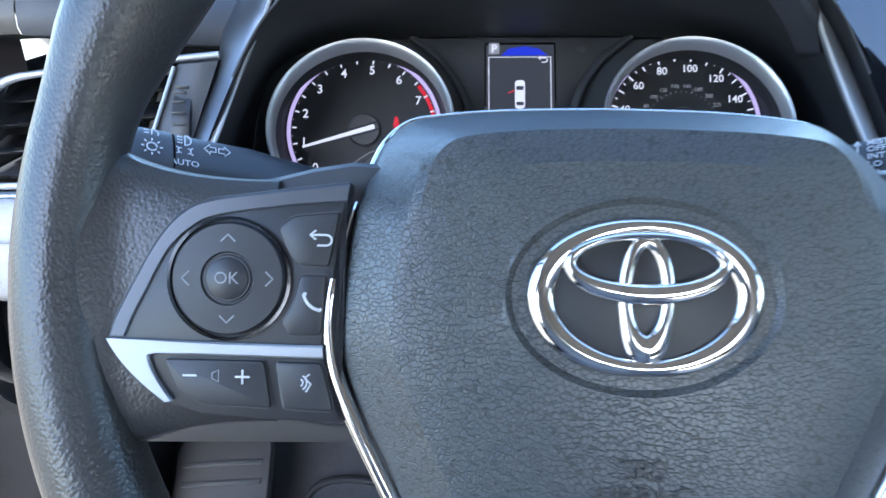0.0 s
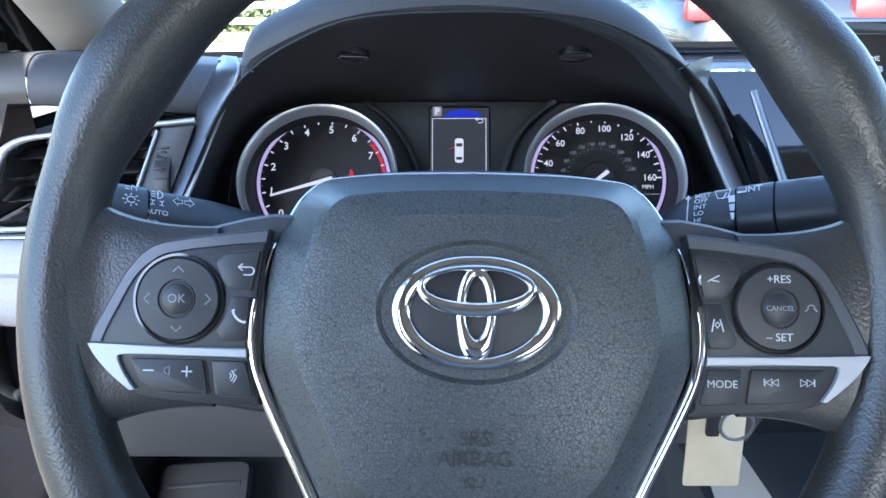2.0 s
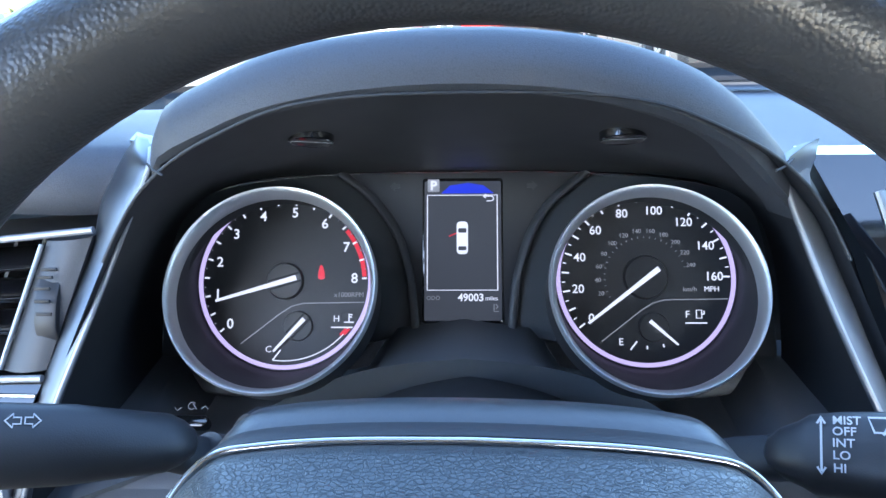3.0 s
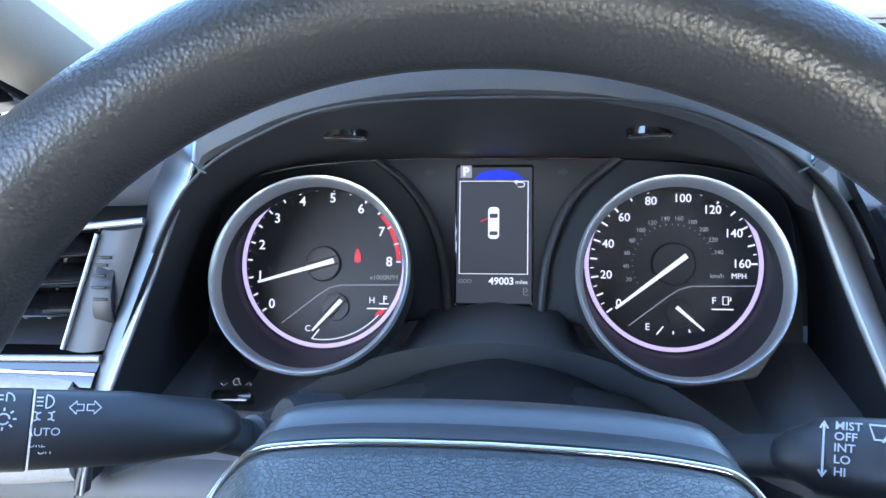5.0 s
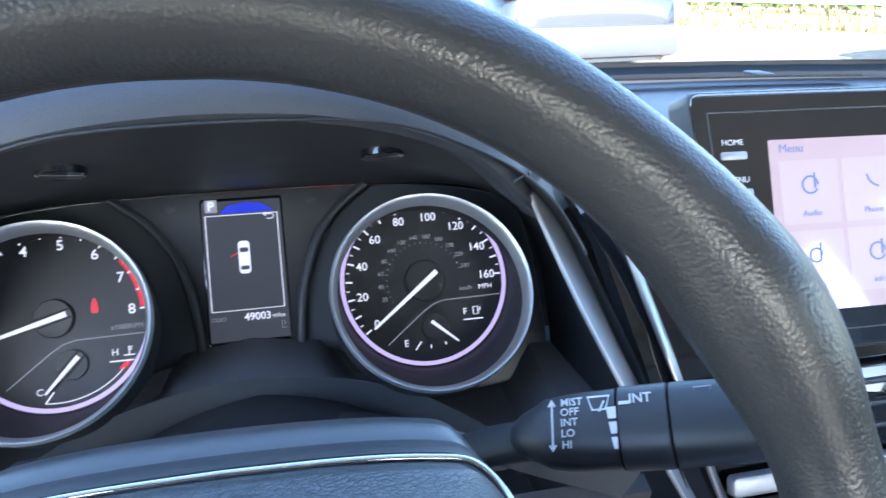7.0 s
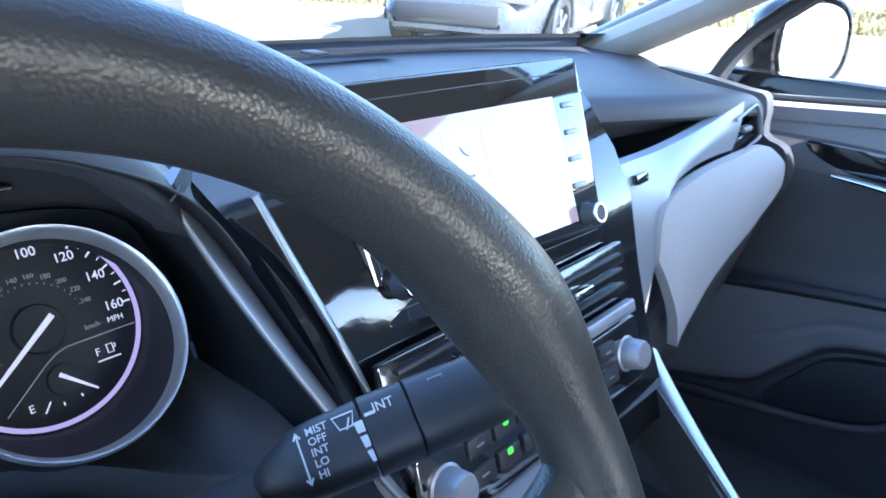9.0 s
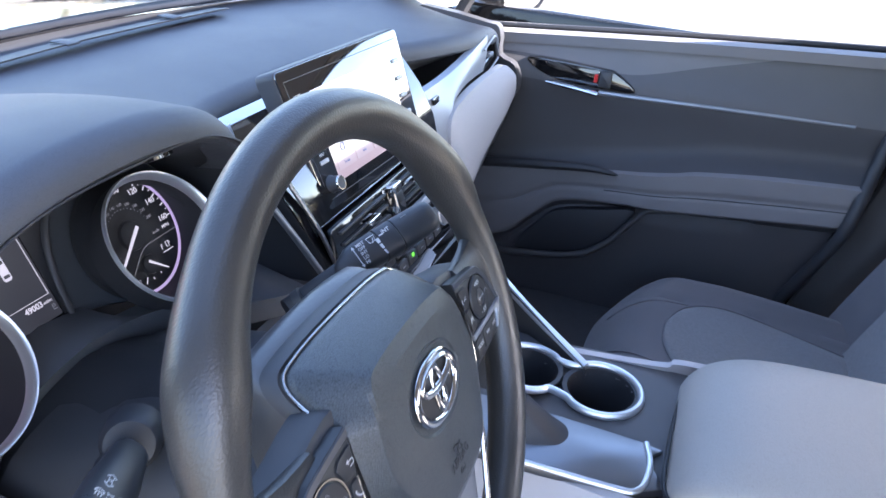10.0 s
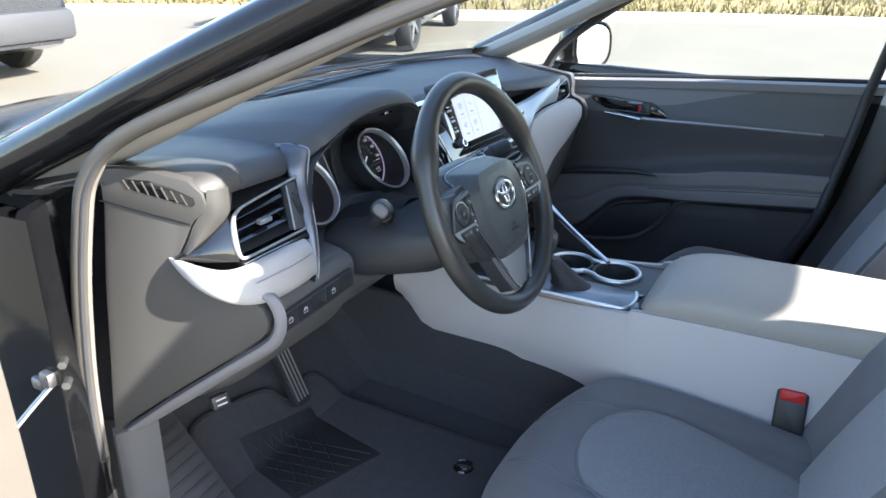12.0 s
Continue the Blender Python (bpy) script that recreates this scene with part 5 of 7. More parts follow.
def stalk(s, base, tip, label):
    S = thing("column_stalk", base, label, "stalk", "column stalks")
    a, b = Vector(base), Vector(tip)
    d = (b - a).normalized()
    L = (b - a).length
    n = Vector((0, -0.62, 0.78))
    n = (n - d * n.dot(d)).normalized()
    v = n.cross(d)
    def row(t, w, h, off=0.0):
        c = a + d * (L * t) + n * off
        w, h = w * 0.80, h * 0.80
        return [c + v * w * math.copysign(abs(math.cos(q)) ** 0.75, math.cos(q)) + n * h * math.copysign(abs(math.sin(q)) ** 0.75, math.sin(q)) for q in [2 * math.pi * k / 24 for k in range(24)]]
    part("neck", surf([row(-0.20, 0.0125, 0.0105, -0.030), row(-0.06, 0.0105, 0.0090, -0.018), row(0.06, 0.0098, 0.0082, -0.009), row(0.22, 0.0100, 0.0080, -0.004)], wrap_u=True, cap=True), SHROUD, S)
    part("collar", tube([a - d * 0.016 - n * 0.020, a - d * 0.013 - n * 0.018, a - d * 0.010 - n * 0.016], 0.0098, 18), DARK, S)
    o = 0.14 if s < 0 else 0.0
    if s < 0:
        part("socket", tube([a - d * 0.050 - n * 0.016, a - d * 0.030 - n * 0.013, a - d * 0.024 - n * 0.012], lambda q: 0.0195 - 0.004 * q ** 3, 20), SHROUD, S, "round black socket on the column")
    t0 = -0.02 if s < 0 else 0.15
    part("arm", surf([row(t0, 0.0020, 0.0016), row(t0 + 0.012, 0.0060, 0.0050), row(t0 + 0.05, 0.0105, 0.0090), row(t0 + 0.10, 0.0136, 0.0115), row(0.28, 0.0164, 0.0135), row(0.36, 0.0178, 0.0144), row(0.505 + o, 0.0185, 0.0148)], wrap_u=True, cap=True), STALK, S)
    part("band", surf([row(0.512 + o, 0.0183, 0.0150), row(0.516 + o, 0.0190, 0.0156), row(0.655 + o, 0.0190, 0.0156), row(0.659 + o, 0.0183, 0.0150)], wrap_u=True, cap=True), STALK, S, "ribbed twist ring")
    part("end_grip", surf([row(0.664 + o, 0.0185, 0.0150), row(0.668 + o, 0.0190, 0.0155), row(0.93, 0.0180, 0.0145), row(0.98, 0.0165, 0.0130), row(1.0, 0.0135, 0.0105)], wrap_u=True, cap=True), STALK, S)
    if s < 0:
        part("end_cap", surf([row(0.995, 0.0128, 0.0098), row(1.012, 0.0126, 0.0096), row(1.020, 0.0105, 0.0080)], wrap_u=True, cap=True), MIDGREY, S, "grey end cap")
    # printing, on the face turned to the driver
    def at(t, c=0.0, lift=0.0152):
        p = a + d * (L * t) + n * lift * 0.80 + v * (c * (1 if s > 0 else -1))
        return axes(p, d * s, n.cross(d * s), n)
    if s > 0:
        for k, w in enumerate(("MIST", "OFF", "INT", "LO", "HI")):
            lettering(w, 0.0040, at(0.36, 0.0, 0.0150) @ Matrix.Translation((-0.0025, 0.0080 - 0.0040 * k, -0.0004 * (k - 2) ** 2 * 0.6)), WHITE, S, align="LEFT", bold=0.01)
        strokes([[(0, 0.0085), (0, -0.0092)], [(-0.0012, 0.0068), (0, 0.0092), (0.0012, 0.0068)], [(-0.0012, -0.0078), (0, -0.0100), (0.0012, -0.0078)]], 0.0007, at(0.36, 0.0, 0.0148) @ Matrix.Translation((-0.0058, 0, -0.0008)), "arrow_mark", WHITE, S)
        strokes([[(-0.0040, 0.0020), (0.0040, 0.0020), (0.0024, -0.0030), (-0.0024, -0.0030), (-0.0040, 0.0020)], [(0.0, -0.0038), (0.002, 0.0002)]], 0.0007, at(0.455, 0, 0.0150) @ Matrix.Translation((0.0005, 0.0070, -0.0002)), "wiper_mark", WHITE, S)
        for k in range(3):
            part("level_mark", plate([(-0.0016 + 0.0006 * k, 0.0045 - 0.0056 * k), (0.0018, 0.0045 - 0.0056 * k), (0.0018, 0.0002 - 0.0056 * k), (-0.0012 + 0.0008 * k, 0.0002 - 0.0056 * k)], 0, 0.0002, 0, at(0.495, 0, 0.0152)), WHITE, S, smooth=False)
        lettering("INT", 0.0050, at(0.575, 0, 0.0162) @ Matrix.Translation((0.001, 0.0068, -0.0006)), WHITE, S, bold=0.01)
        strokes([[(-0.003, 0), (0.001, 0)]], 0.0012, at(0.545, 0, 0.0162) @ Matrix.Translation((0, 0.0055, -0.0004)), "pointer_mark", WHITE, S)
        strokes([[(-0.003, 0.001), (0.003, 0.001), (0.0018, -0.002), (-0.0018, -0.002), (-0.003, 0.001)]], 0.0006, at(0.73, 0, 0.0155) @ Matrix.Translation((0.004, 0.0085, -0.0016)), "washer_mark", GREYPRINT, S)
    else:
        strokes([[(-0.0055, 0), (-0.0030, 0.0026), (-0.0030, 0.0012), (-0.0006, 0.0012), (-0.0006, -0.0012), (-0.0030, -0.0012), (-0.0030, -0.0026), (-0.0055, 0)], [(0.0055, 0), (0.0030, 0.0026), (0.0030, 0.0012), (0.0006, 0.0012), (0.0006, -0.0012), (0.0030, -0.0012), (0.0030, -0.0026), (0.0055, 0)]], 0.0005, at(0.50, 0, 0.0148) @ Matrix.Translation((0, 0.0045, 0)), "turn_mark", WHITE, S)
        lamp = [[(0.0002, 0.0022), (0.0002, -0.0022)] + arc(0.0002, 0, 0.0026, -90, 90, 6), [(-0.0030, 0.0016), (-0.0008, 0.0016)], [(-0.0030, 0.0), (-0.0008, 0.0)], [(-0.0030, -0.0016), (-0.0008, -0.0016)]]
        strokes(lamp, 0.0005, at(0.615, 0, 0.0150) @ Matrix.Translation((0, 0.0068, 0)), "headlamp_mark", WHITE, S)
        strokes([arc(-0.0012, 0, 0.0014, 90, 270, 5), arc(0.0012, 0, 0.0014, -90, 90, 5), [(-0.0034, 0.0018), (-0.002, 0.001)], [(-0.0034, -0.0018), (-0.002, -0.001)], [(0.0034, 0.0018), (0.002, 0.001)], [(0.0034, -0.0018), (0.002, -0.001)]], 0.0005, at(0.615, 0, 0.0150) @ Matrix.Translation((0, 0.0012, 0)), "sidelamp_mark", WHITE, S)
        lettering("AUTO", 0.0042, at(0.615, 0, 0.0150) @ Matrix.Translation((0, -0.0048, -0.0003)), WHITE, S)
        lettering("DRL", 0.0030, at(0.615, 0, 0.0145) @ Matrix.Translation((-0.0015, -0.0090, -0.0013)), WHITE, S)
        lettering("OFF", 0.0030, at(0.615, 0, 0.0145) @ Matrix.Translation((0.0015, -0.0112, -0.0026)), WHITE, S)
        rays = [[(0.0030 * math.cos(q), 0.0030 * math.sin(q)), (0.0042 * math.cos(q), 0.0042 * math.sin(q))] for q in [math.pi * k / 4 for k in range(8)]]
        strokes([arc(0, 0, 0.0020, 0, 330, 10)] + rays, 0.0006, at(0.725, 0, 0.0160), "lamp_mark", WHITE, S)
        strokes(lamp, 0.0005, at(0.725, 0, 0.0158) @ Matrix.Translation((0, 0.0078, -0.0011)), "headlamp_mark", WHITE, S)
    return S


stalk(1, (0.088, 0.135, 0.872), (0.190, 0.079, 0.905), "black wiper stalk with white printing")
stalk(-1, (-0.110, 0.148, 0.864), (-0.209, 0.093, 0.900), "black light stalk with white printing")


# ---- driver's vent and pale pad ----
def side_vent(tl, tr, bl, br, inner, wheel):
    """An air vent in the four-cornered mouth given; inner names the side of the thumbwheel (0 left, 1 right)."""
    tl, tr, bl, br = (Vector(p) for p in (tl, tr, bl, br))
    def at(u, v, d=0.0):
        return bl.lerp(br, u).lerp(tl.lerp(tr, u), v) + Vector((0, d, 0))
    V = thing("air_vent", (tl + br) / 2, "black louvred air vent with a bright chrome frame", "air vent", "dash vents")
    box = [[at(0, 0, 0.004), at(1, 0, 0.004), at(1, 1, 0.004), at(0, 1, 0.004)], [at(0.02, 0.04, 0.055), at(0.98, 0.04, 0.055), at(0.98, 0.96, 0.055), at(0.02, 0.96, 0.055)]]
    bm = surf(box, wrap_u=True)
    bm.faces.new(bm.verts[4:8]) if not bm.verts.ensure_lookup_table() else None
    part("duct", bm, SHROUD, V)
    a, b = (0.03, 0.80) if wheel and inner else ((0.20, 0.97) if wheel else (0.03, 0.97))
    for k in range(3):
        v = 0.24 + 0.26 * k
        rows = [[at(u, v, 0.006 + d) + Vector((0, 0, dz)) for u in (a, (a + b) / 2, b)] for d, dz in ((0, -0.0016), (-0.002, 0.0), (0, 0.0016), (0.018, 0.006), (0.018, 0.003))]
        part("louvre", surf(rows, wrap_v=True), PIANO, V)
    for k in range(6):
        u = a + (b - a) * (k + 0.7) / 6.4
        rows = [[at(u, v, d) + Vector((dx, 0, 0)) for v in (0.05, 0.95)] for d, dx in ((0.026, -0.001), (0.026, 0.001), (0.046, 0.007), (0.046, 0.005))]
        part("vane", surf(rows, wrap_v=True), MIDGREY, V)
    c = at((a + b) / 2, 0.50, 0.0)
    part("slider", block(c.x, c.y, c.z, (br - bl).length * 0.19, 0.010, 0.0075, 0.002), SATIN, V)
    if inner:
        loop = [at(1, 1.06), at(0.6, 1.05), at(0.25, 1.04), at(0.06, 1.0), at(-0.03, 0.82), at(-0.05, 0.45), at(-0.035, 0.10), at(0.04, -0.06), at(0.3, -0.07), at(0.7, -0.06), at(1, -0.05)]
    else:
        loop = [at(0, 1.06), at(0.4, 1.05), at(0.75, 1.04), at(0.94, 1.0), at(1.03, 0.82), at(1.05, 0.45), at(1.035, 0.10), at(0.96, -0.06), at(0.7, -0.07), at(0.3, -0.06), at(0, -0.05)]
    part("frame", tube(crom([p + Vector((0, -0.003, 0)) for p in loop], 6), lambda q: 0.0019 + 0.0026 * math.exp(-((q - 0.5) / 0.17) ** 2), 12, up=(0, 1, 0)), SATIN, V, "polished silver frame")
    if wheel:
        u0, u1 = (0.82, 1.0) if inner else (0.0, 0.18)
        rows = [[at(u, v, -0.001 - 0.003 * math.sin(math.pi * (u - u0) / (u1 - u0))) for u in [u0 + (u1 - u0) * k / 6 for k in range(7)]] for v in (0.0, 0.5, 1.0)]
        part("thumbwheel_panel", solid(rows, (0, 0.010, 0)), DARK, V, "dark grey thumbwheel panel")
        part("panel_edge", tube([at(u0 - 0.01, v, -0.003) for v in (0.02, 0.5, 0.98)], 0.0013, 8), SATIN, V, "slim silver edge")
        c = at((u0 + u1) / 2 + 0.02, 0.46, 0.007)
        wl = part("thumbwheel", lathe([(0.006, -0.0055), (0.0145, -0.0055), (0.0150, -0.0045), (0.0150, 0.0045), (0.0145, 0.0055), (0.006, 0.0055)], axes(c, (0, 1, 0), (0, 0.4, 0.9), (1, 0, 0)) @ Matrix.Diagonal((0.95, 1.35, 1, 1)), 44), BUTTON, V, "ribbed black thumbwheel")
        for k in range(9):
            g = radians(100 + 20 * k)
            part("rib", block(c.x, c.y + 0.0145 * math.cos(g), c.z + 0.0195 * math.sin(g), 0.008, 0.0012, 0.0016, 0.0003), BUTTON, wl)
        # gloss strip under the mouth with a bright line
        rows = [[at(u, v, d) for u in (0.0, 0.33, 0.66, 1.0)] for v, d in ((-0.07, 0.0), (-0.20, -0.004), (-0.28, -0.004))]
        st = part("lower_strip", solid(rows, (0, 0.012, 0)), PIANO, V, "gloss black lower strip")
        part("bright_line", tube([at(u, -0.17, -0.0038) for u in (0.0, 0.33, 0.66, 1.0)], 0.0011, 8), CHROME, st)
    return V


side_vent((-0.325, 0.253, 0.902), (-0.192, 0.254, 0.913), (-0.339, 0.231, 0.848), (-0.212, 0.224, 0.853), 1, True)
side_vent((0.885, 0.250, 0.880), (0.985, 0.262, 0.888), (0.895, 0.246, 0.838), (1.020, 0.262, 0.842), 0, False)


def pale_pad():
    P = thing("dash_pad", (-0.31, 0.2, 0.83), "pale grey leatherette pad with stitching under the driver's vent", "dash pad", "dash pads")
    rows = []
    for (x, y, z), h, b in (((-0.386, 0.312, 0.843), 0.002, 0.002), ((-0.389, 0.285, 0.836), 0.010, 0.007), ((-0.386, 0.250, 0.826), 0.017, 0.011), ((-0.372, 0.222, 0.818), 0.022, 0.013), ((-0.345, 0.208, 0.814), 0.026, 0.015), ((-0.310, 0.204, 0.813), 0.028, 0.016), ((-0.270, 0.204, 0.813), 0.028, 0.016), ((-0.228, 0.208, 0.812), 0.027, 0.014)):
        t = Vector((-1, 0, 0)) if y > 0.24 else (Vector((-0.7, -0.7, 0)) if x < -0.36 else Vector((0, -1, 0)))
        loop = []
        for k in range(20):
            q = 2 * math.pi * k / 20
            loop.append(Vector((x, y, z)) + t * b * math.copysign(abs(math.cos(q)) ** 0.7, math.cos(q)) + Vector((0, 0.25 * h * math.sin(q), 1 * h * math.sin(q))))
        rows.append(loop)
    smooth_rows = list(zip(*[crom(col, 4) for col in zip(*rows)]))
    part("cover", surf(smooth_rows, wrap_u=True, cap=True), PALE, P)
    st = crom([(-0.352, 0.193, 0.823), (-0.310, 0.1885, 0.824), (-0.27, 0.1885, 0.824), (-0.235, 0.194, 0.823)], 6)
    part("seam", tube(st, 0.0009, 6), GREYPRINT, P)
    return P


pale_pad()
gi = thing("vent_wedge", (-0.375, 0.25, 0.86), "gloss black wedge between vent and doorway", "trim wedge")
lo_, hi_ = crom([(-0.388, 0.300, 0.847), (-0.372, 0.262, 0.844), (-0.343, 0.229, 0.842)], 5), crom([(-0.387, 0.298, 0.849), (-0.362, 0.270, 0.873), (-0.333, 0.254, 0.898)], 5)
part("wedge", solid([[p.lerp(q, t) + Vector((-0.004, -0.004, 0)) * math.sin(math.pi * t) for t in (0, 0.25, 0.5, 0.75, 1)] for p, q in zip(lo_, hi_)], (0.008, 0.008, 0)), PIANO, gi)

# switch bank
sb = thing("switch_bank", (-0.22, 0.2, 0.745), "black row of push switches with white marks on the knee panel", "switch panel")
SBM = axes((-0.222, 0.1985, 0.741), (0.995, -0.02, 0.06), (-0.06, 0.03, 1), (0, -1, 0.03))
part("bezel", plate(rrect(0.172, 0.030, 0.003), -0.004, 0.0028, 0.001, SBM), DARK, sb)
for k in range(5):
    b = part("push_switch", plate(rrect(0.031, 0.025, 0.002, cx=-0.0660 + 0.033 * k), 0.0, 0.0042, 0.001, SBM), BUTTON, sb)
    if k < 4 and k != 2:
        strokes([[(-0.004, -0.003), (0.004, -0.003), (0.004, 0.002), (-0.004, 0.002), (-0.004, -0.003)], arc(0, 0.002, 0.003, 0, 180, 6)], 0.0013, SBM @ Matrix.Translation((-0.066 + 0.033 * k, 0, 0.0044)), "switch_mark", WHITE, b)

# ---- centre display and stack ----
SM = axes((0.384, 0.2415, 0.9145), (1, -0.045, 0), (0.0, 0.375, 0.927), (-0.045 * 0.927, -0.927, 0.375))


def display():
    S = thing("touch_display", (0.38, 0.25, 0.92), "free-standing gloss black touch display showing a pink menu", "touch display")
    o = [(-0.134, 0.074), (0.134, 0.074), (0.122, -0.080), (-0.122, -0.080)]
    part("housing", plate(rounded(o, 0.008), -0.022, 0.0, 0.003, SM), DARK, S)
    part("glass_face", plate(rounded([(p[0] * 0.985, p[1] * 0.975) for p in o], 0.007), -0.001, 0.0012, 0.0006, SM), FACE, S, "gloss black glass face")
    strokes([[(-0.115, -0.068), (0.113, -0.068)], [(-0.122, 0.061), (0.122, 0.061)], [(-0.122, 0.061), (-0.115, -0.068)]], 0.0008, SM @ Matrix.Translation((0, 0, 0.0012)), "face_groove", DARK, S)
    sc = part("screen", plate(rrect(0.176, 0.100, 0.001, cx=0.002, cy=-0.006), 0.0008, 0.0016, 0, SM), SCREEN_PINK, S, "lit pink menu screen", smooth=False)
    lettering("Menu", 0.0070, SM @ Matrix.Translation((-0.080, 0.0385, 0.0018)), SCREEN_BLUE, sc, align="LEFT")
    for i, word in enumerate(("Audio", "Phone", "", "Setup", "Info", "")):
        cx, cy = -0.062 + 0.040 * (i % 3), 0.013 - 0.041 * (i // 3)
        t = part("menu_tile", plate(rrect(0.037, 0.037, 0.001, cx=cx, cy=cy), 0.0016, 0.0019, 0, SM), SCREEN_TILE, sc, smooth=False)
        if word:
            lettering(word, 0.0050, SM @ Matrix.Translation((cx, cy - 0.0125, 0.0021)), SCREEN_BLUE, sc)
            strokes([arc(0, 0, 0.005 - 0.001 * (i % 2), 0, 330, 12), [(0.003, -0.002), (0.003, 0.007)]] if i != 1 else [arc(0.006, 0.006, 0.009, 190, 260, 8)], 0.0012, SM @ Matrix.Translation((cx, cy + 0.004, 0.0021)), "tile_mark", SCREEN_BLUE, sc)
    for side in (-1, 1):
        for k, word in enumerate(("HOME", "MENU", "AUDIO", "MAP") if side < 0 else ("PHONE", "", "", "")):
            cx, cy = side * 0.108 + (0.002 * k if side < 0 else -0.002 * k), 0.036 - 0.0215 * k
            b = part("side_key", plate(rrect(0.016, 0.0046, 0.0012, cx=cx, cy=cy), 0.0010, 0.0026, 0.0006, SM), SATIN, S, "thin silver key")
            if word and side < 0:
                lettering(word, 0.0048, SM @ Matrix.Translation((cx, cy + 0.0075, 0.0014)), WHITE, b)
        knob = part("knob", lathe([(0.0, 0.014), (0.0072, 0.014), (0.0080, 0.0130), (0.0086, 0.004), (0.0098, 0.0025), (0.0100, 0.0008)], SM @ Matrix.Translation((side * 0.103, -0.0535, 0)), 36), DARK, S, "knurled black knob with chrome rim")
        part("knob_ring", lathe([(0.0062, 0.0135), (0.0066, 0.0148), (0.0078, 0.0148), (0.0084, 0.0132)], SM @ Matrix.Translation((side * 0.103, -0.0535, 0)), 36, closed=True), CHROME, knob)
    return S


display()


def stack():
    C = thing("centre_stack", (0.39, 0.22, 0.77), "gloss black centre stack with air vents and climate keys", "centre stack")
    rows = [[Vector((x, y, z)) for x in [0.205 + d, 0.26 + d * 0.6, 0.36, 0.46, 0.545, 0.575]] for y, z, d in ((0.285, 0.945, -0.03), (0.245, 0.90, -0.010), (0.222, 0.86, 0.0), (0.205, 0.80, 0.02), (0.185, 0.74, 0.04), (0.165, 0.695, 0.06), (0.155, 0.66, 0.08))]
    part("face", solid(rows, (0, 0.02, 0)), PIANO, C)
    part("side_edge", tube(crom([(0.196, 0.252, 0.935), (0.210, 0.232, 0.89), (0.226, 0.210, 0.84), (0.244, 0.198, 0.79), (0.262, 0.185, 0.745)], 6), 0.004, 10, flat=0.6), BLADE, C)
    VM = axes((0.385, 0.2015, 0.812), (1, 0, 0), (0, 0.30, 0.95), (0, -0.95, 0.30))
    # one wide black mouth, parted by an upright chrome shutter knob
    v = part("vent_mouth", plate(rrect(0.292, 0.044, 0.004), 0.0, 0.005, 0.001, VM), PIANO, C, "gloss black vent mouth")
    for s in (-1, 1):
        for k in range(3):
            part("louvre", plate(rrect(0.112, 0.0030, 0.0008, cx=s * 0.078, cy=-0.013 + 0.013 * k), 0.004, 0.009, 0.0006, VM), BUTTON, v)
        part("slider", plate(rrect(0.026, 0.0065, 0.002, cx=s * 0.066, cy=0.0), 0.007, 0.014, 0.001, VM), CHROME, v, "chrome slider")
    part("shutter_knob", plate(rounded([(-0.012, 0.019), (0.012, 0.019), (0.010, -0.017), (-0.010, -0.017)], 0.003), 0.004, 0.015, 0.002, VM), CHROME, v, "upright chrome shutter knob")
    part("knob_face", plate(rounded([(-0.008, 0.008), (0.008, 0.008), (0.007, -0.005), (-0.007, -0.005)], 0.002), 0.0148, 0.0156, 0.0003, VM), BUTTON, v)
    HM = axes((0.398, 0.182, 0.742), (1, 0, 0), (0, 0.30, 0.95), (0, -0.95, 0.30))
    part("silver_band", plate(rrect(0.285, 0.012, 0.003, cy=0.034), 0.0, 0.007, 0.002, HM), SATIN, C)
    pan = part("climate_panel", plate(rrect(0.285, 0.058, 0.004, cy=-0.004), 0.0, 0.005, 0.001, HM), FACE, C)
    for i in range(2):
        for j in range(7):
            k = part("climate_key", plate(rrect(0.024, 0.014, 0.002, cx=-0.086 + 0.0286 * j, cy=0.010 - 0.022 * i), 0.004, 0.008, 0.001, HM), BUTTON, pan)
            if (i * 7 + j) in (1, 3, 8, 10):
                part("key_lamp", plate(rrect(0.0056, 0.0044, 0.0012, cx=-0.086 + 0.0286 * j, cy=0.0135 - 0.022 * i), 0.0078, 0.0084, 0, HM), GLOW_GREEN, k, "green lit tell-tale", smooth=False)
            else:
                strokes([[(-0.004, 0), (0.004, 0)]], 0.0014, HM @ Matrix.Translation((-0.086 + 0.0286 * j, 0.010 - 0.022 * i, 0.0080)), "key_mark", GREYPRINT, k)
    for s in (-1, 1):
        kn = part("climate_dial", lathe([(0, 0.020), (0.011, 0.020), (0.0125, 0.018), (0.014, 0.004), (0.016, 0.003)], HM @ Matrix.Translation((s * 0.120, -0.004, 0.002)), 36), SATIN, C)
    # lower recess walls down to the console
    rows = [[Vector((x, y, z)) for x in [0.28, 0.35, 0.45, 0.56]] for y, z in ((0.170, 0.66), (0.215, 0.64), (0.225, 0.605), (0.20, 0.59), (0.12, 0.585))]
    part("tray", solid(rows, (0, 0.01, -0.005)), SHROUD, C)
    return C


stack()


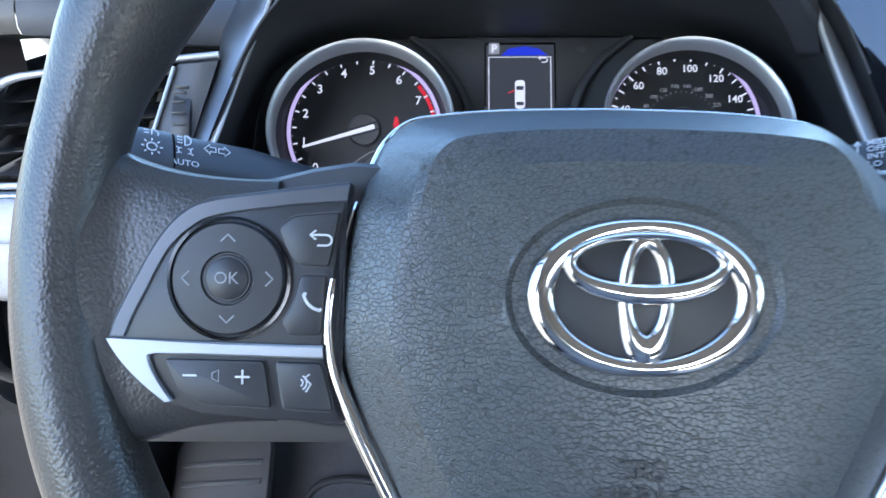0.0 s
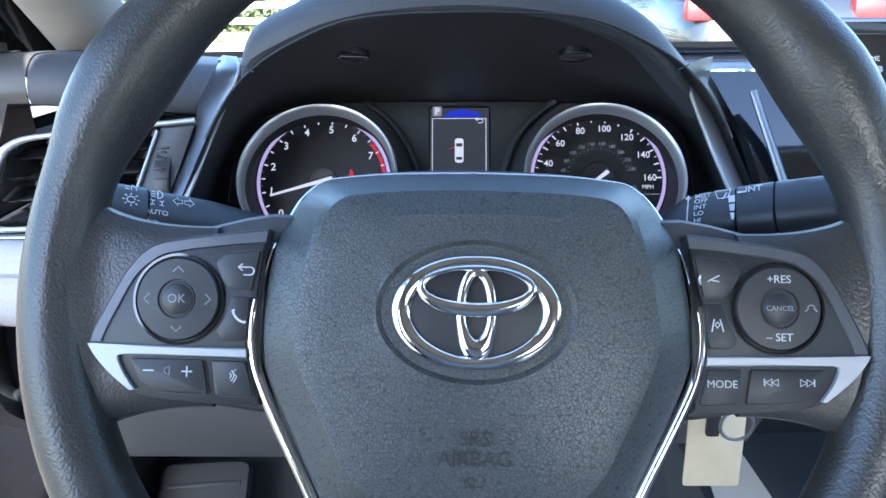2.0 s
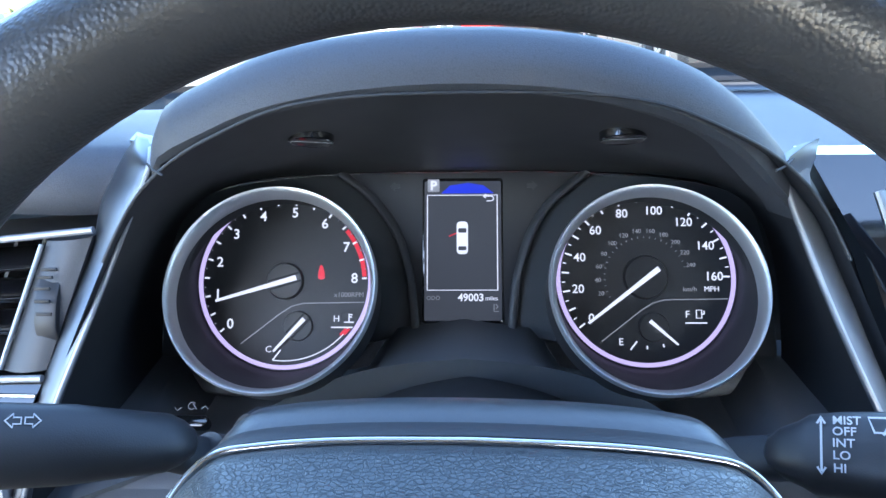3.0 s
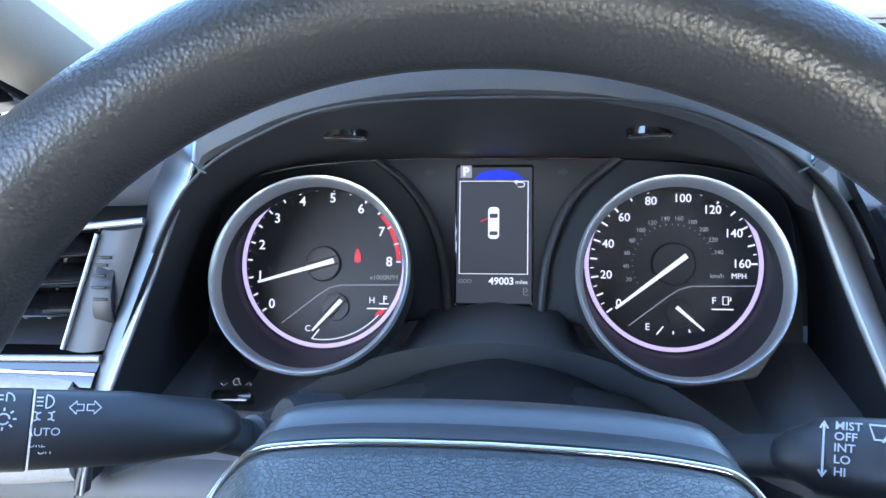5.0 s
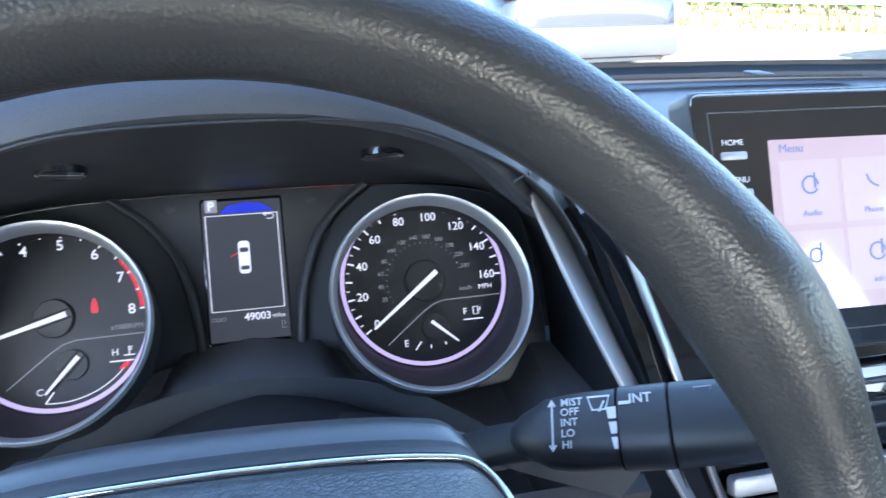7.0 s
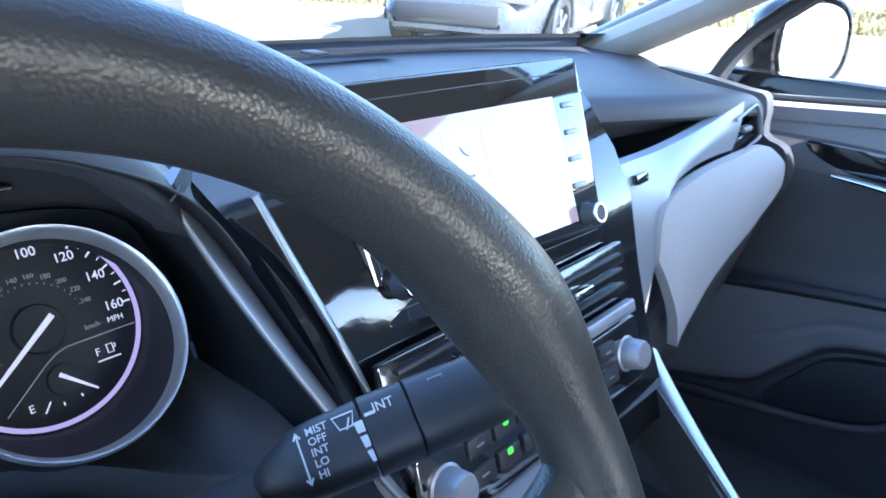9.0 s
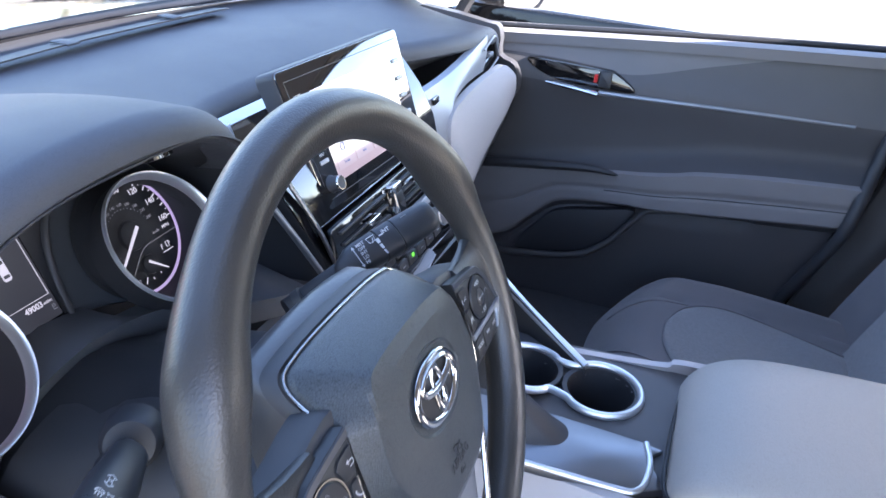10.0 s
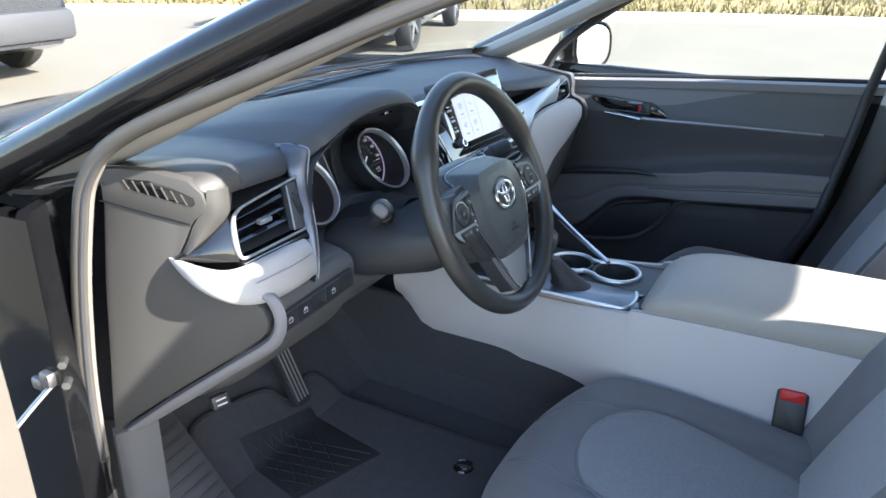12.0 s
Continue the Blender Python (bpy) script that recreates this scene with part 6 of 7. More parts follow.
# ---- passenger side of the dash ----
def passenger_dash():
    P = thing("passenger_fascia", (0.85, 0.25, 0.80), "passenger fascia with a pale blue-silver band and pale pad", "fascia")
    def strip(a, b, mat, name, label, bulge, thick=0.012):
        A, B = crom(a, 8), crom(b, 8)
        rows = []
        for p, q in zip(A, B):
            row = []
            for k in range(9):
                t = k / 8
                w = p.lerp(q, t)
                row.append(w + Vector((0, -bulge * math.sin(math.pi * t), 0)))
            rows.append(row)
        return part(name, solid(rows, (0, thick, 0)), mat, P, label)
    # dark recess under the dash top, then silver band, pale pad, dark glovebox
    strip([(0.52, 0.36, 0.905), (0.65, 0.315, 0.902), (0.80, 0.285, 0.897), (0.93, 0.275, 0.890), (1.08, 0.292, 0.862)], [(0.52, 0.34, 0.84), (0.65, 0.33, 0.868), (0.80, 0.305, 0.872), (0.93, 0.285, 0.870), (1.08, 0.295, 0.85)], DARK, "upper_recess", "dark recess under the dash top", 0.0)
    strip([(0.545, 0.250, 0.878), (0.607, 0.250, 0.878), (0.696, 0.250, 0.879), (0.80, 0.252, 0.886), (0.870, 0.255, 0.893), (0.93, 0.258, 0.899)], [(0.600, 0.205, 0.700), (0.650, 0.218, 0.795), (0.672, 0.226, 0.842), (0.73, 0.234, 0.852), (0.80, 0.240, 0.852), (0.885, 0.246, 0.846)], SATIN, "silver_band", "broad pale blue-silver band tapering to the vent", 0.003)
    strip([(0.640, 0.212, 0.780), (0.656, 0.220, 0.832), (0.74, 0.224, 0.846), (0.86, 0.228, 0.846), (0.968, 0.232, 0.840), (1.030, 0.236, 0.822)], [(0.690, 0.196, 0.668), (0.709, 0.198, 0.683), (0.790, 0.204, 0.720), (0.906, 0.208, 0.750), (1.005, 0.212, 0.782), (1.032, 0.222, 0.795)], PALE, "pale_pad", "pale leatherette pad", 0.008)
    for bx, bz in ((0.628, 0.862), (0.640, 0.838)):
        part("band_key", plate(rrect(0.026, 0.010, 0.002), -0.002, 0.003, 0.001, axes((bx, 0.240, bz), (1, 0.05, 0), (0, 0.25, 0.97), (0.05, -0.97, 0.25))), FACE, P, "small gloss key")
    strip([(0.56, 0.200, 0.70), (0.68, 0.215, 0.705), (0.86, 0.228, 0.750), (1.08, 0.240, 0.765)], [(0.56, 0.24, 0.52), (0.70, 0.27, 0.52), (0.90, 0.28, 0.53), (1.08, 0.30, 0.54)], DARK_WARM, "glovebox_lid", "charcoal glovebox lid", 0.006)
    # end cap at the passenger door
    o = [(0.31, 0.89), (0.276, 0.875), (0.272, 0.83), (0.240, 0.815), (0.226, 0.775), (0.240, 0.735), (0.30, 0.60), (0.5, 0.60), (0.5, 0.88)]
    part("end_cap", plate(crom(o, 3, True), 0.0, 0.03, 0.004, axes((1.082, 0, 0), (0, 1, 0), (0, 0, 1), (1, 0, 0))), DARK, P)
    return P


passenger_dash()


# ---- centre console ----
def console():
    C = thing("centre_console", (0.37, -0.1, 0.3), "pale grey centre console with satin shifter plate", "centre console")
    # side walls
    top = crom([(0.36, 0.590, 0), (0.20, 0.596, 0), (0.02, 0.592, 0), (-0.15, 0.610, 0), (-0.20, 0.624, 0), (-0.52, 0.636, 0), (-1.0, 0.645, 0)], 6)
    for s in (-1, 1):
        rows = []
        for p in top:
            lo = lerp([(-1.0, 0.28), (-0.5, 0.30), (-0.046, 0.44), (0.10, 0.435), (0.27, 0.432), (0.36, 0.515)], p.x)[0]
            w_ = max(0.0, min(1.0, (0.10 - p.x) / 0.32))
            wide = 0.043 * w_ * w_ * (3 - 2 * w_) if s < 0 else 0.0
            rows.append([Vector((XC + s * (0.125 + wide + 0.012 * math.sin(math.pi * t) - 0.010 * (1 - t) ** 3), p.x, p.y + (lo - p.y) * t)) for t in [k / 8 for k in range(9)]])
        part("side_wall", solid(rows, (-s * 0.012, 0, 0)), PALECON, C, "pale grey side wall")
        part("carpet_side", block(XC + s * 0.118, 0.05, 0.38, 0.02, 1.1, 0.24, 0.004), CARPET, C)
    # top deck
    cc = [(0.404, -0.088, 0.043), (0.408, 0.006, 0.039)]
    line = crom([(0.36, 0.592, 0), (0.20, 0.598, 0), (0.02, 0.592, 0), (-0.17, 0.603, 0), (-0.6, 0.62, 0)], 30)
    rows = [[Vector((XC + u, p.x, p.y + 0.004 * (1 - (u / 0.13) ** 2))) for u in [-0.122 + 0.244 * k / 48 for k in range(49)]] for p in line]
    bm = surf(rows)
    bmesh.ops.delete(bm, geom=[f for f in bm.faces if any((f.calc_center_median().xy - Vector((x, y))).length < r for x, y, r in cc)], context="FACES")
    part("deck", bm, MIDGREY, C, "grey console deck")
    DM = axes((0.292, 0.005, 0.601), (1, 0, 0), (0, 1, -0.03), (0, 0.03, 1))
    o = [(-0.046, -0.155), (0.010, -0.162), (0.036, -0.150), (0.036, 0.16), (-0.046, 0.19)]
    plate_ob = part("shifter_plate", plate(crom(o, 3, True), -0.004, 0.006, 0.002, DM), BLADE, C, "smoky satin shifter plate")
    part("plate_edge", tube([DM @ Vector((p.x, p.y, 0.006)) for p in crom([(-0.048, 0.19, 0), (-0.049, 0.02, 0), (-0.049, -0.12, 0), (-0.042, -0.158, 0), (0.0, -0.166, 0), (0.034, -0.158, 0)], 6)], 0.0035, 8), RING, C, "bright silver edge")
    # cup holders
    for x, y, r in cc:
        m = axes((x, y, 0.605), (1, 0, 0), (0, 1, 0), (0, 0, 1))
        cup = part("cup_holder", lathe([(0.0, -0.075), (r * 0.86, -0.075), (r * 0.95, -0.02), (r, 0.0015), (r + 0.004, 0.0030)], m, 48), SHROUD, C, "deep black cup holder")
    (x0, y0, r0), (x1, y1, r1) = cc
    o = [(x0 + (r0 + 0.007) * math.cos(radians(a)), y0 + (r0 + 0.007) * math.sin(radians(a))) for a in range(132, 409, 12)]
    o += [(x1 + (r1 + 0.007) * math.cos(radians(a)), y1 + (r1 + 0.007) * math.sin(radians(a))) for a in range(-48, 229, 12)]
    loop = crom([(a, b, 0.6085) for a, b in o], 3, True)
    part("cup_frame", tube(loop, 0.0046, 10, closed=True, flat=1.2), RING, C, "bright silver frame round both cup holders")
    for x, y, r in cc:
        m = axes((x, y, 0.605), (1, 0, 0), (0, 1, 0), (0, 0, 1))
        part("cup_lip", lathe([(r - 0.001, -0.002), (r - 0.001, 0.0035), (r + 0.005, 0.0040), (r + 0.006, -0.003)], m, 48, closed=True), SHROUD, C)
    # leg trim from the dash
    part("leg_trim", tube(crom([(0.600, 0.19, 0.700), (0.560, 0.13, 0.672), (0.500, 0.04, 0.640), (0.438, -0.062, 0.612)], 8), lambda q: 0.0085 - 0.003 * q, 10), RING, C, "thin silver leg trim")
    rows = [[Vector((0.59 - 0.15 * t + d * 0.02, 0.19 - 0.25 * t, 0.695 - 0.083 * t - d * 0.095 * (1 - 0.5 * t))) for d in (0, 0.5, 1)] for t in [k / 6 for k in range(7)]]
    part("leg_panel", solid(rows, (-0.01, -0.004, 0)), DARK_WARM, C)
    return C


console()

gs = thing("gear_selector", (0.305, -0.01, 0.61), "black automatic gear selector with leather boot", "gear lever")
rows = []
for k in range(8):
    t = k / 7
    rx, ry = 0.032 - 0.020 * t ** 0.7, 0.046 - 0.032 * t ** 0.7
    rows.append([Vector((0.302 + rx * math.cos(a) * (1 + 0.05 * math.cos(6 * a + 3 * t)), -0.030 + 0.045 * t + ry * math.sin(a), 0.605 + 0.052 * t)) for a in [2 * math.pi * j / 32 for j in range(32)]])
part("boot", surf(rows, wrap_u=True, cap=True), SHROUD, gs, "pleated leather boot")
rows = []
for z, rx, ry in ((0.650, 0.011, 0.013), (0.668, 0.015, 0.020), (0.690, 0.018, 0.026), (0.706, 0.017, 0.025), (0.714, 0.012, 0.018)):
    rows.append([Vector((0.302 + rx * math.cos(a), 0.035 + ry * math.sin(a), z)) for a in [2 * math.pi * j / 24 for j in range(24)]])
part("knob", surf(rows, wrap_u=True, cap=True), DARK, gs)

ar = thing("armrest", (0.35, -0.42, 0.62), "pale leatherette armrest lid on the console, softly padded", "armrest")
rows = []
for y, w0, w1, z1 in ((-0.180, 0.252, 0.440, 0.628), (-0.190, 0.236, 0.455, 0.645), (-0.215, 0.228, 0.470, 0.664), (-0.26, 0.226, 0.480, 0.677), (-0.34, 0.225, 0.484, 0.684), (-0.48, 0.225, 0.486, 0.690), (-0.66, 0.225, 0.486, 0.694), (-0.72, 0.232, 0.48, 0.69)):
    cx, hw, z0 = (w0 + w1) / 2, (w1 - w0) / 2, 0.606 + 0.018 * (-y - 0.18)
    loop = []
    for k in range(32):
        q = 2 * math.pi * k / 32
        c, s_ = math.cos(q), math.sin(q)
        loop.append(Vector((cx + hw * math.copysign(abs(c) ** 0.45, c), y, (z0 + z1) / 2 + (z1 - z0) / 2 * math.copysign(abs(s_) ** 0.6, s_))))
    rows.append(loop)
part("lid", surf(list(zip(*[crom(c, 4) for c in zip(*rows)])), wrap_u=True, cap=True), ARMTOP, ar)
part("lid_gap", tube(crom([(0.450, -0.186, 0.621), (0.32, -0.176, 0.619), (0.235, -0.190, 0.620), (0.2275, -0.30, 0.622), (0.2265, -0.5, 0.627), (0.2265, -0.70, 0.630)], 6), 0.0025, 6), SHROUD, ar)


# ---- seats ----
def seat(x, y, name_label, lift=0.0):
    S = thing("front_seat", (x, y - 0.25, 0.3), name_label, "car seat", "front seats")
    # cushion: a grid with side bolsters, rolled over at the front and the sides
    def top(u, t):
        k = abs(u)
        z = 0.468 + lift - 0.028 * t + 0.032 * max(0, (k - 0.42) / 0.58) ** 1.4 * (0.3 + 0.7 * min(1, t / 0.4))
        z -= 0.105 * (max(0, k - 0.74) / 0.26) ** 2.6
        if t < 0.26:
            z -= 0.100 * (1 - t / 0.26) ** 2.4
        return z
    NX, NY = 40, 40
    rows = []
    for j in range(NY + 1):
        t = (j / NY) ** 1.35
        row = []
        for i in range(NX + 1):
            u = i / NX * 2 - 1
            front = 0.085 * abs(u) ** 3.2
            groove = math.exp(-((abs(u) - (0.46 + 0.16 * t)) / 0.025) ** 2) * min(1, max(0, (t - 0.04) / 0.1))
            row.append(Vector((x + u * (0.232 + 0.012 * math.sin(math.pi * t)), y - 0.015 - front + (-0.50 + front) * t, top(u, t) - 0.005 * groove)))
        rows.append(row)
    part("cushion", solid(rows, (0, 0, -0.10)), FABRIC, S, "dark grey fabric cushion")
    # lighter insert
    o = []
    ins = [(-0.080, -0.500), (-0.115, -0.36), (-0.130, -0.25), (-0.105, -0.185), (-0.050, -0.155), (0.0, -0.150), (0.050, -0.155), (0.105, -0.185), (0.130, -0.25), (0.115, -0.36), (0.080, -0.500)]
    def zc(u, yy):
        return top(u / 0.240, max(0.0, (y - 0.015 - yy) / 0.50))
    cl = crom([(a, b, 0) for a, b in ins], 4)
    mid = len(cl) // 2
    rows = []
    for k in range(mid + 1):
        p, q = cl[k], cl[len(cl) - 1 - k]
        rows.append([Vector((x + p.x + (q.x - p.x) * t, y + p.y + (q.y - p.y) * t, zc(p.x + (q.x - p.x) * t, y + p.y) + 0.0045 - 0.004 * (abs(2 * t - 1) ** 6))) for t in [i / 12 for i in range(13)]])
    part("insert", solid(rows, (0, 0, -0.012)), FABRIC_IN, S, "lighter heathered grey fabric insert")
    part("piping", tube([Vector((x + p.x, y + p.y, zc(p.x, y + p.y) + 0.0015)) for p in cl], 0.0025, 6), FABRIC, S)
    for k in (-1, 1):
        seam = crom([(k * 0.112, -0.190, 0), (k * 0.100, -0.130, 0), (k * 0.080, -0.080, 0), (k * 0.062, -0.045, 0)], 6)
        part("seam", tube([Vector((x + p.x, y + p.y, zc(p.x, y + p.y) + 0.0004)) for p in seam], 0.0016, 6), FABRIC, S)
    # backrest
    rows = []
    for j in range(19):
        t = j / 18
        row = []
        for i in range(25):
            s = i / 24 * 2 - 1
            hw = 0.235 + 0.022 * math.sin(math.pi * min(1, t * 1.1)) - 0.06 * max(0, t - 0.75) / 0.25
            bol = 0.055 * max(0, (abs(s) - 0.5) / 0.5) ** 1.4 * (1 - 0.5 * t)
            edge = max(0, abs(s) - 0.88) / 0.12
            row.append(Vector((x + s * hw, y - 0.47 - 0.28 * t + bol - 0.07 * edge ** 2 + 0.02 * math.sin(math.pi * t), 0.42 + 0.62 * t - 0.02 * edge ** 2)))
        rows.append(row)
    part("backrest", solid(rows, (0, -0.09, 0.0)), FABRIC, S)
    rows = [[Vector((x + (i / 8 * 2 - 1) * (0.10 + 0.02 * math.sin(3 * t)), y - 0.462 - 0.28 * t + 0.022 * math.sin(math.pi * t) + 0.004, 0.44 + 0.55 * t)) for i in range(9)] for t in [k / 10 for k in range(11)]]
    part("back_insert", solid(rows, (0, -0.02, 0)), FABRIC_IN, S)
    part("headrest", block(x, y - 0.80, 1.13, 0.26, 0.09, 0.17, 0.035, 4), FABRIC, S)
    for s in (-1, 1):
        part("headrest_post", tube([(x + s * 0.06, y - 0.77, 0.98), (x + s * 0.06, y - 0.79, 1.08)], 0.006, 10), STEEL, S)
    part("base", block(x, y - 0.26, 0.335, 0.40, 0.42, 0.10, 0.02), DARK, S)
    return S


seat(-0.012, -0.022, "grey fabric driver's seat with a lighter insert", 0.034)
seat(0.815, -0.010, "grey fabric passenger seat with a lighter insert")

bk = thing("belt_buckle", (0.21, -0.462, 0.49), "black seat belt buckle with a red release button", "belt buckle")
BM_ = axes((0.203, -0.462, 0.508), (0, -1, 0.05), (0.25, 0.05, 1), (-1, 0, 0.25))
part("body", plate(rrect(0.050, 0.090, 0.006, cy=0.003), -0.014, 0.012, 0.004, BM_), BUTTON, bk)
part("release_button", plate(rrect(0.040, 0.019, 0.003, cy=0.040), 0.0, 0.0145, 0.003, BM_), RED, bk, "red release button")


# ---- passenger door ----
def passenger_door():
    D = thing("door_1", (1.2, -0.1, 0.3), "closed passenger door, dark upper with grey armrest and chrome pull", "car door", kind="structure")
    X0 = 1.150
    ys = [0.42 - 0.96 * k / 80 for k in range(81)]
    def belt(y):
        return curve1(((-0.55, 0.9285), (-0.484, 0.924), (-0.086, 0.895), (0.278, 0.863), (0.45, 0.85)), y)
    def swoop(y):
        return min(belt(y) - 0.003, curve1(((-0.55, 0.922), (-0.485, 0.918), (-0.33, 0.904), (-0.143, 0.858), (0.015, 0.817), (0.141, 0.826), (0.277, 0.826), (0.45, 0.82)), y))
    def strip(y):
        return curve1(((-0.55, 0.797), (-0.405, 0.792), (-0.187, 0.784), (0.07, 0.774), (0.178, 0.779), (0.45, 0.775)), y)
    def arm_top(y):
        return curve1(((-0.55, 0.695), (-0.433, 0.688), (-0.291, 0.675), (-0.157, 0.656), (-0.107, 0.643), (0.027, 0.618), (0.353, 0.557), (0.45, 0.545)), y)
    def arm_low(y):
        return curve1(((-0.55, 0.612), (-0.426, 0.598), (-0.118, 0.560), (-0.02, 0.552), (0.11, 0.525), (0.17, 0.475), (0.23, 0.415), (0.348, 0.378), (0.45, 0.36)), y)
    def depth(y, z):
        t, l = arm_top(y), arm_low(y)
        d = 0.010 * math.exp(-((z - strip(y)) / 0.045) ** 2)
        if z > 0.80:
            d -= 0.014 * min(1, (z - 0.80) / 0.10)
        out = 0.055 * min(1, max(0.40, (0.25 - y) / 0.3))
        if l - 0.02 < z <= t:
            e = min(1, (z - l + 0.02) / 0.03)
            d += out * (e * e * (3 - 2 * e)) - 0.004 * math.exp(-((z - (t + l) / 2) / 0.006) ** 2)
        elif t < z < t + 0.05:
            e = 1 - (z - t) / 0.05
            d += out * e ** 2.5
        if z < l - 0.02:
            d += 0.012 * max(0, 1 - (l - z) / 0.25)
        return X0 - d
    def rear(z):
        return curve1(((0.2, -0.322), (0.25, -0.333), (0.399, -0.373), (0.58, -0.434), (0.81, -0.475), (0.917, -0.489), (1.10, -0.518)), z)
    def band(z0f, z1f, n, mat, name, label):
        rows = []
        for y in ys:
            a, b = z0f(y), z1f(y)
            rows.append([Vector((depth(y, a + (b - a) * k / n), max(y, rear(a + (b - a) * k / n)), a + (b - a) * k / n)) for k in range(n + 1)])
        part(name, surf(rows), mat, D, label)
    # the rail's paler grey also carries the sun's sheen along the door top
    band(swoop, belt, 8, GREYPL, "belt_rail", "upper belt rail, grey with the sun's sheen in its colour")
    band(strip, swoop, 10, DOORDARK, "upper_panel", "dark upper panel")
    band(lambda y: arm_top(y) + 0.004, strip, 16, DOORMID, "middle_panel", "soft charcoal middle panel")
    band(arm_low, lambda y: arm_top(y) + 0.004, 20, ARMGREY, "armrest", "grey padded armrest")
    band(lambda y: 0.26, arm_low, 16, DOORMID, "lower_panel", "dark lower panel with a pocket")
    rows = [[Vector((X0 + k * 0.05, y, belt(y) + 0.004 * math.sin(math.pi * k))) for k in (0, 0.15, 0.5, 1)] for y in ys]
    part("belt_ledge", solid(rows, (0, 0, -0.02)), GREYPL, D)
    part("window_seal", tube([Vector((X0 + 0.050, y, belt(y) + 0.006)) for y in ys[::4]], 0.006, 8), SHROUD, D)
    part("chrome_strip", tube([Vector((depth(y, strip(y)) - 0.002, y, strip(y))) for y in [0.07 - 0.475 * k / 24 for k in range(25)]], lambda q: 0.0055 - 0.0025 * q, 8), SATIN, D, "slim satin chrome strip")
    side = axes((X0 - 0.006, 0, 0), (0, 1, 0), (0, 0, 1), (-1, 0, 0))
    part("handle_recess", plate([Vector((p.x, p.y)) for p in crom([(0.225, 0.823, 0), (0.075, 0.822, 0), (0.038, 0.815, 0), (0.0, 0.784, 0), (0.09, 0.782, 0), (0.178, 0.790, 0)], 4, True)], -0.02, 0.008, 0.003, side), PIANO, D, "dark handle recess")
    part("door_handle", tube(crom([(X0 - 0.018, 0.180, 0.781), (X0 - 0.026, 0.13, 0.780), (X0 - 0.028, 0.070, 0.775)], 6), lambda q: 0.006 + 0.004 * q, 10, flat=0.6), CHROME, D, "chrome pull handle")
    lk = part("lock_tab", plate(rrect(0.026, 0.034, 0.003, cx=0.062, cy=0.803), 0.0, 0.014, 0.003, side), DARK, D)
    part("lock_mark", plate(rrect(0.007, 0.016, 0.001, cx=0.080, cy=0.803), 0.0, 0.0155, 0, side), RED, lk, smooth=False)
    # map pocket with its rolled rail
    o = [(0.199, 0.388), (0.160, 0.455), (0.115, 0.500), (0.03, 0.522), (-0.049, 0.538), (-0.030, 0.490), (0.0, 0.452), (0.056, 0.415), (0.12, 0.396)]
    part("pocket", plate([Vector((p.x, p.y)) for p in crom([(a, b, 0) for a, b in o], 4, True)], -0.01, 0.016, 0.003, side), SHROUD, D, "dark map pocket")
    part("pocket_rail", tube(crom([(1.125, 0.40, 0.352), (1.120, 0.25, 0.372), (1.116, 0.071, 0.405), (1.116, -0.003, 0.452), (1.114, -0.052, 0.520), (1.112, -0.09, 0.556), (1.112, -0.25, 0.580), (1.112, -0.42, 0.600)], 8), lambda q: 0.009 - 0.004 * q, 10), DARK_WARM, D)
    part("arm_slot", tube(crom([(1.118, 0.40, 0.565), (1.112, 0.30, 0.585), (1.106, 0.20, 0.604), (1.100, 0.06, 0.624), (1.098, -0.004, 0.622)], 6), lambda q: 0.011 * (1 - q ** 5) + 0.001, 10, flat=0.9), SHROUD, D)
    part("arm_seam", tube([Vector((depth(y, arm_low(y) + 0.45 * (arm_top(y) - arm_low(y))) - 0.001, y, arm_low(y) + 0.45 * (arm_top(y) - arm_low(y)))) for y in [0.02 - 0.46 * k / 24 for k in range(25)]], 0.0012, 6), SHROUD, D)
    part("outer_skin", block(1.245, -0.08, 0.60, 0.03, 1.0, 0.60, 0.012), PAINT, D)
    # window frame
    fr = crom([(1.185, 0.40, 0.875), (1.165, 0.33, 0.97), (1.11, 0.12, 1.12), (1.06, -0.06, 1.21), (1.045, -0.3, 1.27), (1.045, -0.54, 1.285)], 6)
    part("window_frame", tube(fr, 0.014, 8), DARK, D)
    part("rear_frame", tube(crom([(1.120, -0.33, 0.25), (1.118, -0.37, 0.399), (1.086, -0.431, 0.58), (1.090, -0.446, 0.65), (1.120, -0.458, 0.72), (1.138, -0.472, 0.81), (1.150, -0.486, 0.917), (1.115, -0.515, 1.10), (1.050, -0.54, 1.285)], 8), 0.013, 10), SHROUD, D, "black door seal")
    return D


passenger_door()
bpt = thing("pillar_lining", (1.17, -0.62, 0.7), "dark b-pillar lining with a pale upper part beside the door", "pillar lining", kind="structure")
def lining_row(z):
    y = curve1(((0.2, -0.335), (0.399, -0.385), (0.58, -0.446), (0.81, -0.487), (0.917, -0.500), (1.10, -0.53), (1.30, -0.555)), z)
    dx = 0.13 * max(0, z - 0.92) / 0.38
    return [Vector((1.150 - dx - 0.030 * math.sin(math.pi * min(1, t * 1.2)) , y - (0.02 + 0.17 * t), z)) for t in (0, 0.1, 0.25, 0.5, 0.75, 1.0)]
part("lower_lining", solid([lining_row(0.22 + 0.66 * k / 10) for k in range(11)], (0.02, 0, 0)), DARK_WARM, bpt)
part("upper_lining", solid([lining_row(0.884 + 0.42 * k / 8) for k in range(9)], (0.02, 0, 0)), PALECON, bpt, "pale upper pillar trim")

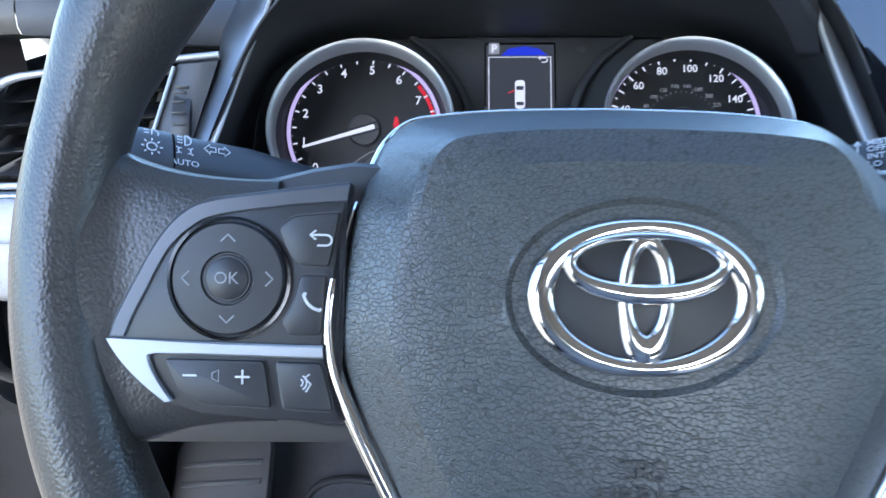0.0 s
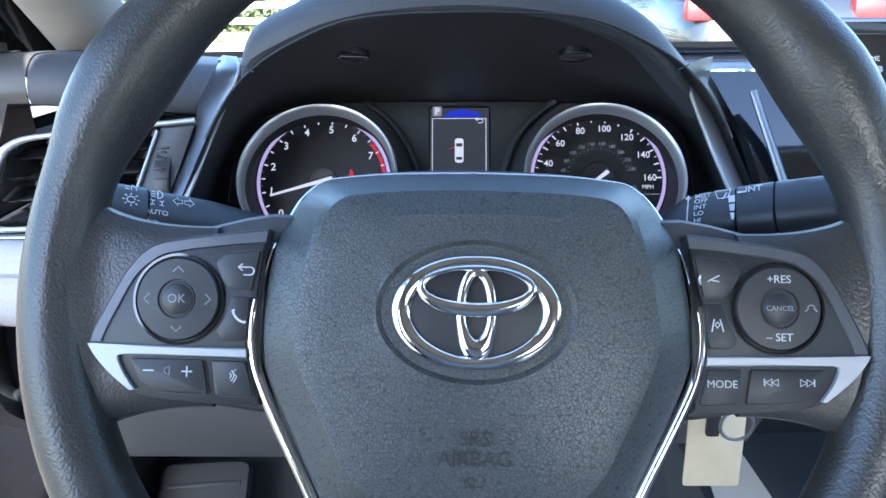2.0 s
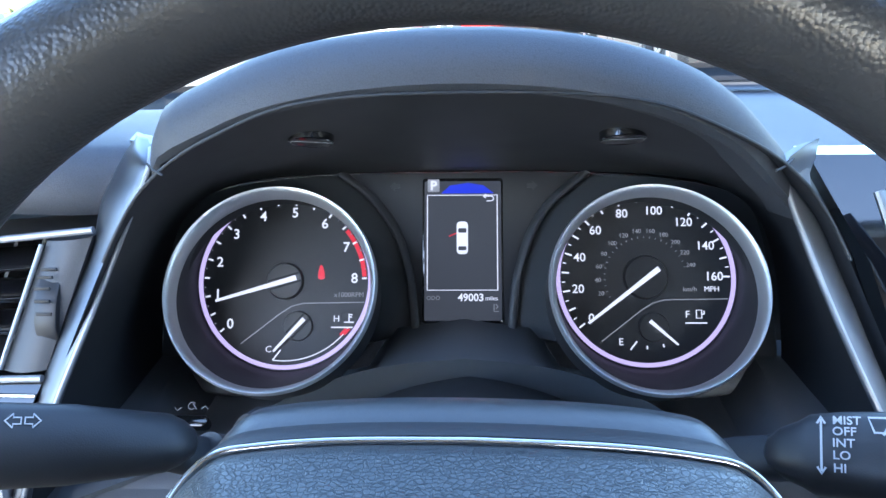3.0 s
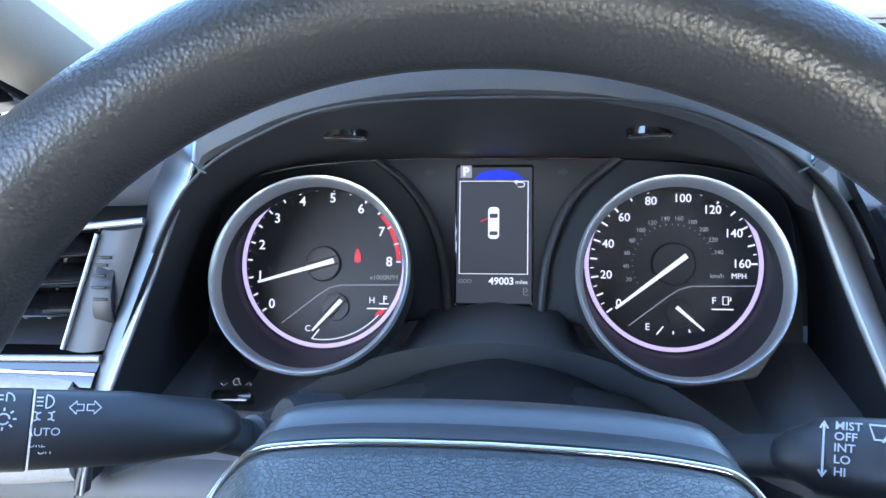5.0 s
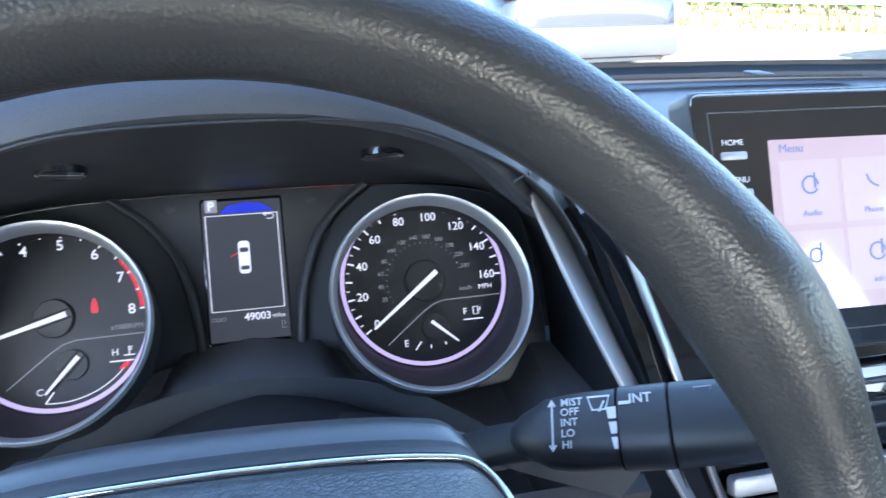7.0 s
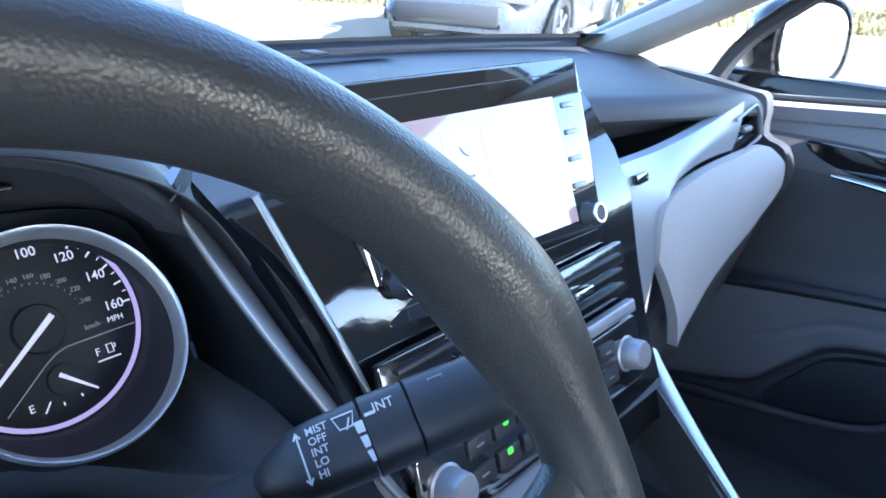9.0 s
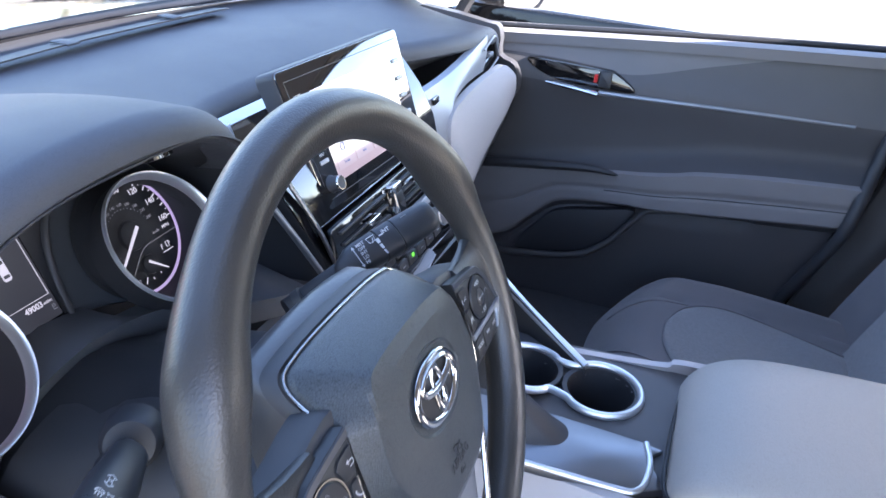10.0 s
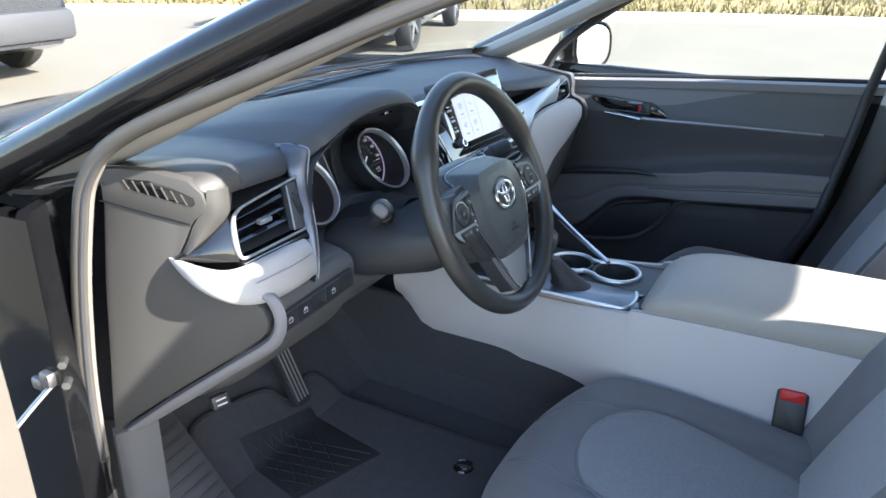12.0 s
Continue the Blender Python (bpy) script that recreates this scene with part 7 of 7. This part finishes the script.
# ---- footwell ----
MATCARPET = material("mat_carpet", (0.044, 0.043, 0.047), 0.95, grain=0.8, grain_size=0.003, vary=0.35, vary_size=0.02, sheen=0.15)
fm = thing("floor_mat", (0, 0.3, 0.28), "charcoal carpet floor mat with a rubber heel pad", "floor mat")
o = [(-0.250, 0.42), (-0.235, 0.50), (-0.200, 0.525), (-0.12, 0.52), (-0.03, 0.505), (-0.005, 0.475), (0.035, 0.465), (0.065, 0.485), (0.105, 0.475), (0.125, 0.42), (0.130, 0.25), (0.135, 0.05), (0.145, -0.10), (-0.22, -0.10), (-0.255, 0.10), (-0.258, 0.30)]
def mat_z(y):
    return 0.286 + 0.9 * max(0.0, y - 0.42)
line = crom([(a, b, 0) for a, b in o], 4, True)
bm = bmesh.new()
bm.faces.new([bm.verts.new((p.x, p.y, 0.0)) for p in line])
for yy in (0.42, 0.422):
    bmesh.ops.bisect_plane(bm, geom=bm.verts[:] + bm.edges[:] + bm.faces[:], plane_co=(0, yy, 0), plane_no=(0, 1, 0))
for v in bm.verts:
    v.co.z = mat_z(v.co.y)
part("carpet", bm, MATCARPET, fm)
part("edging", tube([Vector((p.x, p.y, mat_z(p.y) + 0.001)) for p in line], 0.0045, 8, closed=True), MATRUB, fm, "dark bound edge")
a_, b_, c_, d_ = Vector((-0.150, 0.470, 0)), Vector((0.035, 0.440, 0)), Vector((0.000, 0.235, 0)), Vector((-0.190, 0.300, 0))
def on_pad(p, q, lift):
    w = a_.lerp(b_, p).lerp(d_.lerp(c_, p), q)
    return Vector((w.x, w.y, mat_z(w.y) + lift))
hp = part("heel_pad", solid([[on_pad(p / 12, q / 12, 0.0035 - 0.0025 * (p in (0, 12) or q in (0, 12))) for p in range(13)] for q in range(13)], (0, 0, -0.003)), MATRUB, fm, "rubber heel pad with a raised diamond pattern")
for k in range(7):
    for p0_, p1_ in (((0.08 + 0.14 * k, 0.06), (0.08 + 0.14 * k - 0.42, 0.94)), ((0.08 + 0.14 * k - 0.42, 0.06), (0.08 + 0.14 * k, 0.94))):
        line_ = [(p0_[0] + (p1_[0] - p0_[0]) * t, p0_[1] + (p1_[1] - p0_[1]) * t) for t in [i / 10 for i in range(11)]]
        line_ = [(p, q) for p, q in line_ if 0.04 < p < 0.96]
        if len(line_) > 2:
            part("pad_rib", tube([on_pad(p, q, 0.0038) for p, q in line_], 0.0022, 6, flat=0.6), MATRUB, hp)
part("fastener", lathe([(0, 0.004), (0.012, 0.004), (0.016, 0.002), (0.019, 0.003), (0.021, 0)], axes((0.050, 0.075, 0.2862), (1, 0, 0), (0, 1, 0), (0, 0, 1)), 28), PIANO, fm, "black mat fastener")

pd = thing("accelerator_pedal", (-0.02, 0.42, 0.35), "black ribbed accelerator pedal", "pedal")
PM = axes((0.008, 0.465, 0.392), (1, 0, 0), (0, 0.45, 0.89), (0, -0.89, 0.45))
part("pad", plate(rrect(0.044, 0.135, 0.010), -0.012, 0.006, 0.004, PM), MATRUB, pd)
for k in range(4):
    part("rib", plate(rrect(0.004, 0.11, 0.001, cx=-0.015 + 0.010 * k), 0.005, 0.0085, 0.001, PM), STEEL, pd)
fr_ = thing("foot_rest", (-0.30, 0.45, 0.36), "dark ribbed foot rest beside the doorway", "foot rest")
FM_ = axes((-0.315, 0.43, 0.375), (1, 0.1, 0), (0, 0.7, 0.72), (0, -0.72, 0.7))
part("pad", plate(rrect(0.105, 0.22, 0.012), -0.015, 0.004, 0.003, FM_), DARK_WARM, fr_)
for k in range(9):
    part("rib", plate(rrect(0.088, 0.006, 0.001, cy=-0.085 + 0.021 * k), 0.003, 0.0065, 0.001, FM_), DARK, fr_)
rl = thing("hood_release", (-0.24, 0.30, 0.60), "black hood release lever under the knee panel", "release lever")
rlm = axes((-0.352, 0.285, 0.606), (1, -0.3, 0), (0, 0.3, 1), (-0.3, -1, 0.3))
for v_ in (-0.004, 0.004):
    strokes([[(-0.008, v_), (0.008, v_)]], 0.0022, rlm @ Matrix.Translation((0, 0, 0.0042)), "lever_mark", WHITE, rl)
part("lever", plate(rrect(0.028, 0.022, 0.004), -0.006, 0.004, 0.002, axes((-0.352, 0.285, 0.606), (1, -0.3, 0), (0, 0.3, 1), (-0.3, -1, 0.3))), BUTTON, rl)
kp = thing("kick_panel", (-0.40, 0.42, 0.4), "grey kick panel beside the foot rest", "kick panel", kind="structure")
rows = [[Vector((-0.405 + 0.022 * t ** 3, 0.69 - 0.275 * t, z + 0.05 * t)) for t in (0, 0.2, 0.45, 0.7, 1)] for z in (0.23, 0.31, 0.39, 0.45, 0.495)]
part("panel", solid(rows, (-0.012, 0, 0)), DARK_WARM, kp)
rows = [[Vector((-0.428 + 0.046 * t - 0.012 * math.sin(math.pi * t), 0.436 - 0.045 * t, z0 + (0.02 + 0.022 * t) * (z0 > 0.5))) for t in [k / 6 for k in range(7)]] for z0 in (0.22, 0.30, 0.38, 0.46, 0.515)]
part("sill_trim", solid(rows, (0.01, 0.02, 0)), MIDGREY, kp, "lighter grey trim at the foot of the doorway")

# hanging tag on the ignition key
kt = thing("key_tag", (0.164, 0.13, 0.70), "pale card tag hanging from the ignition key", "key tag")
part("card", plate(rrect(0.038, 0.062, 0.002, cx=0.166, cy=0.712), 0, 0.0012, 0.0003, axes((0, 0.130, 0), (1, 0, 0), (0, 0.05, 1), (0, -1, 0.05))), TAGCARD, kt)
part("clip", plate(rrect(0.009, 0.024, 0.002, cx=0.163, cy=0.732), 0.001, 0.004, 0.001, axes((0, 0.130, 0), (1, 0, 0), (0, 0.05, 1), (0, -1, 0.05))), BUTTON, kt)
part("key_ring", tube([Vector((0.163 + 0.010 * math.cos(a), 0.128, 0.750 + 0.010 * math.sin(a))) for a in [2 * math.pi * k / 24 for k in range(24)]], 0.0011, 6, closed=True, up=(0, 1, 0)), STEEL, kt)

# door mirror on the passenger side
dm = thing("door_mirror", (1.25, 0.30, 0.90), "black passenger door mirror with bright glass", "door mirror")
MM = axes((1.330, 0.302, 0.940), (0.91, -0.41, 0), (0, 0.03, 1), (-0.41, -0.91, 0.03))
def mirror_loop(k, h):
    return [MM @ Vector((0.088 * k * math.copysign(abs(math.cos(a)) ** 0.75, math.cos(a)), 0.074 * k * math.copysign(abs(math.sin(a)) ** 0.75, math.sin(a)), h)) for a in [2 * math.pi * j / 40 for j in range(40)]]
part("shell", surf([mirror_loop(0.90, -0.004), mirror_loop(0.97, 0.004), mirror_loop(1.03, 0.002), mirror_loop(1.06, -0.03), mirror_loop(0.92, -0.07), mirror_loop(0.55, -0.095), mirror_loop(0.2, -0.10)], wrap_u=True, cap=True), PAINT, dm)
part("glass", surf([mirror_loop(0.86, -0.002), mirror_loop(0.86, 0.0045), mirror_loop(0.83, 0.0052), mirror_loop(0.02, 0.0055)], wrap_u=True, cap=True), MIRROR, dm, "mirror glass")
part("foot", tube(crom([(1.19, 0.42, 0.872), (1.24, 0.40, 0.875), (1.30, 0.365, 0.885)], 4), 0.016, 10, flat=1.0), PAINT, dm)

# ---- outside ----
ASPHALT = material("asphalt", (0.150, 0.136, 0.108), 0.9, grain=0.5, grain_size=0.012, vary=0.14, vary_size=0.8)
DRYGRASS = material("dry_grass_soil", (0.22, 0.17, 0.085), 0.95, grain=0.8, grain_size=0.05, vary=0.35, vary_size=0.5)
BLADES = material("grass_blades", (0.17, 0.145, 0.06), 0.9, vary=0.5, vary_size=0.7)
KERB = material("kerb_concrete", (0.42, 0.39, 0.34), 0.9, grain=0.5, grain_size=0.01, vary=0.15, vary_size=0.2)
RAIL = material("white_rail", (0.78, 0.77, 0.74), 0.6, vary=0.06, vary_size=0.2, grain=0.1, grain_size=0.004)
BARK = material("bark", (0.12, 0.09, 0.06), 0.95, grain=0.8, grain_size=0.02, vary=0.3, vary_size=0.1)
LEAF = material("foliage", (0.075, 0.11, 0.03), 0.8, vary=0.5, vary_size=0.25)
TYRE = material("tyre_rubber", (0.02, 0.02, 0.02), 0.8, grain=0.3, grain_size=0.01, vary=0.2)
TINT = material("dark_car_glass", (0.02, 0.025, 0.03), 0.05, coat=1.0, vary=0.1, rough_vary=0.02)


def paint(name, colour, rough=0.22):
    return material(name, colour, rough, coat=0.8, vary=0.08, rough_vary=0.05, grain=0.02, grain_size=0.03)


LOT_EDGE = [(-14, 15.5), (-6, 15.0), (2, 13.8), (6.8, 10.2), (10.2, 5.2), (12.8, 1.6), (15, -3), (18, -10), (22, -20)]


def edge_line(off, z, n=6):
    c = crom([(x, y, 0) for x, y in LOT_EDGE], n)
    out = []
    for i, p in enumerate(c):
        t = c[min(i + 1, len(c) - 1)] - c[max(i - 1, 0)]
        k = Vector((-t.y, t.x, 0)).normalized()
        if k.x + k.y < 0:
            k = -k
        out.append(Vector((p.x + k.x * off, p.y + k.y * off, z)))
    return out


g = bmesh.new()
bmesh.ops.create_grid(g, x_segments=40, y_segments=40, size=400)
setting("ground", g, ASPHALT, "sunlit pale asphalt of a parking lot", "asphalt", smooth=False)
setting("kerb", surf([edge_line(0, 0.0), edge_line(0.01, 0.13), edge_line(0.04, 0.15), edge_line(0.16, 0.15), edge_line(0.18, 0.10)]), KERB, "low concrete kerb round the lot", "kerb")
setting("verge", surf([edge_line(0.17, 0.10), edge_line(1.0, 0.14), edge_line(3.0, 0.25), edge_line(9.0, 0.6), edge_line(30.0, 1.4)]), DRYGRASS, "dry yellow grass verge behind the kerb", "verge")

# tufts of dry grass
rng = random.Random(4)
tb = bmesh.new()
base = edge_line(0, 0.14, 40)
for _ in range(5200):
    p = base[rng.randrange(len(base) - 2)]
    off = 0.3 + rng.random() ** 1.6 * 6.0
    x, y = p.x + 0.72 * off + rng.uniform(-0.2, 0.2), p.y + 0.69 * off + rng.uniform(-0.2, 0.2)
    z0 = 0.10 + 0.05 * off
    for _k in range(3):
        a, h, w = rng.uniform(0, 6.28), rng.uniform(0.06, 0.22), rng.uniform(0.01, 0.025)
        dx, dy = math.cos(a), math.sin(a)
        v = [tb.verts.new(c) for c in ((x - dy * w, y + dx * w, z0), (x + dy * w, y - dx * w, z0), (x + dx * 0.08, y + dy * 0.08, z0 + h))]
        tb.faces.new(v)
setting("grass", tb, BLADES, "dry grass tufts on the verge", "grass", "stuff", smooth=False)


def fence():
    line = edge_line(2.6, 0.2, 8)
    first = None
    for k in range(2, len(line) - 8, 4):
        p, q = line[k], line[k + 4]
        m = thing("fence_panel", p, "white painted post and rail fence panel on the verge", "fence", "verge fence")
        part("post", block(p.x, p.y, 0.55, 0.12, 0.12, 1.0, 0.015), RAIL, m)
        for z in (0.50, 0.85):
            d = (q - p)
            part("rail", put(block(0, 0, 0, d.length, 0.04, 0.14, 0.008), Matrix.Translation(((p.x + q.x) / 2, (p.y + q.y) / 2, z)) @ Matrix.Rotation(math.atan2(d.y, d.x), 4, "Z")), RAIL, m)


fence()


def tree(x, y, h, seed):
    r = random.Random(seed)
    T = thing("tree", (x, y, 0.3), "leafy green tree beyond the verge fence", "tree", "verge trees")
    part("trunk", tube(crom([(x, y, 0.2), (x + 0.1, y, h * 0.2), (x - 0.05, y + 0.1, h * 0.45), (x + 0.05, y, h * 0.7)], 4), lambda q: 0.17 * (1 - 0.7 * q), 10), BARK, T)
    for k in range(6):
        a = r.uniform(0, 6.28)
        part("limb", tube([(x, y, h * (0.25 + 0.06 * k)), (x + math.cos(a) * h * 0.15, y + math.sin(a) * h * 0.15, h * (0.38 + 0.06 * k)), (x + math.cos(a) * h * 0.28, y + math.sin(a) * h * 0.28, h * (0.46 + 0.06 * k))], lambda q: 0.06 * (1 - 0.7 * q), 6), BARK, T)
    bm = bmesh.new()
    for k in range(60):
        a, e, d = r.uniform(0, 6.28), r.uniform(-0.5, 1.2), r.uniform(0.3, 1.0) * h * 0.34
        c = Vector((x + math.cos(a) * math.cos(e) * d, y + math.sin(a) * math.cos(e) * d, h * 0.58 + math.sin(e) * d * 1.1))
        for _ in range(42):
            p = c + Vector((r.gauss(0, 0.32), r.gauss(0, 0.32), r.gauss(0, 0.26)))
            u = Vector((r.gauss(0, 1), r.gauss(0, 1), r.gauss(0, 1))).normalized() * 0.10
            w = u.orthogonal().normalized() * 0.05
            bm.faces.new([bm.verts.new(p - u), bm.verts.new(p + w), bm.verts.new(p + u), bm.verts.new(p - w)])
    part("crown", bm, LEAF, T, smooth=False)


for i, (x, y, h) in enumerate(((7.5, 19.0, 6.5), (13.5, 14.5, 7.5), (3.0, 21.0, 6.0), (18.5, 8.0, 7.0), (-4, 21, 7))):
    tree(x, y, h, 10 + i)
hb = bmesh.new()
for _ in range(9000):
    p = base[rng.randrange(int(len(base) * 0.62))]
    off = rng.uniform(3.6, 5.2)
    c = Vector((p.x + 0.72 * off, p.y + 0.69 * off, 0.3 + rng.random() ** 1.4 * (1.2 + 0.5 * math.sin(p.x * 1.7))))
    u = Vector((rng.gauss(0, 1), rng.gauss(0, 1), rng.gauss(0, 1))).normalized() * 0.11
    w = u.orthogonal().normalized() * 0.06
    hb.faces.new([hb.verts.new(c - u), hb.verts.new(c + w), hb.verts.new(c + u), hb.verts.new(c - w)])
setting("shrubs", hb, LEAF, "loose green shrubs behind the fence", "shrubs", "stuff", smooth=False)


def parked_car(x, y, yaw, mat, label, length=4.7, width=1.82, height=1.45, tail=RED):
    """A parked car, nose along its own +y."""
    m = Matrix.Translation((x, y, 0)) @ Matrix.Rotation(radians(yaw), 4, "Z")
    C = thing("parked_car", (x, y, 0), label, "car", "parked cars")
    L, Wd = length / 2, width / 2
    side = [(-L, 0.55, 0.55), (-L + 0.06, 0.82, 0.80), (-L + 0.5, 0.98, 0.90), (-L + 1.2, 0.98, 0.96), (0, 0.96, 1.0), (L - 1.5, 0.94, 0.98), (L - 0.6, 0.82, 0.90), (L - 0.1, 0.66, 0.74), (L, 0.50, 0.60)]
    k = height / 1.45
    rows = []
    for t in crom(side, 4):
        w = Wd * min(1, t.z)
        z1 = t.y * k
        z0 = 0.22 + 0.10 * max(0, abs(t.x) - L + 0.4) / 0.4
        half = [(0, z1 + 0.015), (w * 0.6, z1 + 0.005), (w * 0.90, z1 - 0.03), (w, z1 - 0.14), (w * 1.01, (z0 + z1) / 2), (w * 0.97, z0 + 0.08), (w * 0.88, z0)]
        loop = half + [(-a, b) for a, b in reversed(half[1:])]
        rows.append([m @ Vector((a, t.x, b)) for a, b in loop])
    part("body", surf(rows, wrap_u=True, cap=True), mat, C)
    cab = [(-L + 0.35, 0.97, 0.72, 0.02), (-L + 1.0, 1.32, 0.66, 0.3), (-0.35, height, 0.64, 0.5), (0.35, height * 0.985, 0.64, 0.5), (L - 1.35, 0.98, 0.74, 0.02)]
    cab = [(a, b * (k if i in (0, 1, 4) else 1), c, d) for i, (a, b, c, d) in enumerate(cab)]
    rows = []
    for t in crom([(a, b, c) for a, b, c, d in cab], 5):
        zb = 0.90 * k
        half = [(0, t.y), (Wd * t.z * 0.85, t.y - 0.015), (Wd * t.z * 1.0, t.y - 0.07 * min(1, (t.y - zb) / 0.3)), (Wd * 0.93, zb)]
        loop = half + [(-a, b) for a, b in reversed(half[1:])]
        rows.append([m @ Vector((a, t.x, b)) for a, b in loop])
    cabin = part("cabin", surf(rows), TINT, C, "dark tinted windows")
    rows2 = []
    for t in crom([(-L + 1.0, 1.325 * k, 0.66), (-0.35, height + 0.006, 0.645), (0.35, height * 0.985 + 0.006, 0.645), (0.75, height * 0.93, 0.655)], 4):
        rows2.append([m @ Vector((Wd * t.z * s * 0.96, t.x, t.y + 0.004 - 0.03 * abs(s) ** 6)) for s in [q / 6 - 1 for q in range(13)]])
    part("roof", solid(rows2, (0, 0, -0.02)), mat, C)
    for s in (-1, 1):
        for yy in (-0.35, 0.55):
            part("window_pillar", tube([m @ Vector((s * Wd * 0.94, yy - 0.05, 0.90 * k)), m @ Vector((s * Wd * 0.66, yy * 0.75, height - 0.04))], 0.035, 8), mat, C)
        for yy in (-L + 0.95, L - 0.92):
            wm_ = m @ axes((s * (Wd - 0.02), yy, 0.33), (0, 1, 0), (0, 0, 1), (s, 0, 0))
            wh = part("wheel", lathe([(0.21, -0.16), (0.30, -0.17), (0.33, -0.12), (0.33, -0.03), (0.31, 0.015), (0.245, 0.02), (0.235, 0.0)], wm_, 40), TYRE, C)
            part("rim", lathe([(0.238, 0.005), (0.228, 0.012), (0.222, -0.04), (0.05, -0.05), (0, -0.05)], wm_, 40), SHROUD, wh)
            for q in range(5):
                aa = 2 * math.pi * q / 5
                part("rim_spoke", put(block(0.125, 0, -0.005, 0.21, 0.05, 0.02, 0.006), wm_ @ Matrix.Rotation(aa, 4, "Z")), STEEL, wh)
            part("arch", tube([m @ Vector((s * (Wd + 0.002), yy + 0.385 * math.cos(b), 0.33 + 0.385 * math.sin(b))) for b in [math.pi * q / 14 for q in range(15)]], 0.022, 8), DARK, C)
        part("tail_lamp", put(block(s * (Wd - 0.28), -L + 0.06, 0.80 * k, 0.42, 0.10, 0.16, 0.03), m), RED, C, "red tail lamp")
        part("headlamp", put(block(s * (Wd - 0.30), L - 0.16, 0.66 * k, 0.42, 0.22, 0.13, 0.04), m), CHROME, C, "clear headlamp")
        part("mirror", put(block(s * (Wd + 0.07), 0.75, 0.98 * k, 0.18, 0.09, 0.12, 0.03), m), mat, C)
        part("door_seam", tube([m @ Vector((s * (Wd * 1.008), 0.18, zz)) for zz in (0.32, 0.55, 0.80)], 0.006, 6), DARK, C)
    part("bumper", put(block(0, -L + 0.02, 0.48, Wd * 1.6, 0.14, 0.26, 0.05), m), DARK, C)
    part("grille", put(block(0, L - 0.03, 0.47, Wd * 1.2, 0.10, 0.20, 0.04), m), DARK, C)
    return C


parked_car(2.4, 7.9, 4, paint("charcoal_paint", (0.025, 0.028, 0.033)), "charcoal grey car parked nose-out with red lamps", 4.7, 1.85, 1.62)
parked_car(0.9, 13.0, 92, paint("red_paint", (0.55, 0.02, 0.02)), "bright red car parked broadside across the lot", 4.6, 1.8, 1.45)
parked_car(7.7, 5.4, 108, paint("silver_paint", (0.07, 0.08, 0.095), 0.28), "dark grey-blue sedan parked beyond the windscreen", 4.7, 1.82, 1.45)

# ---- open driver's door ----
dd = thing("door_2", (-0.55, 0.44, 0.3), "driver's door swung wide open, pale inner lining", "car door", kind="structure")
DMX = Matrix.Translation((-0.582, 0.369, 0)) @ Matrix.Rotation(radians(-72), 4, "Z")
rows = []
for k in range(13):
    z = 0.30 + 0.60 * k / 12
    rows.append([DMX @ Vector((0.015 * math.sin(3 * z) + (0.05 if 0.55 < z < 0.66 and y < -0.2 else 0), y, z)) for y in [-0.03, -0.1, -0.25, -0.45, -0.7, -0.95, -1.02]])
part("lining", solid(rows, DMX.to_3x3() @ Vector((-0.07, 0, 0))), DOORLINE, dd, "pale grey door lining")
part("outer_skin", put(block(-0.10, -0.52, 0.58, 0.04, 1.05, 0.66, 0.015), DMX), PAINT, dd)
part("window_frame", tube([DMX @ Vector(p) for p in crom([(-0.06, 0.02, 0.90), (-0.05, -0.15, 1.02), (-0.02, -0.45, 1.18), (0.0, -0.75, 1.24), (-0.02, -0.98, 1.22), (-0.06, -1.02, 0.9)], 6)], 0.02, 8), PAINT, dd)
part("check_strap", tube([(-0.512, 0.412, 0.690), (-0.545, 0.42, 0.665), (-0.60, 0.425, 0.628)], 0.005, 8, flat=0.6), STEEL, dd, "steel door check strap")
hg = part("hinge", block(-0.520, 0.432, 0.684, 0.016, 0.026, 0.018, 0.004), STEEL, dd, "pale painted hinge bracket")
part("bracket", block(-0.521, 0.415, 0.696, 0.014, 0.020, 0.022, 0.004), STEEL, hg)
for dz in (-0.045, 0.06):
    part("bolt", tube([(-0.500, 0.405, 0.70 + 0.3 * dz), (-0.512, 0.393, 0.70 + 0.3 * dz)], 0.006, 6), STEEL, hg)
